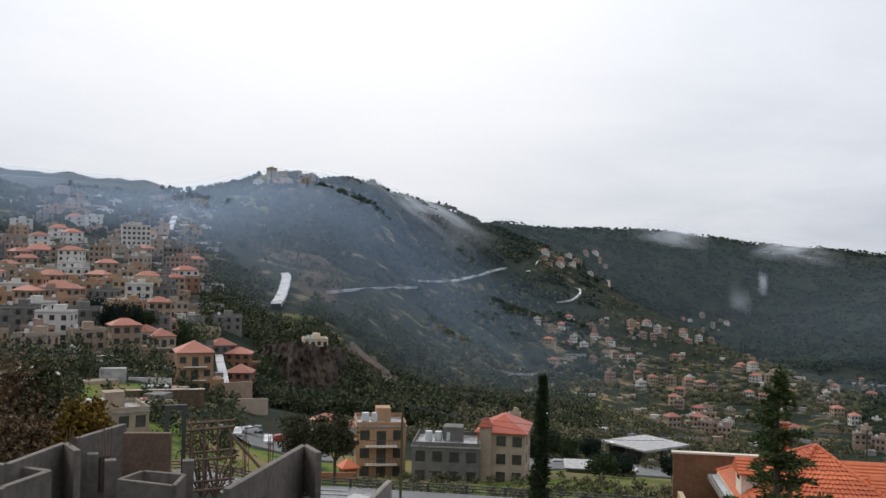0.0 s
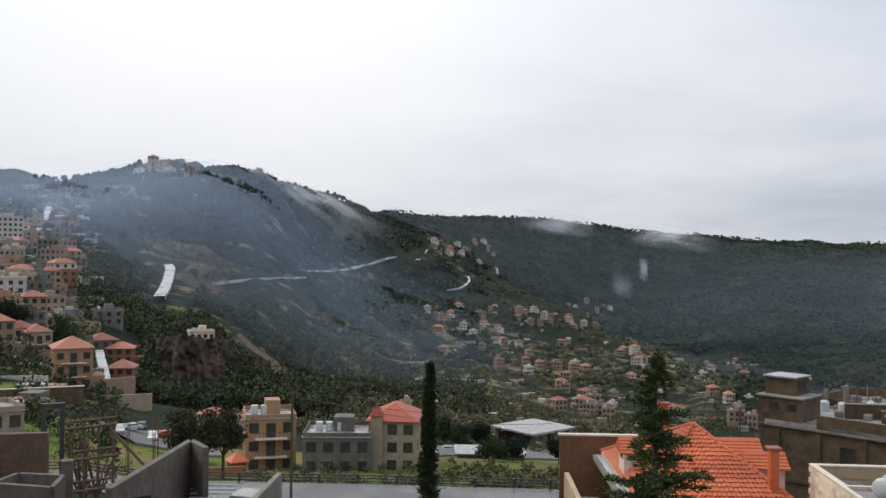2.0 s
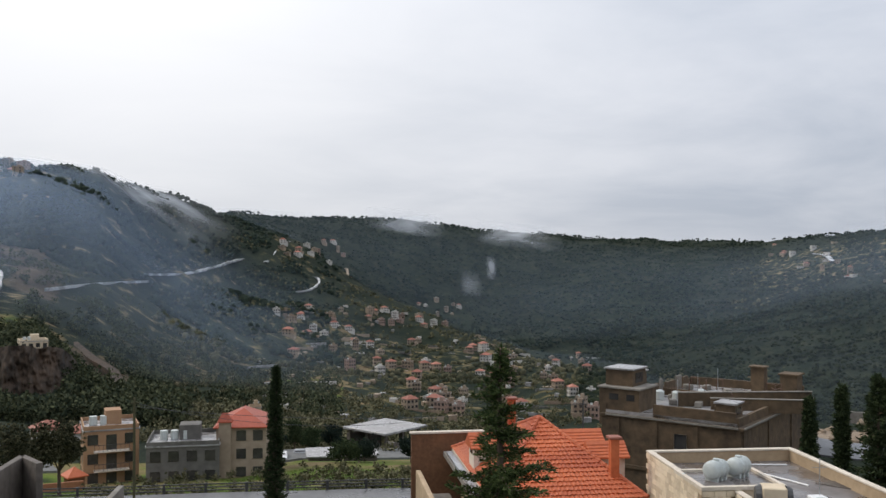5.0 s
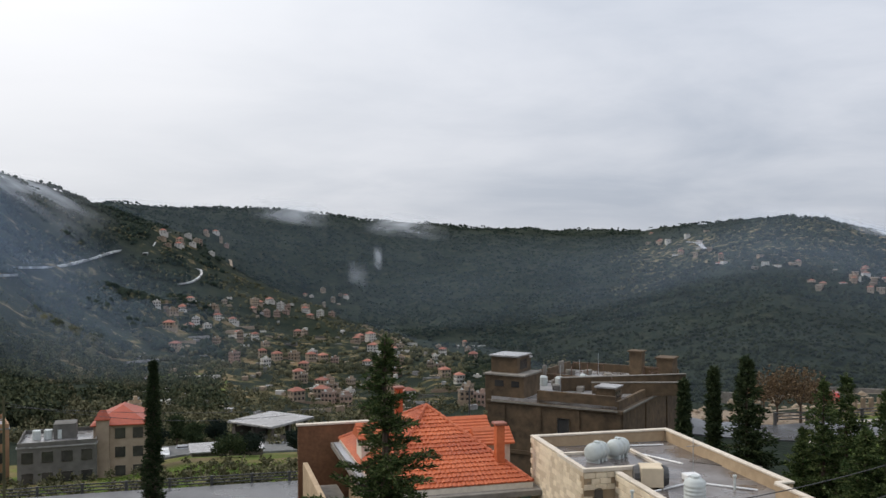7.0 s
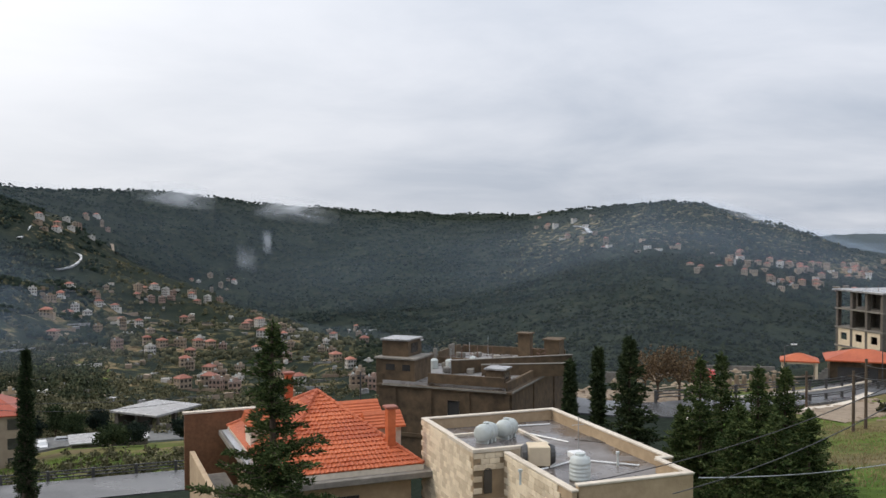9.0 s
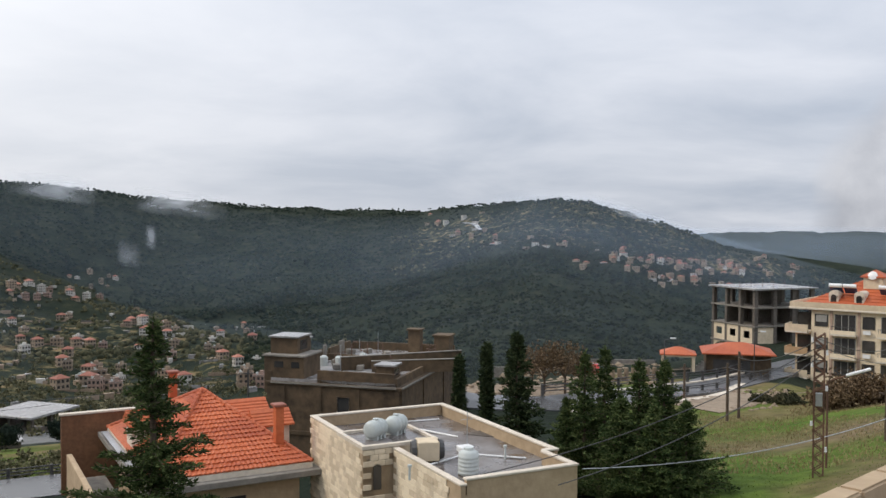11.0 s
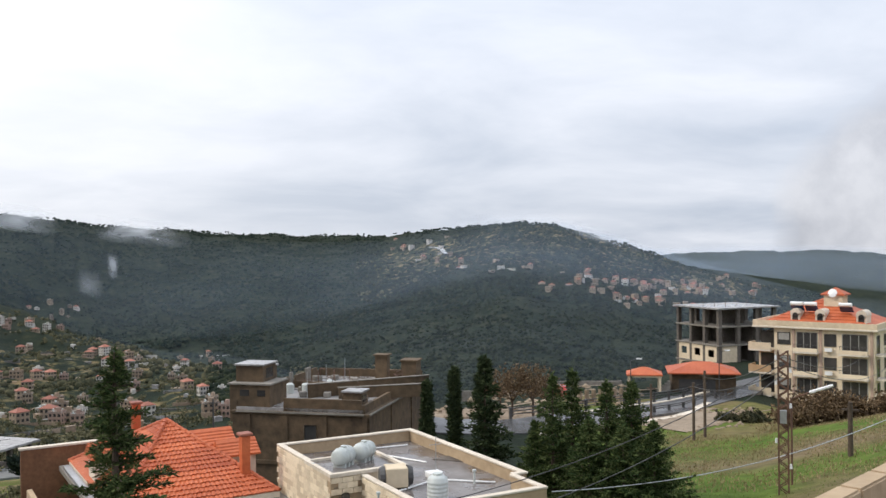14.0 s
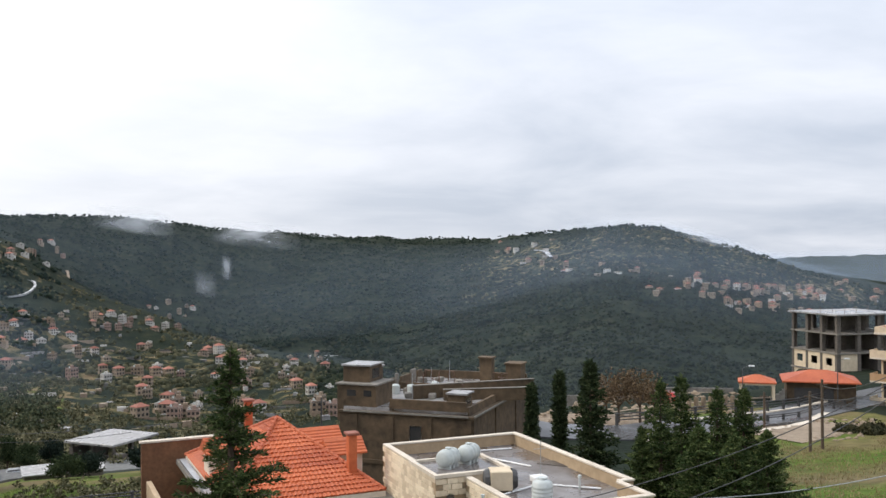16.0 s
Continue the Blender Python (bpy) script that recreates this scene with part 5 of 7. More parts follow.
def cream_apartments():
    c = polar(66.6, 128)
    B = -23.5
    ob = thing("apartment_block", pose(c.x, c.y, B, 0, 0, -79.0), "cream stone apartment block with balconies and orange tiled roof", "apartment block", "near houses")
    W, D, FH, N = 15.2, 13.5, 3.05, 4
    H = FH * N
    part("wall", boxes((-W + 2.6, 0, 0, D, -4, H)), M["stone"], ob)
    part("wing_wall", boxes((-W, -W + 2.598, 1.6, D - 0.5, -4, H - FH)), M["cream"], ob)
    bm = boxes((-W - 0.2, 0.5, -0.6, D + 0.3, H + 0.002, H + 0.28))
    bevel(bm, 0.05)
    part("cornice", bm, M["coping"], ob)
    for s in ((-W - 0.1, 0.4, -0.55, -0.35), (0.2, 0.4, -0.348, D + 0.2), (-W - 0.1, -W + 0.1, -0.348, D + 0.2)):
        part("roof_parapet", boxes((*s, H + 0.282, H + 1.0)), M["cream"], ob)
    for f in range(N):
        z = f * FH
        # wing balconies, loggias, windows
        part("balcony_slab", boxes((-W - 0.6, -W + 2.4, -0.9, 1.595, z - 0.1, z + 0.12)), M["coping"], ob)
        bm = boxes((-W - 0.6, -W + 2.4, -0.9, -0.75, z + 0.122, z + 1.05), (-W - 0.6, -W - 0.45, -0.748, 1.59, z + 0.122, z + 1.05))
        part("balcony_parapet", bm, M["ochre"] if f == 2 else M["cream"], ob)
        put_window(ob, -W + 1.2, 1.6, z + 0.3, 1.6, 2.1)
        put_window(ob, -11.3, 0, z + 1.0, 1.5, 1.4, label="window with grey roller shutter")
        part("shutter", boxes((-12.0, -10.6, -0.05, -0.017, z + 1.5, z + 2.4)), M["shutter"], ob)
        for x0, x1, lab in ((-9.6, -7.0, 0), (-3.9, -0.9, 1)):
            part("loggia_slab", boxes((x0 - 0.25, x1 + 0.25, -1.1, -0.003, z - 0.1, z + 0.12)), M["coping"], ob)
            part("loggia_parapet", boxes((x0 - 0.25, x1 + 0.25, -1.1, -0.95, z + 0.122, z + 0.62)), M["stone"], ob)
            part("loggia_glass", boxes((x0, x1, -0.06, -0.004, z + 0.15, z + 2.6)), M["glass"], ob, "dark glazed balcony front")
            bm = bmesh.new()
            for k in range(8):
                xx = x0 - 0.1 + k * (x1 - x0 + 0.2) / 7
                tube(bm, (xx, -1.02, z + 0.55), (xx, -1.02, z + 1.05), 0.025, 0.025, 4)
            box(bm, x0 - 0.2, x1 + 0.2, -1.06, -0.98, z + 1.05, z + 1.12)
            part("balcony_rail", bm, M["darkmetal"], ob)
            for k in range(4):
                xx = x0 + k * (x1 - x0) / 3
                part("mullion", boxes((xx - 0.04, xx + 0.04, -0.1, -0.062, z + 0.15, z + 2.6)), M["shutter"], ob)
        put_window(ob, -5.4, 0, z + 1.0, 1.3, 1.4)
        part("cooling_unit", boxes((-6.0, -5.1, -0.45, -0.125, z + 0.25, z + 0.75)), M["whitepaint"], ob, "white air conditioner on the wall")
        part("corner_balcony", boxes((-0.6, 1.1, 0.4, 2.8, z - 0.1, z + 0.12)), M["coping"], ob)
        bm = bmesh.new()
        for k in range(6):
            tube(bm, (1.05, 0.45 + k * 0.46, z + 0.12), (1.05, 0.45 + k * 0.46, z + 1.0), 0.025, 0.025, 4)
        box(bm, 1.01, 1.09, 0.42, 2.78, z + 1.0, z + 1.07)
        part("balcony_rail", bm, M["darkmetal"], ob)
        put_window(ob, 0, 1.6, z + 0.2, 1.4, 2.2, 90)
        put_window(ob, 0, 5.4, z + 1.0, 0.9, 1.3, 90)
        put_window(ob, 0, 8.8, z + 1.0, 0.9, 1.3, 90)
    for x0 in (-6.75, -0.55, -10.2):
        part("stone_pilaster", boxes((x0, x0 + 0.35, -0.14, -0.003, 0, H)), M["pink"], ob)
    # tiled hip roof with dormers
    rw, rd, rise = W - 1.6, D - 0.8, 3.3
    rf = part("roof", hip_roof(rw, rd, rise, 0.3), M["tile"], ob, "bright orange tiled hip roof", at=pose(-W / 2, D / 2, H + 0.5))
    for k in range(9):
        f0 = k / 9
        x0 = rw / 2 + 0.3 - f0 * (rd / 2 + 0.3)
        y0 = -(rd / 2 + 0.3) * (1 - f0)
        part("tile_course", boxes((-x0, x0, y0 - 0.03, y0 + 0.12, rise * f0 + 0.0, rise * f0 + 0.09)), M["tile"], rf)
    for dx in (-W / 2 - 2.6, -W / 2 + 0.6, -1.9):
        d = part("dormer", boxes((-0.6, 0.6, 0, 2.6, 0, 1.2)), M["coping"], ob, "white arched dormer", at=pose(dx, 1.3, H + 0.75))
        bm = bmesh.new()
        tube(bm, (0, 0.0, 1.2), (0, 2.6, 1.2), 0.66, 0.66, 16)
        part("dormer_roof", bm, M["coping"], d)
        bm = bmesh.new()
        tube(bm, (0, -0.03, 0.95), (0, 0.05, 0.95), 0.36, 0.36, 16)
        box(bm, -0.36, 0.36, -0.03, 0.05, 0.2, 0.95)
        part("pane", bm, M["glass"], d)
    lift = part("lift_house", boxes((-W / 2 + 0.2, -W / 2 + 2.6, 4.6, 7.2, H + 2.2, H + 4.4)), M["cream"], ob)
    part("lift_roof", hip_roof(2.8, 2.9, 0.9, 0.15), M["tile"], lift, at=pose(-W / 2 + 1.4, 5.9, H + 4.45))
    for i, px in enumerate((-W / 2 - 2.6, -W / 2 - 0.8, -W / 2 + 3.6)):
        sp = part("solar_heater", boxes((-0.8, 0.8, -0.04, 0.04, -0.6, 0.6)), M["panel"], ob, "solar water heater panel", at=pose(px, 2.6, H + 2.6, 50))
        bm = bmesh.new()
        tube(bm, (-0.8, 0.1, 0.85), (0.8, 0.1, 0.85), 0.26, 0.26, 12)
        part("heater_tank", bm, M["whitepaint"], sp)
    bm = bmesh.new()
    tube(bm, (0, -0.1, 0), (0, 0.0, 0), 0.15, 0.6, 16)
    part("roof_dish", bm, M["whitepaint"], ob, "white satellite dish", at=pose(-W / 2 + 1.4, 4.4, H + 4.6, -20))
    # ground-floor awning
    part("awning", boxes((-W + 0.5, -W + 6.2, -4.2, -0.95, 2.1, 2.22)), M["tile"], ob, "orange awning over the entrance", at=pose(-2.2, 0, -0.1, 0, 0, 0))
    for xx in (-W - 1.2, -W + 3.6):
        bm = bmesh.new()
        tube(bm, (xx, -4.0, 0), (xx, -4.0, 2.0), 0.06, 0.06, 6)
        part("awning_post", bm, M["darkmetal"], ob)
    return ob


cream_apartments()


def bare_frame_block():
    c = polar(58.1, 172)
    FH, N, B = 3.35, 4, -24.9
    ob = thing("unfinished_block", pose(c.x, c.y, B, 0, 0, -18), "unfinished concrete frame block with open floors", "building")
    W, D = 13.5, 12.0
    for f in range(1, N + 1):
        o = 0.5 if f == N else 0.15
        bm = boxes((-o, W + o, -o, D + o, f * FH - 0.28, f * FH))
        part("floor_slab", bm, M["wetroof"] if f == N else M["concrete"], ob)
    for i in range(4):
        for j in range(4):
            x, y = i * (W - 0.75) / 3, j * (D - 0.6) / 3
            for f in range(N):
                part("column", boxes((x, x + 0.75, y, y + 0.6, f * FH - (6 if f == 0 else 0), (f + 1) * FH - 0.282)), M["darkconcrete"], ob)
    for f in (0, 1):
        for j in range(3):
            y0 = j * (D - 0.4) / 3 + 0.45
            y1 = (j + 1) * (D - 0.4) / 3
            z = f * FH
            bm = boxes((0.05, 0.25, y0, y1, z, z + 1.0), (0.05, 0.25, y0, y1, z + 2.3, z + FH - 0.28), (0.05, 0.25, y0, y0 + 0.9, z + 1.0, z + 2.3), (0.05, 0.25, y1 - 0.9, y1, z + 1.0, z + 2.3))
            part("infill_wall", bm, M["cream"], ob)
        x0, x1 = 0.45, (W - 0.4) / 3
        part("infill_wall", boxes((x0, x1, 0.05, 0.25, f * FH, f * FH + FH - 0.28)), M["cream"], ob)
    part("core_wall", boxes((4.9, 8.4, 4.7, 8.0, -2, N * FH - 0.29)), M["darkconcrete"], ob)
    # dark back walls added inside to give the open floors their shade
    for f in range(N - 1):
        part("partition", boxes((0.9, 4.88, 8.6, 8.8, f * FH + 0.002, (f + 1) * FH - 0.29)), M["darkconcrete"], ob)
        part("partition", boxes((8.6, 8.8, 0.9, 7.4, f * FH + 0.002, (f + 1) * FH - 0.29)), M["darkconcrete"], ob)
    for i in range(5):
        bm = bmesh.new()
        tube(bm, (1.5 + i * 2.6, 6, N * FH), (1.5 + i * 2.6, 6, N * FH + 0.9), 0.05, 0.04, 5)
        part("rebar", bm, M["rust"], ob)
    return ob


bare_frame_block()


def filling_station():
    c = polar(57.1, 129)
    ob = thing("roadside_shop", pose(c.x, c.y, -20.3, 0, 0, -52), "low roadside building with orange tiled roof", "building")
    part("wall", boxes((-4.1, 4.1, -2.8, 2.8, -3, 3.1)), M["block"], ob)
    part("shop_front", boxes((-3.2, 1.5, -2.86, -2.802, 0.2, 2.4)), M["glass"], ob)
    part("roof", hip_roof(8.6, 6.4, 1.15, 0.35), M["tile"], ob, at=pose(0, 0, 3.3))
    bm = bmesh.new()
    for k in range(7):
        box(bm, -6.8 + k * 0.35, -6.45 + k * 0.35, -3.4, -2.2, -1, 0.3 + k * 0.3)
    part("outside_stair", bm, M["concrete"], ob)
    c2 = polar(53.7, 126.5)
    ob2 = thing("canopy", pose(c2.x, c2.y, -20.3, 0, 0, -52), "small orange-tiled canopy on posts", "canopy")
    part("roof", hip_roof(4.2, 3.4, 0.8, 0.25), M["tile"], ob2, at=pose(0, 0, 3.05))
    part("beam", boxes((-2.2, 2.2, -1.8, 1.8, 2.65, 2.885)), M["cream"], ob2)
    for sx in (-2.0, 2.0):
        for sy in (-1.6, 1.6):
            part("post", boxes((sx - 0.17, sx + 0.17, sy - 0.17, sy + 0.17, -1, 2.648)), M["cream"], ob2)


filling_station()


# ---- roads, rails, walls ----
def smooth_line(points, step):
    """A smooth plan line through heading-distance pairs."""
    pts = [polar(a, r) for a, r in points]
    pts = [pts[0] * 2 - pts[1]] + pts + [pts[-1] * 2 - pts[-2]]
    out = []
    for i in range(1, len(pts) - 2):
        p0, p1, p2, p3 = pts[i - 1:i + 3]
        n = max(2, int((p2 - p1).length / step))
        for k in range(n):
            t = k / n
            out.append(0.5 * (2 * p1 + (p2 - p0) * t + (2 * p0 - 5 * p1 + 4 * p2 - p3) * t * t + (3 * p1 - p0 - 3 * p2 + p3) * t ** 3))
    out.append(pts[-2])
    return out


def ribbon(name, points, width, mat, label, lift=0.15, thick=0.5, step=3.0, kind="structure", category="road", even=False, drape=False):
    """A road bed laid over the land, with an edge on both sides."""
    line = smooth_line(points, step)
    bm = bmesh.new()
    rows = []
    flat_z = np.array([float(land(p.x, p.y, even)) for p in line])
    if even:
        reach = min(9, len(line) // 2)
        pad = np.pad(flat_z, reach, "edge")
        flat_z = np.convolve(pad, np.ones(2 * reach + 1) / (2 * reach + 1), "valid")
    for i, p in enumerate(line):
        d = line[min(i + 1, len(line) - 1)] - line[max(i - 1, 0)]
        side = Vector((d.y, -d.x, 0)).normalized() * (width / 2)
        z = (flat_z[i] if even else max(float(land(q.x, q.y)) for q in (p, p + side, p - side))) + lift
        rows.append([bm.verts.new((q.x, q.y, zz)) for q, zz in ((p - side, z - thick), (p - side, z), (p + side, z), (p + side, z - thick))])
        if drape:
            for v in rows[-1]:
                v.co.z += float(land(v.co.x, v.co.y)) + lift - z
    for a, b in zip(rows, rows[1:]):
        for k in range(3):
            bm.faces.new((a[k], a[k + 1], b[k + 1], b[k]))
    me = finish(name, bm, mat)
    return tagged(new(name, me), label, category, kind=kind), line


MAIN = ((-34, 88), (-20, 89), (-8, 88.5), (4, 88), (16, 88.5), (26, 90), (35, 90), (41, 88), (45.5, 88), (49, 94), (52.5, 103), (56, 115), (59, 131), (61.5, 152), (63.5, 178), (66.5, 196), (72, 205), (80, 210))
ribbon("road", MAIN, 7.0, M["asphalt"], "wet asphalt road along the hillside", 0.12)
ribbon("kerb", tuple((a, r + 4.2) for a, r in MAIN[:13]), 0.5, M["coping"], "pale concrete kerb along the road", 0.3, 0.7, category="kerb")
ribbon("verge_path", ((47, 83), (51, 90), (55, 101), (57.5, 116)), 0.9, M["coping"], "pale kerb stones along the meadow side", 0.2, 0.5, category="kerb")
# roads on the mountain and in the town
for line, width, mat, label in FAR_ROADS:
    ribbon("road" if mat != "cliff" else "scree", line, width, M[mat], label, 1.8, 2.2, 10, even=True, category="road" if mat != "cliff" else "scree")


def cliff():
    """Broken rock face under the villa: buttresses, ledges and cracks, leaning back as it rises."""
    na, nz = 150, 60
    co, fa = [], []
    for i in range(na + 1):
        for j in range(nz + 1):
            u, v = i / na, j / nz
            az = -9.4 + 6.2 * u
            butt = noise.fractal(Vector((u * 5.0, v * 0.8, 3.0)), 1.0, 2.1, 4)
            crack = noise.ridged_multi_fractal(Vector((u * 12 + 0.6 * v, v * 3.0, 9.0)), 1.0, 2.0, 4, 1.0, 2.0)
            lumps = noise.fractal(Vector((u * 26, v * 13, 5.0)), 1.0, 2.0, 4)
            ledge = abs(math.sin(v * 9.0 + 2.0 * butt))
            edge = (abs(u - 0.5) * 2) ** 4
            r = 350 + 15 * v - 6.0 * butt - 1.3 * crack - 1.6 * lumps - 1.4 * ledge + 28 * edge - 7 * math.sin(math.pi * u)
            top = -33.6 - 11.0 * max(0.0, (u - 0.72) / 0.28) ** 2 - 5.0 * max(0.0, (0.3 - u) / 0.3) ** 2 + 1.8 * butt
            p = polar(az, r)
            co.append((p.x, p.y, -62 + (top + 62) * v))
    for i in range(na):
        for j in range(nz):
            q = i * (nz + 1) + j
            fa.append((q, q + nz + 1, q + nz + 2, q + 1))
    me = bpy.data.meshes.new("cliff")
    me.from_pydata(co, [], fa)
    me.update()
    me.polygons.foreach_set("use_smooth", [True] * len(me.polygons))
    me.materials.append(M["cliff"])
    tagged(new("cliff", me), "broken dark rock cliff with orange stains", "cliff", kind="structure")


cliff()


def fence(points, label, spacing=3.3, height=1.05, bars=(0.35, 0.65, 0.95), group="", inset=4.6):
    line = smooth_line(points, spacing)
    ob = thing("fence", pose(line[0].x, line[0].y, float(land(line[0].x, line[0].y))), label, "fence", group)
    inv = ob.matrix_basis.inverted()
    tops = []
    bm = boxes((-0.13, 0.13, -0.13, 0.13, -1.6, height))
    bevel(bm, 0.02)
    post = finish("post", bm, M["darkmetal"])
    for p in line:
        q = p * (1 - inset / p.length)
        g = inv @ Vector((p.x, p.y, max(float(land(q.x, q.y)), float(land(p.x, p.y))) + 0.3))
        tops.append(g)
        part("post", post, None, ob, at=Matrix.Translation(g))
    for h in bars:
        bm = bmesh.new()
        rings = []
        for g in tops:
            rings.append([bm.verts.new(g + Vector((0, 0, h)) + Vector(o)) for o in ((0.04, 0.04, -0.05), (0.04, 0.04, 0.05), (-0.04, -0.04, 0.05), (-0.04, -0.04, -0.05))])
        for ra, rb in zip(rings, rings[1:]):
            for k in range(4):
                bm.faces.new((ra[k], ra[(k + 1) % 4], rb[(k + 1) % 4], rb[k]))
        part("rail", bm, M["darkmetal"], ob)
    return ob


fence(tuple((a, r + 4.6) for a, r in MAIN[1:6]), "dark steel road railing with stout posts", group="road railings")
fence(tuple((a, r + 4.4) for a, r in MAIN[8:13]), "dark steel railing on the valley side of the road", group="road railings")
fence(tuple((a, r - 4.4) for a, r in MAIN[9:13]), "low dark guard rail beside the meadow", 3.0, 0.7, (0.4, 0.62), group="road railings", inset=0.0)


def wall_between(parent, azA, elA, azB, elB, top, bottom, thick, mat, name="wall"):
    """An upright wall whose top runs between two sight lines at a known height."""
    a, b = [polar(az, top / math.tan(radians(el))) for az, el in ((azA, elA), (azB, elB))]
    d = b - a
    ang = math.degrees(math.atan2(d.y, d.x))
    bm = boxes((0, d.length, -thick / 2, thick / 2, bottom, top))
    bevel(bm, 0.025)
    return part(name, bm, mat, parent, at=pose(a.x, a.y, 0, 0, 0, ang))


def building_site():
    ob = thing("building_site", pose(0, 0, 0), "raw wet concrete walls and columns of a building shell", "building shell")
    for s in ((-24.5, -11.6, -20.7, -12.4), (-23.1, -13.1, -20.7, -12.4), (-24.5, -13.0, -23.0, -13.2)):
        wall_between(ob, *s, -10.6, -19, 0.35, M["darkconcrete"])
    for s in ((-22.9, -11.9, -19.9, -10.9), (-19.3, -10.7, -16.7, -10.0), (-19.9, -10.9, -19.2, -11.4)):
        wall_between(ob, *s, -10.2, -19, 0.35, M["darkconcrete"])
    wall_between(ob, -16.7, -10.5, -14.0, -10.6, -10.0, -19, 0.4, M["oldtimber"], "formwork")
    for s in ((-16.9, -13.1, -13.8, -13.6), (-16.9, -13.1, -15.6, -12.7), (-15.5, -12.7, -13.2, -13.0), (-13.8, -13.6, -13.2, -13.0)):
        wall_between(ob, *s, -11.6, -19, 0.25, M["darkconcrete"], "shaft_wall")
    wall_between(ob, -10.7, -13.9, -6.1, -11.4, -10.8, -19, 0.35, M["darkconcrete"])
    wall_between(ob, -6.1, -11.4, -5.2, -11.9, -10.8, -19, 0.35, M["darkconcrete"])
    for az, el in ((-13.0, -12.2), (-19.5, -11.2), (-18.4, -11.6), (-17.4, -12.0)):
        p = polar(az, 11.0 / math.tan(radians(-el)))
        bm = boxes((-0.3, 0.3, -0.3, 0.3, -19, -11.0))
        bevel(bm, 0.03)
        part("column", bm, M["darkconcrete"], ob, at=pose(p.x, p.y, 0, 0, 0, -az))
    for az in (-14.3, -13.3):
        p = polar(az, 60)
        part("portal_post", boxes((-0.13, 0.13, -0.13, 0.13, -18.5, -9.75)), M["darkmetal"], ob, at=pose(p.x, p.y, 0, 0, 0, -az))
    p = polar(-13.8, 60)
    part("portal_beam", boxes((-0.68, 0.68, -0.13, 0.13, -9.748, -9.5)), M["darkmetal"], ob, at=pose(p.x, p.y, 0, 0, 0, 13.8))
    # timber scaffold
    for i in range(4):
        for j in range(2):
            p = polar(-12.9 + i * 0.8, 56 + j * 2.2)
            bm = bmesh.new()
            tube(bm, (0, 0, -18.5), (0, 0, -9.9 - 0.3 * (i % 2)), 0.07, 0.06, 6)
            part("scaffold_pole", bm, M["oldtimber"], ob, at=pose(p.x, p.y, 0))
    for z in (-10.4, -12.2, -14.0):
        for j in range(2):
            a, b = polar(-13.1, 56 + j * 2.2, z), polar(-10.3, 56 + j * 2.2, z + 0.2)
            bm = bmesh.new()
            tube(bm, a, b, 0.09, 0.09, 6)
            part("scaffold_board", bm, M["oldtimber"], ob)
    a, b = polar(-10.6, 54, -10.2), polar(-7.4, 52, -13.2)
    bm = bmesh.new()
    tube(bm, a, b, 0.09, 0.07, 6)
    part("strut", bm, M["oldtimber"], ob)
    for k in range(7):
        a = polar(-9.6 + k * 0.25, 47 + k * 0.6, -13.0)
        b = polar(-7.4 + k * 0.2, 50 + k * 0.6, -11.8)
        bm = bmesh.new()
        tube(bm, a, b, 0.06, 0.06, 5)
        part("timber_prop", bm, M["oldtimber"], ob)
    for z in (-13.4, -14.6):
        for k in range(5):
            a, b = polar(-6.2 + k * 0.05, 50 + k * 0.9, z), polar(-3.4, 51 + k * 0.9, z - 0.4)
            bm = bmesh.new()
            tube(bm, a, b, 0.05, 0.05, 5)
            part("scaffold_tube", bm, M["zinc"], ob)
    part("floor_slab", boxes((-9, 7, -6, 6, -18.2, -17.4)), M["wetroof"], ob, "wet floor slab", at=pose(*polar(-14.0, 50), 0, 0, 14))
    debris = random.Random(9)
    for k in range(26):
        p = polar(debris.uniform(-15, -7.5), debris.uniform(48, 58), -17.35)
        bm = boxes((-1.3, 1.3, -0.07, 0.07, 0, 0.06))
        part("loose_board", bm, M["oldtimber"], ob, at=pose(p.x, p.y, p.z + 0.02 * k, debris.uniform(-4, 4), debris.uniform(-12, 12), debris.uniform(0, 180)))
    for k in range(30):
        az = debris.choice((-19.6, -18.8, -17.6, -13.0, -9.6, -8.2, -7.0))
        p = polar(az + debris.uniform(-0.25, 0.25), 54 + debris.uniform(-2.5, 2.5))
        bm = bmesh.new()
        tube(bm, (0, 0, -17), (debris.uniform(-0.15, 0.15), 0, debris.uniform(-10.4, -9.3)), 0.025, 0.02, 4)
        part("rebar", bm, M["rust"], ob, at=pose(p.x, p.y, 0))
    # dark sheets by the uncut walls stand in for the shade of openings
    for az, el0, el1 in ((-22.0, -11.6, -13.4), (-18.0, -10.6, -12.2), (-9.0, -13.0, -14.6)):
        p = polar(az, 10.4 / math.tan(radians(-el0)) - 0.25)
        part("wall_opening", boxes((-0.55, 0.55, -0.04, 0.04, -13.6, -11.6)), M["glass"], ob, at=pose(p.x, p.y, 0, 0, 0, -az + 25))
    # low white-topped walls beside the road
    wall_between(ob, -2.6, -15.2, -0.8, -13.5, -12.0, -17, 0.3, M["concrete"], "low_wall")
    wall_between(ob, -3.4, -14.5, -1.6, -14.7, -12.6, -17, 1.6, M["wetroof"], "slab_edge")
    return ob


building_site()


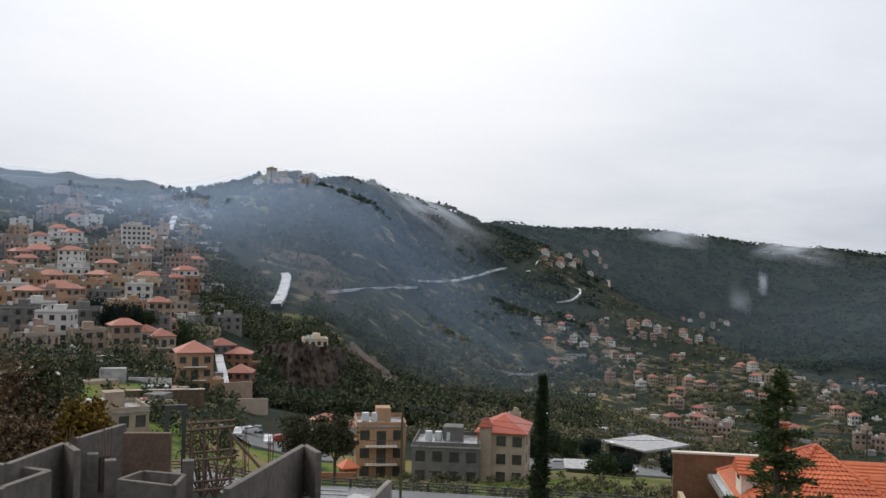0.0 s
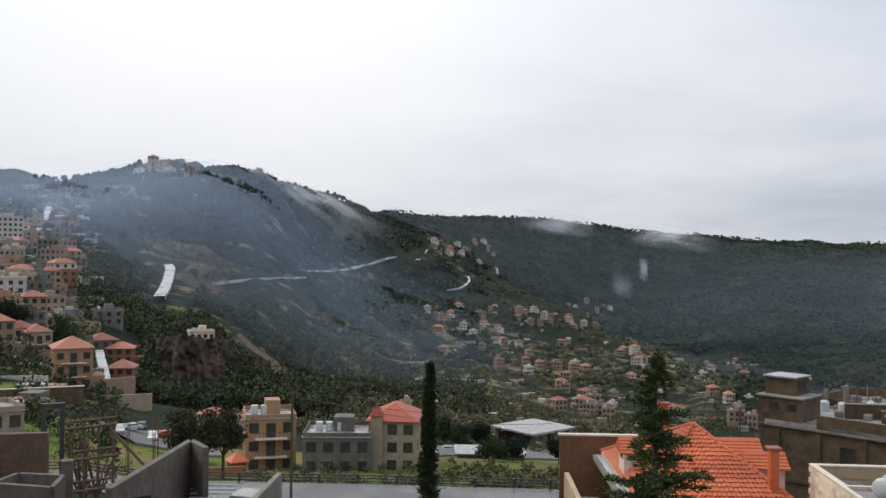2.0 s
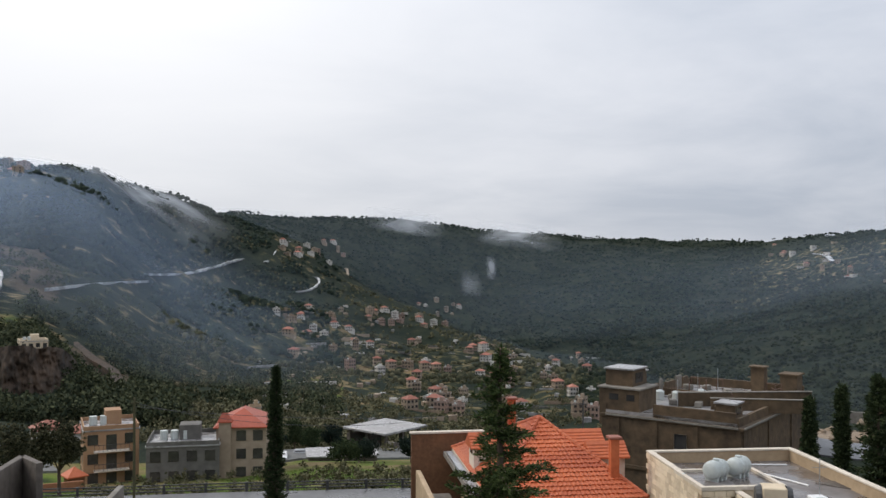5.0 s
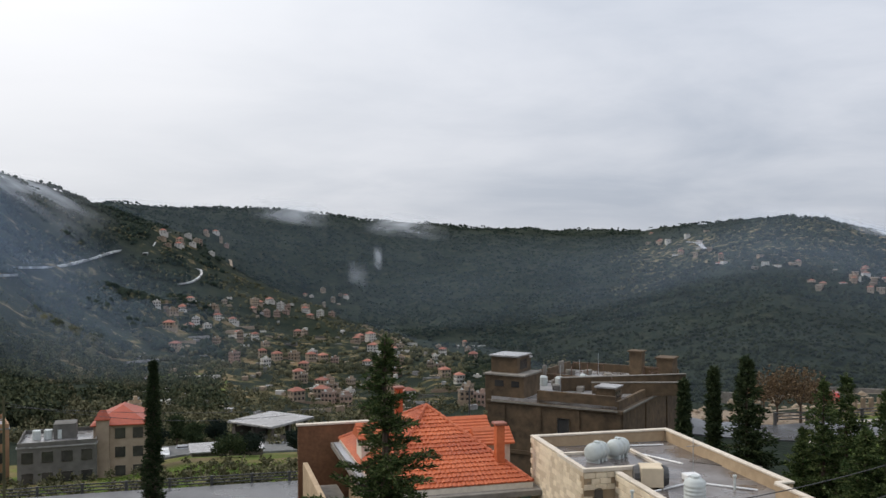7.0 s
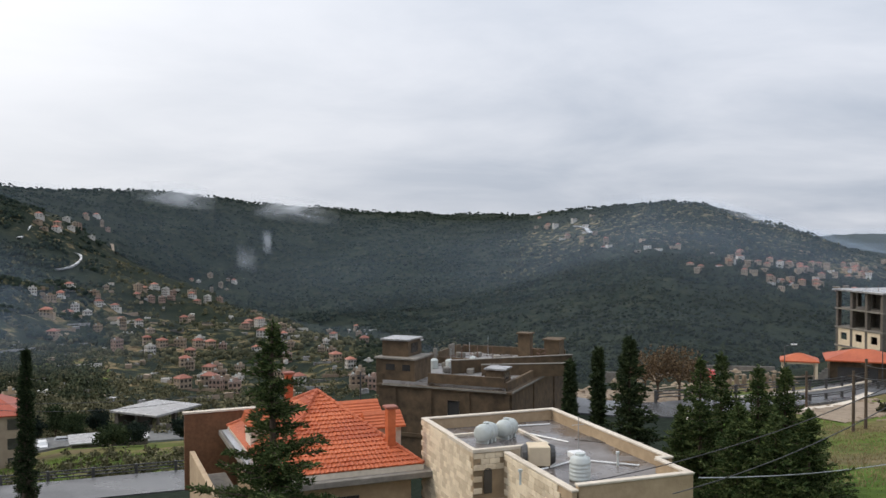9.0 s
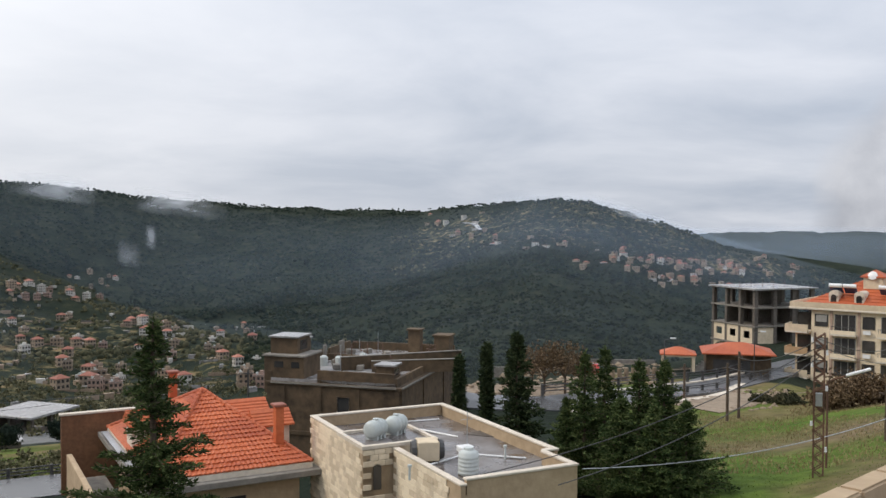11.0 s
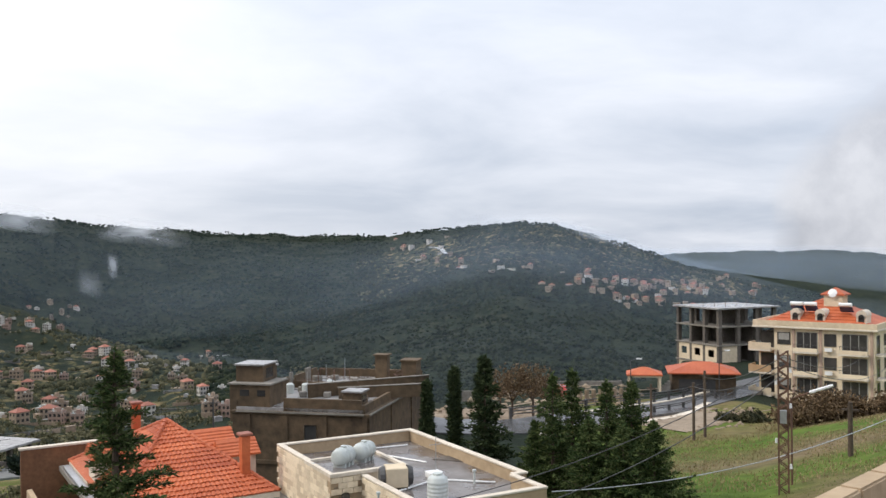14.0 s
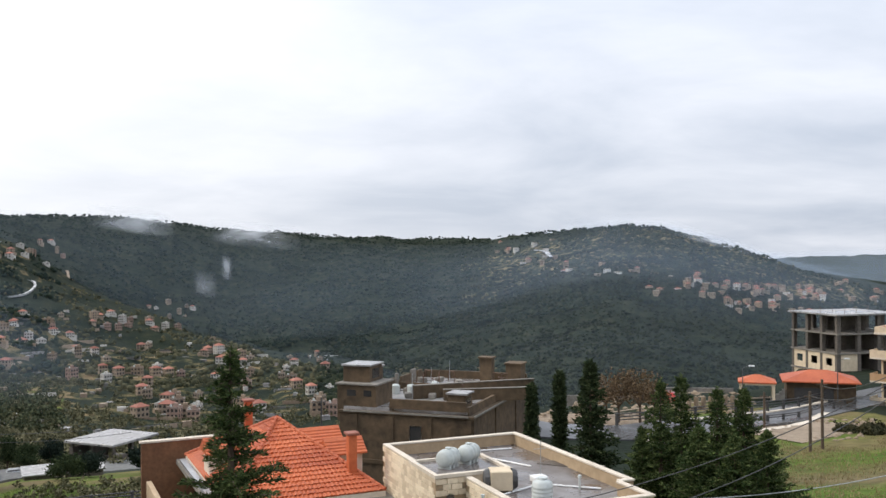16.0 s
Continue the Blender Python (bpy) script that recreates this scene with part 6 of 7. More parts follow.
def slab_hall():
    ob = thing("unfinished_hall", pose(*polar(14.9, 196, -37.0), 0, 0, 32), "open concrete hall under a wide pale roof slab", "building")
    bm = boxes((-6.6, 6.6, -6.2, 6.2, -0.45, 0))
    bevel(bm, 0.05)
    part("roof_slab", bm, M["wetroof"], ob)
    for x in (-5.6, -0.6, 4.6):
        for y in (-5.2, 0, 5.2):
            part("column", boxes((x, x + 0.6, y - 0.3, y + 0.3, -9, -0.452)), M["darkconcrete"], ob)
    part("back_wall", boxes((-5.5, 5.5, 5.6, 5.9, -9, -1.5)), M["darkconcrete"], ob)
    part("floor", boxes((-6.6, 6.6, -6.2, 6.2, -9, -5.0)), M["concrete"], ob)
    for x in (-5.0, 0.6):
        part("half_wall", boxes((x, x + 3.6, -5.1, -4.9, -5.0, -2.6)), M["darkconcrete"], ob)
    ob2 = thing("shed", pose(*polar(12.2, 166, ground_z(12.2, 166) - 0.5), 0, 0, -8), "long low grey shed with flat wet roof", "shed")
    part("wall", boxes((-6, 6, -3.5, 3.5, -2, 2.0)), M["darkconcrete"], ob2)
    bm = boxes((-6.4, 6.4, -3.9, 3.9, 2.002, 2.25))
    bevel(bm, 0.04)
    part("roof", bm, M["wetroof"], ob2)
    for x in (-4, -1, 2.6):
        put_window(ob2, x, -3.5, 0.4, 1.2, 1.0)


slab_hall()

# walled terraces, court and car park below the road
ribbon("pavement", ((-10.6, 176), (-8.6, 178), (-6.6, 180), (-5.0, 181)), 24, M["yard"], "damp concrete car park", 0.4, 1.5, 6, category="pavement")
ribbon("pavement", ((7, 172), (11, 178), (18, 186), (24, 190)), 9, M["yard"], "damp concrete yard beside the hall", 0.4, 1.2, 6, category="pavement")
w = thing("retaining_wall", stand(-15.0, 205), "long brown stone retaining wall of a garden", "wall")
part("wall", boxes((-11, 10, -0.3, 0.3, -3, 2.3)), M["block"], w)
part("coping", boxes((-11.1, 10.1, -0.38, 0.38, 2.302, 2.45)), M["coping"], w)
w = thing("garden_wall", stand(-5.0, 137), "low red-painted garden wall", "wall")
part("wall", boxes((-6, 5, -0.15, 0.15, -1, 1.1)), M["brick"], w)
k = thing("kiosk", stand(-3.4, 141, 20), "small open kiosk with orange tent roof", "kiosk")
part("roof", hip_roof(2.6, 2.6, 1.2, 0.2), M["tile"], k, at=pose(0, 0, 2.0))
part("body", boxes((-1.1, 1.1, -1.1, 1.1, -0.5, 1.84)), M["timber"], k)
for az, r, t in ((-4.8, 232, 10), (-2.9, 228, -12)):
    house(stand(az, r, t), 7, 6, 1, "white", "hip", "low white house with red roof beside the trees", "roadside houses", 2)
tower = house(stand(6.9, 330, 4), 4.2, 4.2, 2, "sand", "flat", "small square stone tower house", "roadside houses", 1, 3.2, False, 0)


CAR_COLOURS = {"white": (0.75, 0.75, 0.74), "silver": (0.45, 0.46, 0.47), "dark": (0.03, 0.032, 0.04), "red": (0.35, 0.03, 0.02)}
CAR_PAINT = {k: material("car_paint_" + k, tuple(0.85 * c for c in v), v, 0.25, 2.0, 0.5, 0.0) for k, v in CAR_COLOURS.items()}


def car(m, colour):
    ob = thing("car", m, "parked %s car on the wet pavement" % colour, "car", "parked cars")
    bm = bmesh.new()
    prof = ((-2.1, 0.35), (-2.15, 0.75), (-1.3, 0.9), (-0.75, 1.4), (0.9, 1.42), (1.6, 0.95), (2.1, 0.85), (2.12, 0.35))
    sides = [[bm.verts.new((x, s * (0.84 if z < 1 else 0.68), z)) for x, z in prof] for s in (-1, 1)]
    n = len(prof)
    for i in range(n):
        bm.faces.new((sides[0][i], sides[0][(i + 1) % n], sides[1][(i + 1) % n], sides[1][i]))
    bm.faces.new(sides[0])
    bm.faces.new(sides[1][::-1])
    part("body", bm, CAR_PAINT[colour], ob)
    for s in (-1, 1):
        part("side_window", boxes((-0.85, 1.2, s * 0.765 - 0.015, s * 0.765 + 0.015, 0.98, 1.3)), M["glass"], ob)
        for x in (-1.3, 1.3):
            bm = bmesh.new()
            tube(bm, (x, s * 0.7, 0.31), (x, s * 0.88, 0.31), 0.31, 0.31, 12)
            part("wheel", bm, M["darkmetal"], ob)
    return ob


car_rng = random.Random(11)
firsts = {}
spots = [(-10.2 + 0.62 * i, 176 + 7 * (i % 3)) for i in range(8)] + [(-16.6, 186), (-15.7, 190), (-13.6, 246), (-14.6, 262), (-19.5, 246), (-20.6, 250), (48.6, 118), (8.6, 173), (9.6, 178)]
for i, (az, r) in enumerate(spots):
    c = ("white", "silver", "dark", "white", "red")[i % 5]
    m = stand(az, r, car_rng.choice((0, 90, 20)), 0.45 if r < 200 and az < 30 else 0.1)
    if c in firsts:
        copy_thing(firsts[c], m)
    else:
        firsts[c] = car(m, c)


# ---- poles and wires ----
def pole(az, r, top, radius, mat, label, group="utility poles"):
    p = polar(az, r)
    z = float(land(p.x, p.y))
    ob = thing("utility_pole", pose(p.x, p.y, z, 0, 0, -az), label, "utility pole", group)
    bm = bmesh.new()
    tube(bm, (0, 0, -0.6), (0, 0, top - z), radius, radius * 0.8, 10)
    part("shaft", bm, M[mat], ob)
    part("cross_arm", boxes((-0.45, 0.45, -0.05, 0.05, top - z - 0.5, top - z - 0.4)), M[mat], ob)
    return ob


pole(56.6, 84, -12.2, 0.14, "bark", "dark wooden utility pole in the meadow")
pole(57.25, 86, -11.4, 0.14, "bark", "dark wooden utility pole in the meadow")
pole(54.1, 100, -14.8, 0.14, "bark", "short dark wooden pole beside the road")
pole(65.25, 58, -9.2, 0.16, "bark", "thick dark wooden stub pole in the meadow")
pole(27.2, 96, -15.2, 0.1, "darkmetal", "thin dark pole behind the tiled roof")
pole(-0.1, 86, -13.0, 0.13, "scrub", "ivy-grown utility pole beside the road")


def lattice_pole():
    p = polar(61.65, 47)
    z = float(land(p.x, p.y))
    top = -5.15
    H = top - z
    ob = thing("lattice_pole", pose(p.x, p.y, z, 0, 0, -61.65), "rusty steel lattice power pole with insulators", "utility pole")
    w = 0.22
    for sx in (-1, 1):
        for sy in (-1, 1):
            part("leg", boxes((sx * w - 0.04, sx * w + 0.04, sy * w - 0.04, sy * w + 0.04, -0.5, H)), M["rust"], ob)
    n = 22
    for i in range(n):
        z0, z1 = H * i / n, H * (i + 1) / n
        s = 1 if i % 2 else -1
        for a, b in (((-s * w, -w, z0), (s * w, -w, z1)), ((-s * w, w, z0), (s * w, w, z1)), ((-w, -s * w, z0), (-w, s * w, z1)), ((w, -s * w, z0), (w, s * w, z1))):
            bm = bmesh.new()
            tube(bm, a, b, 0.028, 0.028, 4)
            part("brace", bm, M["rust"], ob)
    for i, zz in enumerate((0.4, 1.0, 1.6, 2.7, 4.4, 5.6)):
        bm = bmesh.new()
        s = 1 if i % 2 else -1
        tube(bm, (s * 0.32, -0.2, H - zz), (s * 0.32, -0.2, H - zz + 0.22), 0.07, 0.05, 8)
        part("insulator", bm, M["whitepaint"], ob, "white porcelain insulator")
    bm = boxes((-0.15, 0.15, -0.5, -0.25, H - 3.4, H - 2.8))
    part("meter_box", bm, M["zinc"], ob)
    return ob


lattice_pole()
lm = polar(62.1, 50)
lamp = thing("street_lamp", pose(lm.x, lm.y, ground_z(62.1, 50), 0, 0, -62), "pale street lamp head on a slanting arm", "street lamp")
bm = bmesh.new()
tube(bm, (0, 0, -0.3), (0, 0, 4.4), 0.06, 0.05, 8)
tube(bm, (0, 0, 4.4), (1.1, 0, 4.85), 0.04, 0.04, 6)
part("arm", bm, M["rust"], lamp)
bm = boxes((0.9, 2.1, -0.12, 0.12, -0.07, 0.07))
bevel(bm, 0.04)
part("lamp_head", bm, M["whitepaint"], lamp, at=pose(0, 0, 4.45, 0, -20, 0))
for az, r, top in ((52.9, 118, -14.6), (58.1, 124, -14.0)):
    p = polar(az, r)
    z = float(land(p.x, p.y))
    sl = thing("street_lamp", pose(p.x, p.y, z, 0, 0, -az), "slim street lamp beside the road", "street lamp", "road lamps")
    bm = bmesh.new()
    tube(bm, (0, 0, -0.4), (0, 0, top - z), 0.08, 0.05, 8)
    tube(bm, (0, 0, top - z), (0.9, 0, top - z + 0.25), 0.045, 0.04, 6)
    part("post", bm, M["darkmetal"], sl)
    part("lamp_head", boxes((0.7, 1.4, -0.14, 0.14, top - z + 0.2, top - z + 0.34)), M["whitepaint"], sl)


def wire(a, b, sag, label="thin dark overhead wire", radius=0.022, mat="darkmetal"):
    cu = bpy.data.curves.new("overhead_wire", "CURVE")
    cu.dimensions, cu.bevel_depth, cu.bevel_resolution = "3D", radius, 1
    sp = cu.splines.new("POLY")
    sp.points.add(24)
    for i in range(25):
        t = i / 24
        p = a.lerp(b, t)
        sp.points[i].co = (p.x, p.y, p.z - 4 * sag * t * (1 - t), 1)
    cu.materials.append(M[mat])
    tagged(new("overhead_wire", cu), label, "wire", "overhead wires")


def sight(az, el, r):
    return polar(az, r, r * math.tan(radians(el)))


wire(sight(48.0, -14.9, 39), sight(69.6, -8.4, 60), 1.1, "pale sagging overhead cable", 0.025, "zinc")
wire(sight(61.65, -7.0, 47), sight(40.8, -15.6, 39), 0.7)
wire(sight(61.65, -7.6, 47), sight(46.5, -15.9, 37), 0.6)
wire(sight(61.65, -6.6, 47), sight(66.3, -6.0, 140), 1.4)
wire(sight(61.65, -7.0, 47), sight(67.5, -6.6, 140), 1.6)
wire(sight(57.25, -7.9, 86), sight(61.65, -6.6, 47), 0.6)
wire(sight(56.6, -8.5, 84), sight(61.65, -7.4, 47), 0.6)
wire(sight(-0.1, -8.9, 86), sight(16.0, -10.5, 92), 1.0)
wire(sight(-0.1, -9.1, 86), sight(27.2, -9.2, 96), 1.3)


# ---- roof terrace wall and dish close by ----
def terrace():
    ob = thing("roof_terrace", pose(0, 0, 0), "roof terrace with a worn concrete parapet", "terrace")
    zt, zf = -3.0, -3.62
    a, c = polar(60.2, 10.6), polar(68.5, 15.4)
    d = c - a
    ang = math.degrees(math.atan2(d.y, d.x))
    L = d.length
    n = 5
    for i in range(n):
        bm = boxes((L * i / n + 0.012, L * (i + 1) / n - 0.012, -0.3, 0.0, -9, zt))
        bevel(bm, 0.03, 2)
        part("parapet_block", bm, M["sand"], ob, at=pose(a.x, a.y, 0, 0, 0, ang))
    bm = boxes((L + 0.0, L + 0.3, -6.0, 0.0, -9, zt - 0.02))
    bevel(bm, 0.03, 2)
    part("parapet_block", bm, M["sand"], ob, at=pose(a.x, a.y, 0, 0, 0, ang))
    part("floor", boxes((0.0, L - 0.01, -6.0, -0.31, -9, zf)), M["block"], ob, "dark wet terrace floor", at=pose(a.x, a.y, 0, 0, 0, ang))
    return ob


terrace()


def dish():
    c = polar(72.05, 6.0, -1.05)
    ob = thing("satellite_dish", pose(c.x, c.y, c.z, 0, 0, -72.05), "white satellite dish on a steel pipe", "satellite dish")
    bm = bmesh.new()
    rings = []
    for k in range(9):
        s = k / 8
        rad, dep = 0.52 * s, 0.11 * s * s
        rings.append([bm.verts.new((rad * math.cos(2 * math.pi * i / 48), dep, rad * 1.05 * math.sin(2 * math.pi * i / 48))) for i in range(48)] if k else [bm.verts.new((0, 0, 0))])
    for i in range(48):
        bm.faces.new((rings[0][0], rings[1][i], rings[1][(i + 1) % 48]))
        for k in range(1, 8):
            bm.faces.new((rings[k][i], rings[k][(i + 1) % 48], rings[k + 1][(i + 1) % 48], rings[k + 1][i]))
    ext = bmesh.ops.extrude_face_region(bm, geom=bm.faces[:])
    bmesh.ops.translate(bm, vec=(0, -0.012, 0), verts=[v for v in ext["geom"] if isinstance(v, bmesh.types.BMVert)])
    part("reflector", bm, M["whitepaint"], ob, smooth=True, at=pose(0, 0, 0, 0, 0, -35))
    bm = bmesh.new()
    tube(bm, (0.12, -0.25, 0), (0.12, -0.25, -7.2), 0.035, 0.035, 8)
    tube(bm, (0.12, -0.25, -0.05), (0.0, -0.02, 0.0), 0.03, 0.03, 8)
    part("mast", bm, M["zinc"], ob)


dish()


# ---- trees ----
def mesh_from(name, co, fa, mat):
    me = bpy.data.meshes.new(name)
    me.from_pydata(co, [], fa)
    me.update()
    me.materials.append(mat)
    return me


def needles(spots, axes, length, width, count, rg):
    """Small pointed blades round twig points: four-sided slivers, each with two faces at an angle."""
    co, fa = [], []
    for p, ax in zip(spots, axes):
        for _ in range(count):
            d = (ax + Vector((rg.uniform(-1, 1), rg.uniform(-1, 1), rg.uniform(-0.6, 0.8))) * 0.9).normalized()
            side = d.cross(Vector((rg.uniform(-1, 1), rg.uniform(-1, 1), rg.uniform(-1, 1)))).normalized()
            up = d.cross(side)
            ln, w = length * rg.uniform(0.6, 1.3), width * rg.uniform(0.6, 1.3)
            o = p + Vector((rg.uniform(-1, 1), rg.uniform(-1, 1), rg.uniform(-1, 1))) * length * 0.3
            i = len(co)
            co += [o, o + d * ln * 0.5 + side * w, o + d * ln, o + d * ln * 0.5 - side * w, o + d * ln * 0.45 + up * w * 0.8]
            fa += [(i, i + 1, i + 4), (i + 1, i + 2, i + 4), (i + 2, i + 3, i + 4), (i + 3, i, i + 4)]
    return co, fa


def conifer(m, height, spread, label, mat, seed, whorls=40, per=7, blade=0.16, fill=7, droop=0.25, shape=1.0, bare=0.06, group="", gap=0.0, name="conifer", depth=None):
    """Trunk, limbs and a crown of short needle sprays that narrows to the leader."""
    rg = random.Random(seed)
    ob = thing(name, m, label, "tree", group)
    bm = bmesh.new()
    tube(bm, (0, 0, -0.5), (0, 0, height * 0.6), height * 0.018 + 0.02, height * 0.009 + 0.01, 8)
    tube(bm, (0, 0, height * 0.6), (0, 0, height), height * 0.009 + 0.01, 0.006, 8)
    part("trunk", bm, M["bark"], ob)
    spots, axes = [], []
    bm = bmesh.new()
    for k in range(whorls):
        u = bare + (1 - bare) * (k / whorls) ** 0.9
        z = height * u if depth is None else height - depth * (1 - u)
        reach = spread * (1 - u) ** shape + spread * 0.03
        for j in range(per):
            if rg.random() < gap:
                continue
            a = rg.uniform(0, 2 * math.pi)
            ln = reach * rg.uniform(0.35, 1.2)
            out = Vector((math.cos(a), math.sin(a), 0))
            tip_rise = rg.uniform(-droop, 0.35)
            if name == "pine":
                bm = bmesh.new()
            tube(bm, (0, 0, z), out * ln + Vector((0, 0, z + ln * tip_rise)), 0.006 + ln * 0.012, 0.004, 4)
            if name == "pine":
                part("limb", bm, M["bark"], ob)
            n = max(2, int(ln / (blade * 0.8)))
            for i in range(n):
                t = (i + 0.6) / n
                p = out * ln * t + Vector((0, 0, z + ln * tip_rise * t))
                w = ln * 0.22 * (1.1 - t)
                for sgn in (-1, 0, 1):
                    spots.append(p + Vector((-out.y, out.x, 0)) * sgn * w)
                    axes.append((out + Vector((-out.y, out.x, 0)) * sgn * 0.7 + Vector((0, 0, 0.15))).normalized())
    for i in range(6):
        spots.append(Vector((0, 0, height - (height if depth is None else depth) * 0.008 * i)))
        axes.append(Vector((0, 0, 1)))
    if name != "pine":
        part("branchwork", bm, M["bark"], ob)
    co, fa = needles(spots, axes, blade, blade * (0.13 if depth else 0.2), fill, rg)
    part("crown", mesh_from("crown", [tuple(c) for c in co], fa, mat), None, ob)
    return ob


def broadleaf(m, height, spread, label, mat, seed, leaves=1500, leaf=0.3, group="", name="tree", flat=1.0):
    """Forked trunk with limbs and clumps of small leaves with gaps between them."""
    rg = random.Random(seed)
    ob = thing(name, m, label, "tree" if name == "tree" else "bush", group)
    bm = bmesh.new()
    fork = height * 0.35
    tube(bm, (0, 0, -0.5), (0.05, 0, fork), height * 0.03, height * 0.02, 8)
    tips = []
    for i in range(9):
        a, e = rg.uniform(0, 6.28), rg.uniform(0.25, 1.0)
        tip = Vector((math.cos(a) * spread * (1.05 - e * 0.6), math.sin(a) * spread * (1.05 - e * 0.6), fork + (height - fork) * e * flat))
        mid = Vector((0.05, 0, fork)).lerp(tip, 0.5) + Vector((rg.uniform(-0.2, 0.2), rg.uniform(-0.2, 0.2), 0.2))
        tube(bm, (0.05, 0, fork * 0.95), mid, height * 0.012, height * 0.008, 5)
        tube(bm, mid, tip, height * 0.008, height * 0.003, 5)
        tips += [mid, tip, mid.lerp(tip, 0.6)]
    part("trunk", bm, M["bark"], ob)
    spots, axes = [], []
    for _ in range(leaves):
        c = tips[rg.randrange(len(tips))]
        r = spread * 0.42
        spots.append(c + Vector((rg.gauss(0, 0.5), rg.gauss(0, 0.5), rg.gauss(0, 0.42))) * r)
        axes.append(Vector((rg.uniform(-1, 1), rg.uniform(-1, 1), rg.uniform(-0.3, 1))).normalized())
    co, fa = needles(spots, axes, leaf, leaf * 0.42, 2, rg)
    part("crown", mesh_from("crown", [tuple(c) for c in co], fa, mat), None, ob)
    return ob


# the two tree tops just below the balcony
p = polar(22.0, 7.0)
g0 = ground_z(22.0, 7.0)
conifer(pose(p.x, p.y, g0), -0.72 - g0, 1.0, "young dark green pine with a thin leader and drooping limbs", M["cedar"], 3, 60, 6, 0.05, 6, 0.18, 1.15, 0.02, "balcony trees", 0.42, "pine", 2.3)
p = polar(7.6, 6.0)
g0 = ground_z(7.6, 6.0)
conifer(pose(p.x, p.y, g0, 0, 0.35, 0), -0.72 - g0, 0.15, "slender dark Italian cypress with a tapering tip", M["conifer"], 4, 170, 6, 0.026, 6, -0.5, 0.8, 0.02, "balcony trees", 0.0, "cypress", 2.6)

# trees between the stone house and the road
for az, r, h, s, sd in ((42.0, 60, 7.9, 0.5, 11), (43.9, 58, 8.5, 2.1, 12), (40.3, 66, 7.0, 0.55, 13)):
    conifer(stand(az, r, sd * 40), h - (0 if az > 41 else 0.4), s, "dark cypress standing above the road" if s < 1 else "dark full conifer standing above the road", M["conifer"], sd, 44, 8, 0.34, 3, 0.2 if s > 1 else -0.3, 0.85 if s > 1 else 0.55, 0.05, "roadside conifers", 0.38 if s > 1 else 0.22)
first = None
for i, (az, r, h, s) in enumerate(((48.1, 47, 7.3, 2.5), (49.3, 49, 7.4, 2.5), (51.4, 46, 6.6, 2.6), (52.9, 47.0, 6.4, 2.5), (50.3, 43.5, 5.2, 2.3), (54.2, 44, 4.4, 2.3), (47.0, 47.5, 5.0, 1.9), (52.4, 43, 4.6, 2.3))):
    conifer(stand(az, r, i * 50), h, s, "bushy fresh green fir in a row beside the meadow", M["cedar"], 30 + i, 30, 9, 0.21, 3, 0.02, 1.0, 0.03, "row of firs", 0.28, "fir")
# rusty and bare growth
for i, (az, r, h, s) in enumerate(((45.6, 98, 5.0, 2.2), (46.9, 96, 5.6, 2.4), (47.8, 101, 4.2, 2.0), (44.9, 104, 4.0, 2.0))):
    broadleaf(stand(az, r, i * 70), h, s, "half-bare tree with rusty winter leaves", M["rusty"], 50 + i, 420, 0.26, "rusty trees")
for i, (az, r, h, s) in enumerate(((62.4, 88, 2.6, 2.0), (63.4, 90, 3.2, 2.4), (64.4, 92, 3.4, 2.4), (65.6, 92, 2.4, 1.8), (66.9, 96, 2.2, 1.8), (60.2, 98, 1.4, 1.5), (58.6, 100, 1.1, 1.4))):
    broadleaf(stand(az, r, i * 70, -0.8), h, s, "tangled brown-green bush on the meadow bank", M["rusty"] if i < 5 else M["scrub"], 60 + i, 1300, 0.3, "meadow bushes", "bush", 0.9)
for i, (az, r, h, s, mt) in enumerate(((-23.4, 78, 11.6, 3.0, "rusty"), (-21.2, 80, 12.2, 2.8, "scrubnear"), (-18.9, 76, 9.0, 2.3, "yellow"), (-22.3, 70, 8.0, 2.4, "rusty"), (-20.2, 84, 10.5, 2.4, "scrubnear"))):
    broadleaf(stand(az, r, i * 60), h, s, {"rusty": "tall tree with russet autumn leaves", "scrubnear": "tall green tree beside the road", "yellow": "tree with yellow autumn leaves"}[mt], M[mt], 80 + i, 2600, 0.36, "autumn trees")
for i, (az, r, h) in enumerate(((-12.2, 63, 7.6), (-11.4, 66, 7.0), (-6.6, 120, 9.0), (-4.2, 128, 9.6), (-5.4, 124, 8.6))):
    broadleaf(stand(az, r, i * 60), h, 2.4, "bare winter tree with reddish twigs" if i < 2 else "dark leafy tree at the car park", M["rusty"] if i < 2 else M["scrub"], 95 + i, 160 if i < 2 else 2000, 0.2 if i < 2 else 0.36, "winter trees")
for i, (az, r, h, s) in enumerate(((-16.6, 300, 13, 5), (-15.9, 305, 12, 4.5), (-17.6, 310, 11, 4.5), (-13.3, 300, 12, 4.6), (-18.6, 330, 11, 4.4), (-8.6, 330, 12, 5), (8.4, 185, 6, 2.4), (9.3, 190, 7, 2.6), (11.6, 186, 6.5, 2.2), (10.4, 182, 5.5, 2.2), (16.5, 150, 3.5, 2.2), (12.4, 152, 3.0, 2.4), (13.6, 154, 3.0, 2.6))):
    broadleaf(stand(az, r, i * 60), h, s, "dark evergreen tree among the houses", M["conifer"] if i % 2 else M["woods"], 120 + i, 1500, 0.55 if r > 250 else 0.36, "town trees")


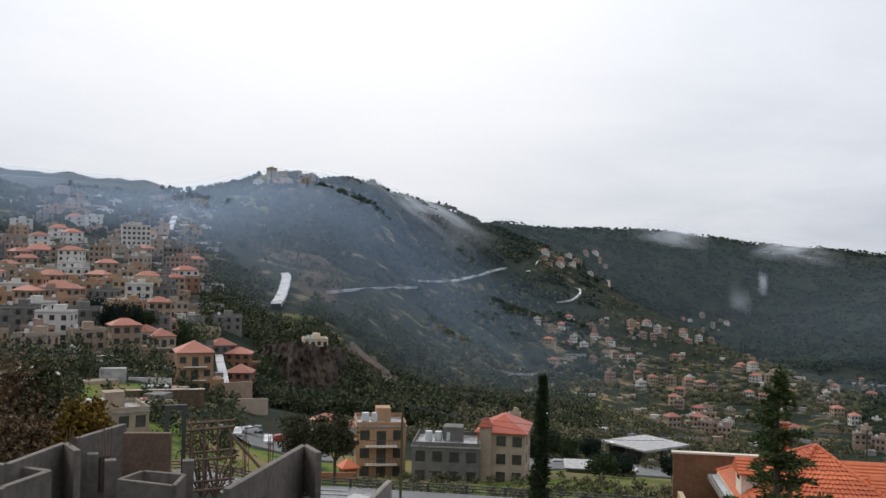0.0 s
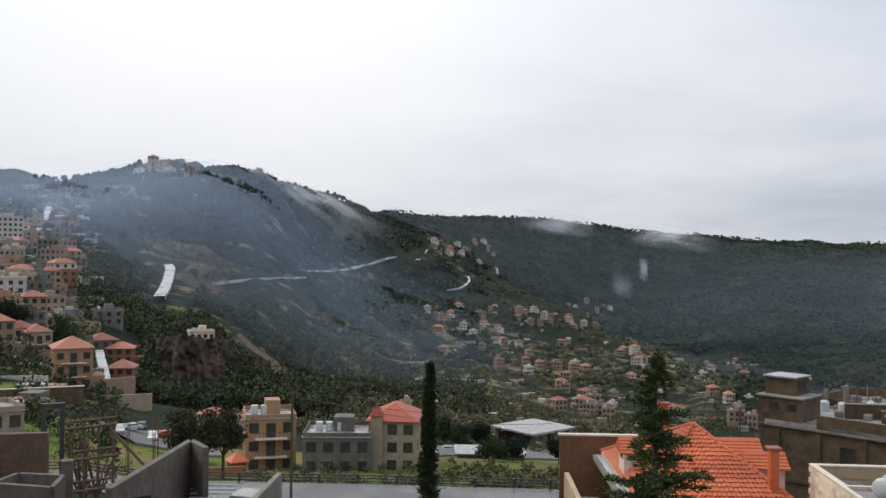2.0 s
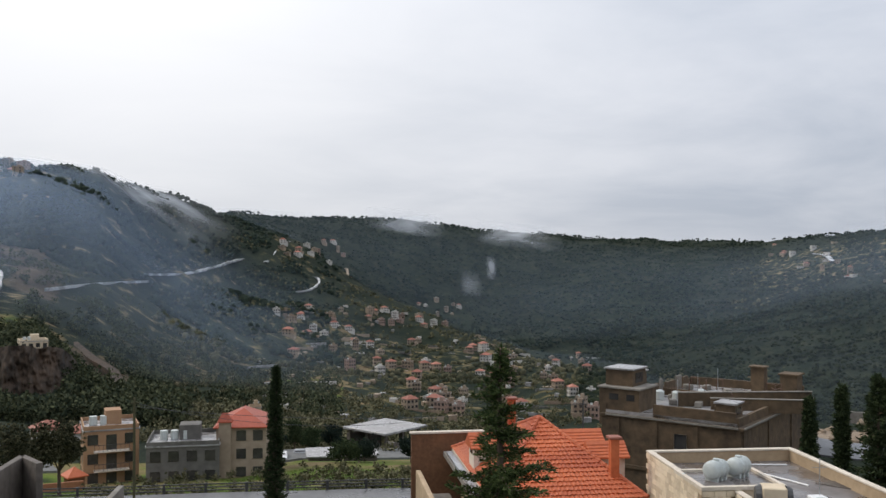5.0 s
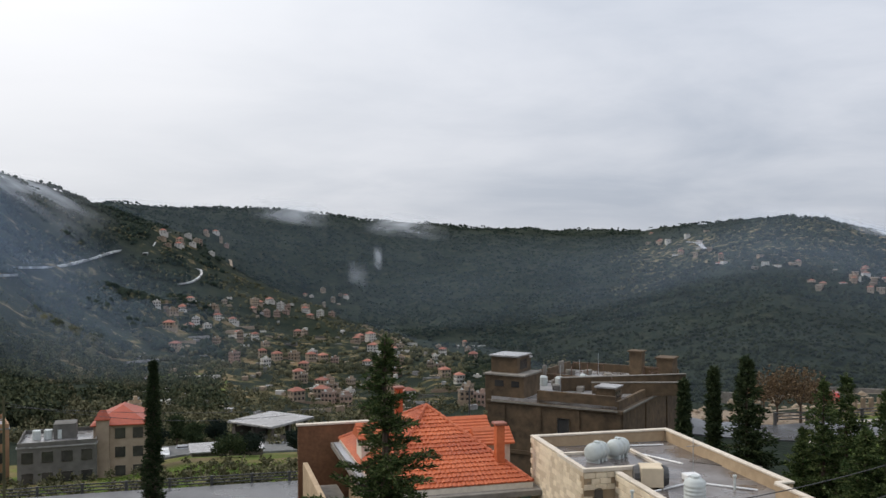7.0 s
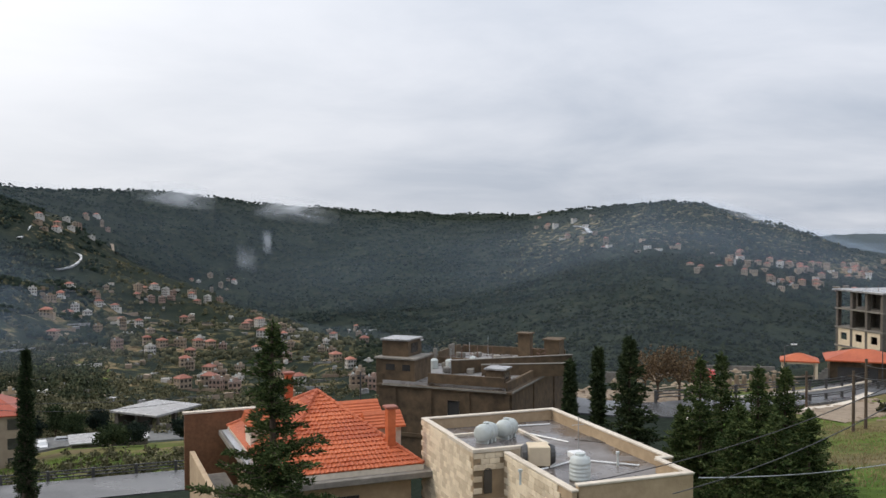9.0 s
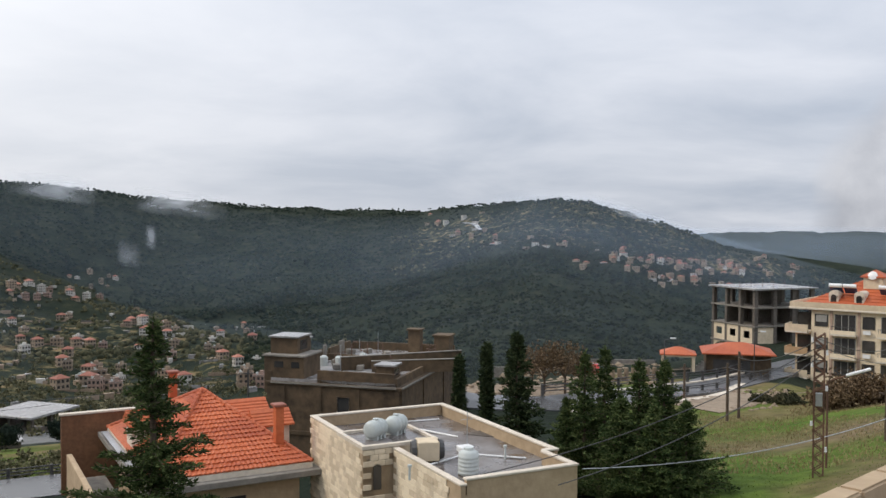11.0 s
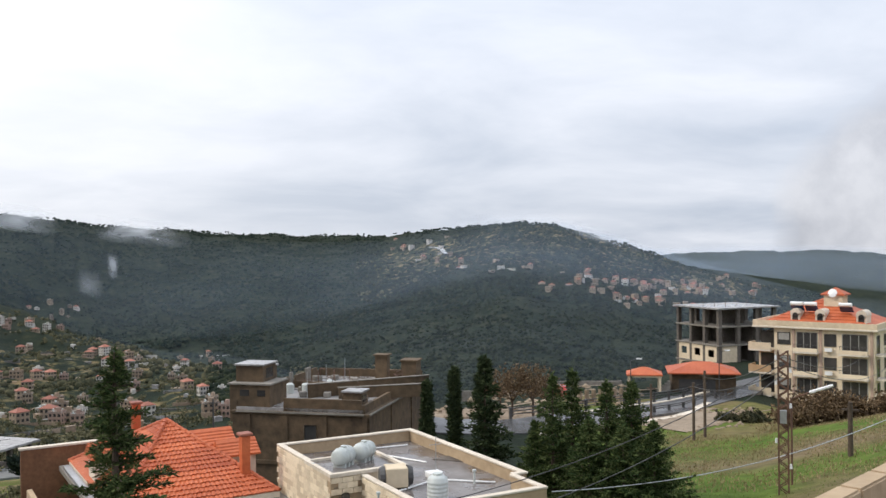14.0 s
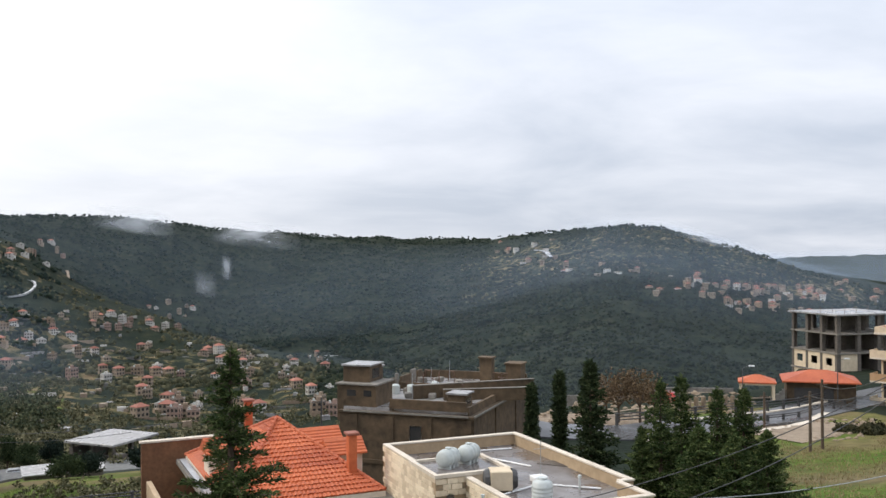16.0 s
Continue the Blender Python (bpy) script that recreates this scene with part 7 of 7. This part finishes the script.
# ---- meadow grass and rubble ----
def grass_field(az0, az1, r0, r1, count, mat, label, tall, seed):
    rg = np.random.default_rng(seed)
    az = rg.uniform(az0, az1, count)
    r = np.sqrt(rg.uniform(r0 ** 2, r1 ** 2, count))
    x, y = r * np.sin(np.radians(az)), r * np.cos(np.radians(az))
    ok = rough_noise(x * 12, y * 12) > -0.45
    x, y = x[ok], y[ok]
    z = land(x, y)
    n = len(x)
    a = rg.uniform(0, 6.28, n)
    h = tall * rg.uniform(0.4, 1.4, n)
    w = 0.03 + 0.07 * h
    lean = rg.normal(0, 0.25, (n, 2)) * h[:, None]
    base = np.stack((x, y, z - 0.03), -1)
    side = np.stack((np.cos(a) * w, np.sin(a) * w, np.zeros(n)), -1)
    tip = base + np.stack((lean[:, 0], lean[:, 1], h), -1)
    co = np.stack((base - side, base + side, tip), 1).reshape(-1, 3)
    fa = np.arange(n * 3).reshape(-1, 3)
    me = bpy.data.meshes.new("grass")
    me.from_pydata(co.tolist(), [], fa.tolist())
    me.update()
    me.materials.append(mat)
    tagged(new("grass", me), label, "grass", kind="stuff")


M["drygrass"] = island_material("dry_winter_grass", (0.20, 0.16, 0.08), (0.36, 0.28, 0.16))
grass_field(52, 76, 28, 104, 30000, M["grassblade"], "wet green meadow grass", 0.08, 1)
grass_field(55, 76, 50, 108, 26000, M["drygrass"], "patches of dry brown grass", 0.17, 2)
grass_field(-8, 24, 94, 140, 30000, M["grassblade"], "green bank below the road", 0.3, 3)


def rubble(az0, az1, r0, r1, count, label, seed, size=0.5):
    rg = np.random.default_rng(seed)
    sp = scatter(rg, count, az0, az1, r0, r1)
    sp[:, 2] -= size * 0.45
    crowns("rubble", sp, size, 0.7, ICO1, M["soil"], label, rg, "rubble")


ribbon("earth_patch", ((54, 93), (56, 99), (58, 108), (59.6, 118)), 8, M["soil"], "bare pale earth beside the road", 0.05, 0.3, category="ground", drape=True)
ribbon("earth_patch", ((42, 110), (46, 120), (50, 128), (53, 134)), 13, M["soil"], "bare earth yard on the valley edge", 0.05, 0.3, category="ground", drape=True)
ribbon("earth_patch", ((37, 99), (41, 99), (45, 100), (48, 103)), 11, M["soil"], "bare earth bank beyond the road", 0.05, 0.3, category="ground", drape=True)
rubble(38, 48, 95, 106, 160, "stones and earth lumps beyond the road", 7, 0.35)
rubble(43, 53.5, 108, 134, 180, "pale rubble heaps on the valley edge", 5, 0.4)
rubble(54.5, 60, 92, 112, 90, "stones and lumps on the bare earth", 6, 0.3)
for az, r, tn in ((45.5, 132, 0), (49.5, 138, 8)):
    w = thing("low_wall", stand(az, r, tn), "low grey boundary wall on the valley edge", "wall", "edge walls")
    part("wall", boxes((-7, 7, -0.15, 0.15, -1.5, 0.7)), M["concrete"], w)
for k in range(9):
    az = 49.8 + 0.42 * k
    p = polar(az, 112 + 0.5 * k)
    b = thing("stone_pillar", pose(p.x, p.y, float(land(p.x, p.y))), "short stone garden pillar", "pillar", "garden pillars")
    bm = boxes((-0.2, 0.2, -0.2, 0.2, -0.5, 1.5))
    bevel(bm, 0.03)
    part("pillar", bm, M["soil"], b)


# ---- mist: thin low cloud along the slopes, and tinted sheets that paint distance haze ----
mist_mat = bpy.data.materials.new("thin_mist")
mist_mat.use_nodes = True
nt = mist_mat.node_tree
nt.nodes.clear()
geo = nt.nodes.new("ShaderNodeNewGeometry")
thin = nt.nodes.new("ShaderNodeAttribute")
thin.attribute_name = "veil"
cloudy = nt.nodes.new("ShaderNodeTexNoise")
cloudy.inputs["Scale"].default_value, cloudy.inputs["Detail"].default_value, cloudy.inputs["Distortion"].default_value = 0.012, 3.0, 0.5
nt.links.new(geo.outputs["Position"], cloudy.inputs["Vector"])
rng_map = nt.nodes.new("ShaderNodeMapRange")
rng_map.inputs["From Min"].default_value, rng_map.inputs["From Max"].default_value = 0.30, 0.74
nt.links.new(cloudy.outputs["Fac"], rng_map.inputs["Value"])
dens = nt.nodes.new("ShaderNodeMath")
dens.operation, dens.use_clamp = "MULTIPLY", True
nt.links.new(rng_map.outputs[0], dens.inputs[0])
nt.links.new(thin.outputs["Fac"], dens.inputs[1])
clear_s = nt.nodes.new("ShaderNodeBsdfTransparent")
white_d = nt.nodes.new("ShaderNodeBsdfDiffuse")
white_d.inputs[0].default_value = (0.56, 0.58, 0.61, 1)
white_t = nt.nodes.new("ShaderNodeBsdfTranslucent")
white_t.inputs[0].default_value = (0.56, 0.58, 0.61, 1)
half = nt.nodes.new("ShaderNodeAddShader")
nt.links.new(white_d.outputs[0], half.inputs[0])
nt.links.new(white_t.outputs[0], half.inputs[1])
mixs = nt.nodes.new("ShaderNodeMixShader")
nt.links.new(dens.outputs[0], mixs.inputs[0])
nt.links.new(clear_s.outputs[0], mixs.inputs[1])
nt.links.new(half.outputs[0], mixs.inputs[2])
mo = nt.nodes.new("ShaderNodeOutputMaterial")
nt.links.new(mixs.outputs[0], mo.inputs[0])


def mist(az0, az1, r0, r1, lift, amount, label, rise=0.0, mat=None, soft=0.8):
    """A thin veil that follows the slope, thick in the middle and fading to its edge."""
    na, nr = 48, 24
    co, val = [], []
    for i in range(na + 1):
        for j in range(nr + 1):
            u, v = i / na, j / nr
            p = polar(az0 + (az1 - az0) * u, r0 + (r1 - r0) * v)
            co.append((p.x, p.y, float(land(p.x, p.y, True)) + lift + rise * v))
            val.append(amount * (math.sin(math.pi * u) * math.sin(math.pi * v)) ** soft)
    fa = [(i * (nr + 1) + j, (i + 1) * (nr + 1) + j, (i + 1) * (nr + 1) + j + 1, i * (nr + 1) + j + 1) for i in range(na) for j in range(nr)]
    me = mesh_from("mist", co, fa, mat or mist_mat)
    at = me.attributes.new("veil", "FLOAT", "POINT")
    at.data.foreach_set("value", val)
    me.polygons.foreach_set("use_smooth", [True] * len(fa))
    ob = tagged(new("mist", me), label, "mist", kind="stuff")
    ob.visible_shadow = False
    return ob


# bluish sheets draped over far slopes put the air's haze in as colour
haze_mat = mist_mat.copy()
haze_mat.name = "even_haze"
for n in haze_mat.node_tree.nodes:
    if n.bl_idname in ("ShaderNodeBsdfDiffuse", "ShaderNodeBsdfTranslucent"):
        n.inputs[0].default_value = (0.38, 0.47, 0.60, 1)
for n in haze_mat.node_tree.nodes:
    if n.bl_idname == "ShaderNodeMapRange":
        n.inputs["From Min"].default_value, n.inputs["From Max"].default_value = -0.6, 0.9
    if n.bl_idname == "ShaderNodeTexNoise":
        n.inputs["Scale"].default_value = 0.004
mist(-30, 17, 420, 1400, 9, 0.21, "tinted haze sheet on the mountain flank", 0, haze_mat, 1.2)
mist(-24, 8, 800, 1330, 9, 0.18, "tinted haze sheet below the mountain crest", 0, haze_mat, 1.2)
mist(-34, -5, 560, 1250, 16, 0.26, "tinted haze sheet over the upper town", 0, haze_mat, 1.0)
mist(-40, -6, 1500, 2150, 12, 0.42, "tinted haze sheet on the far ridge behind the town", 0, haze_mat, 1.0)
mist(-6, 78, 1750, 2700, 18, 0.085, "tinted haze sheet on the wooded valley side", 0, haze_mat, 0.6)
mist(18, 84, 640, 2150, 14, 0.045, "tinted haze sheet over the lower valley", 0, haze_mat, 0.6)
mist(30, 72, 1500, 2450, 20, 0.08, "tinted haze sheet on the far village slope", 0, haze_mat, 1.0)
mist(42, 92, 2600, 4300, 40, 0.27, "blue-tinted haze sheet over the farthest ridge", 0, haze_mat, 0.8)
mist(-6.5, 5.0, 1180, 1400, 8, 0.75, "low cloud spilling over the mountain crest", 10, None, 1.6)
mist(-4.5, 6.5, 1300, 1540, 8, 0.65, "low cloud spilling over the mountain crest", 10, None, 1.6)
mist(13.5, 18.5, 2500, 2640, 6, 0.6, "wisps of cloud under the ridge", 44)
mist(20.5, 26, 2560, 2740, 6, 0.6, "wisps of cloud in the ridge gully", 40)
mist(19.6, 20.9, meet(20.3, -2.9), meet(20.3, -2.3), 10, 0.5, "small wisp of mist above the woods", 26)
mist(21.2, 21.8, meet(21.5, -2.1), meet(21.5, -1.4), 10, 0.5, "small wisp of mist above the woods", 36)
mist(48.5, 54, 2330, 2480, 4, 0.5, "low cloud on the far hill crest", 24)
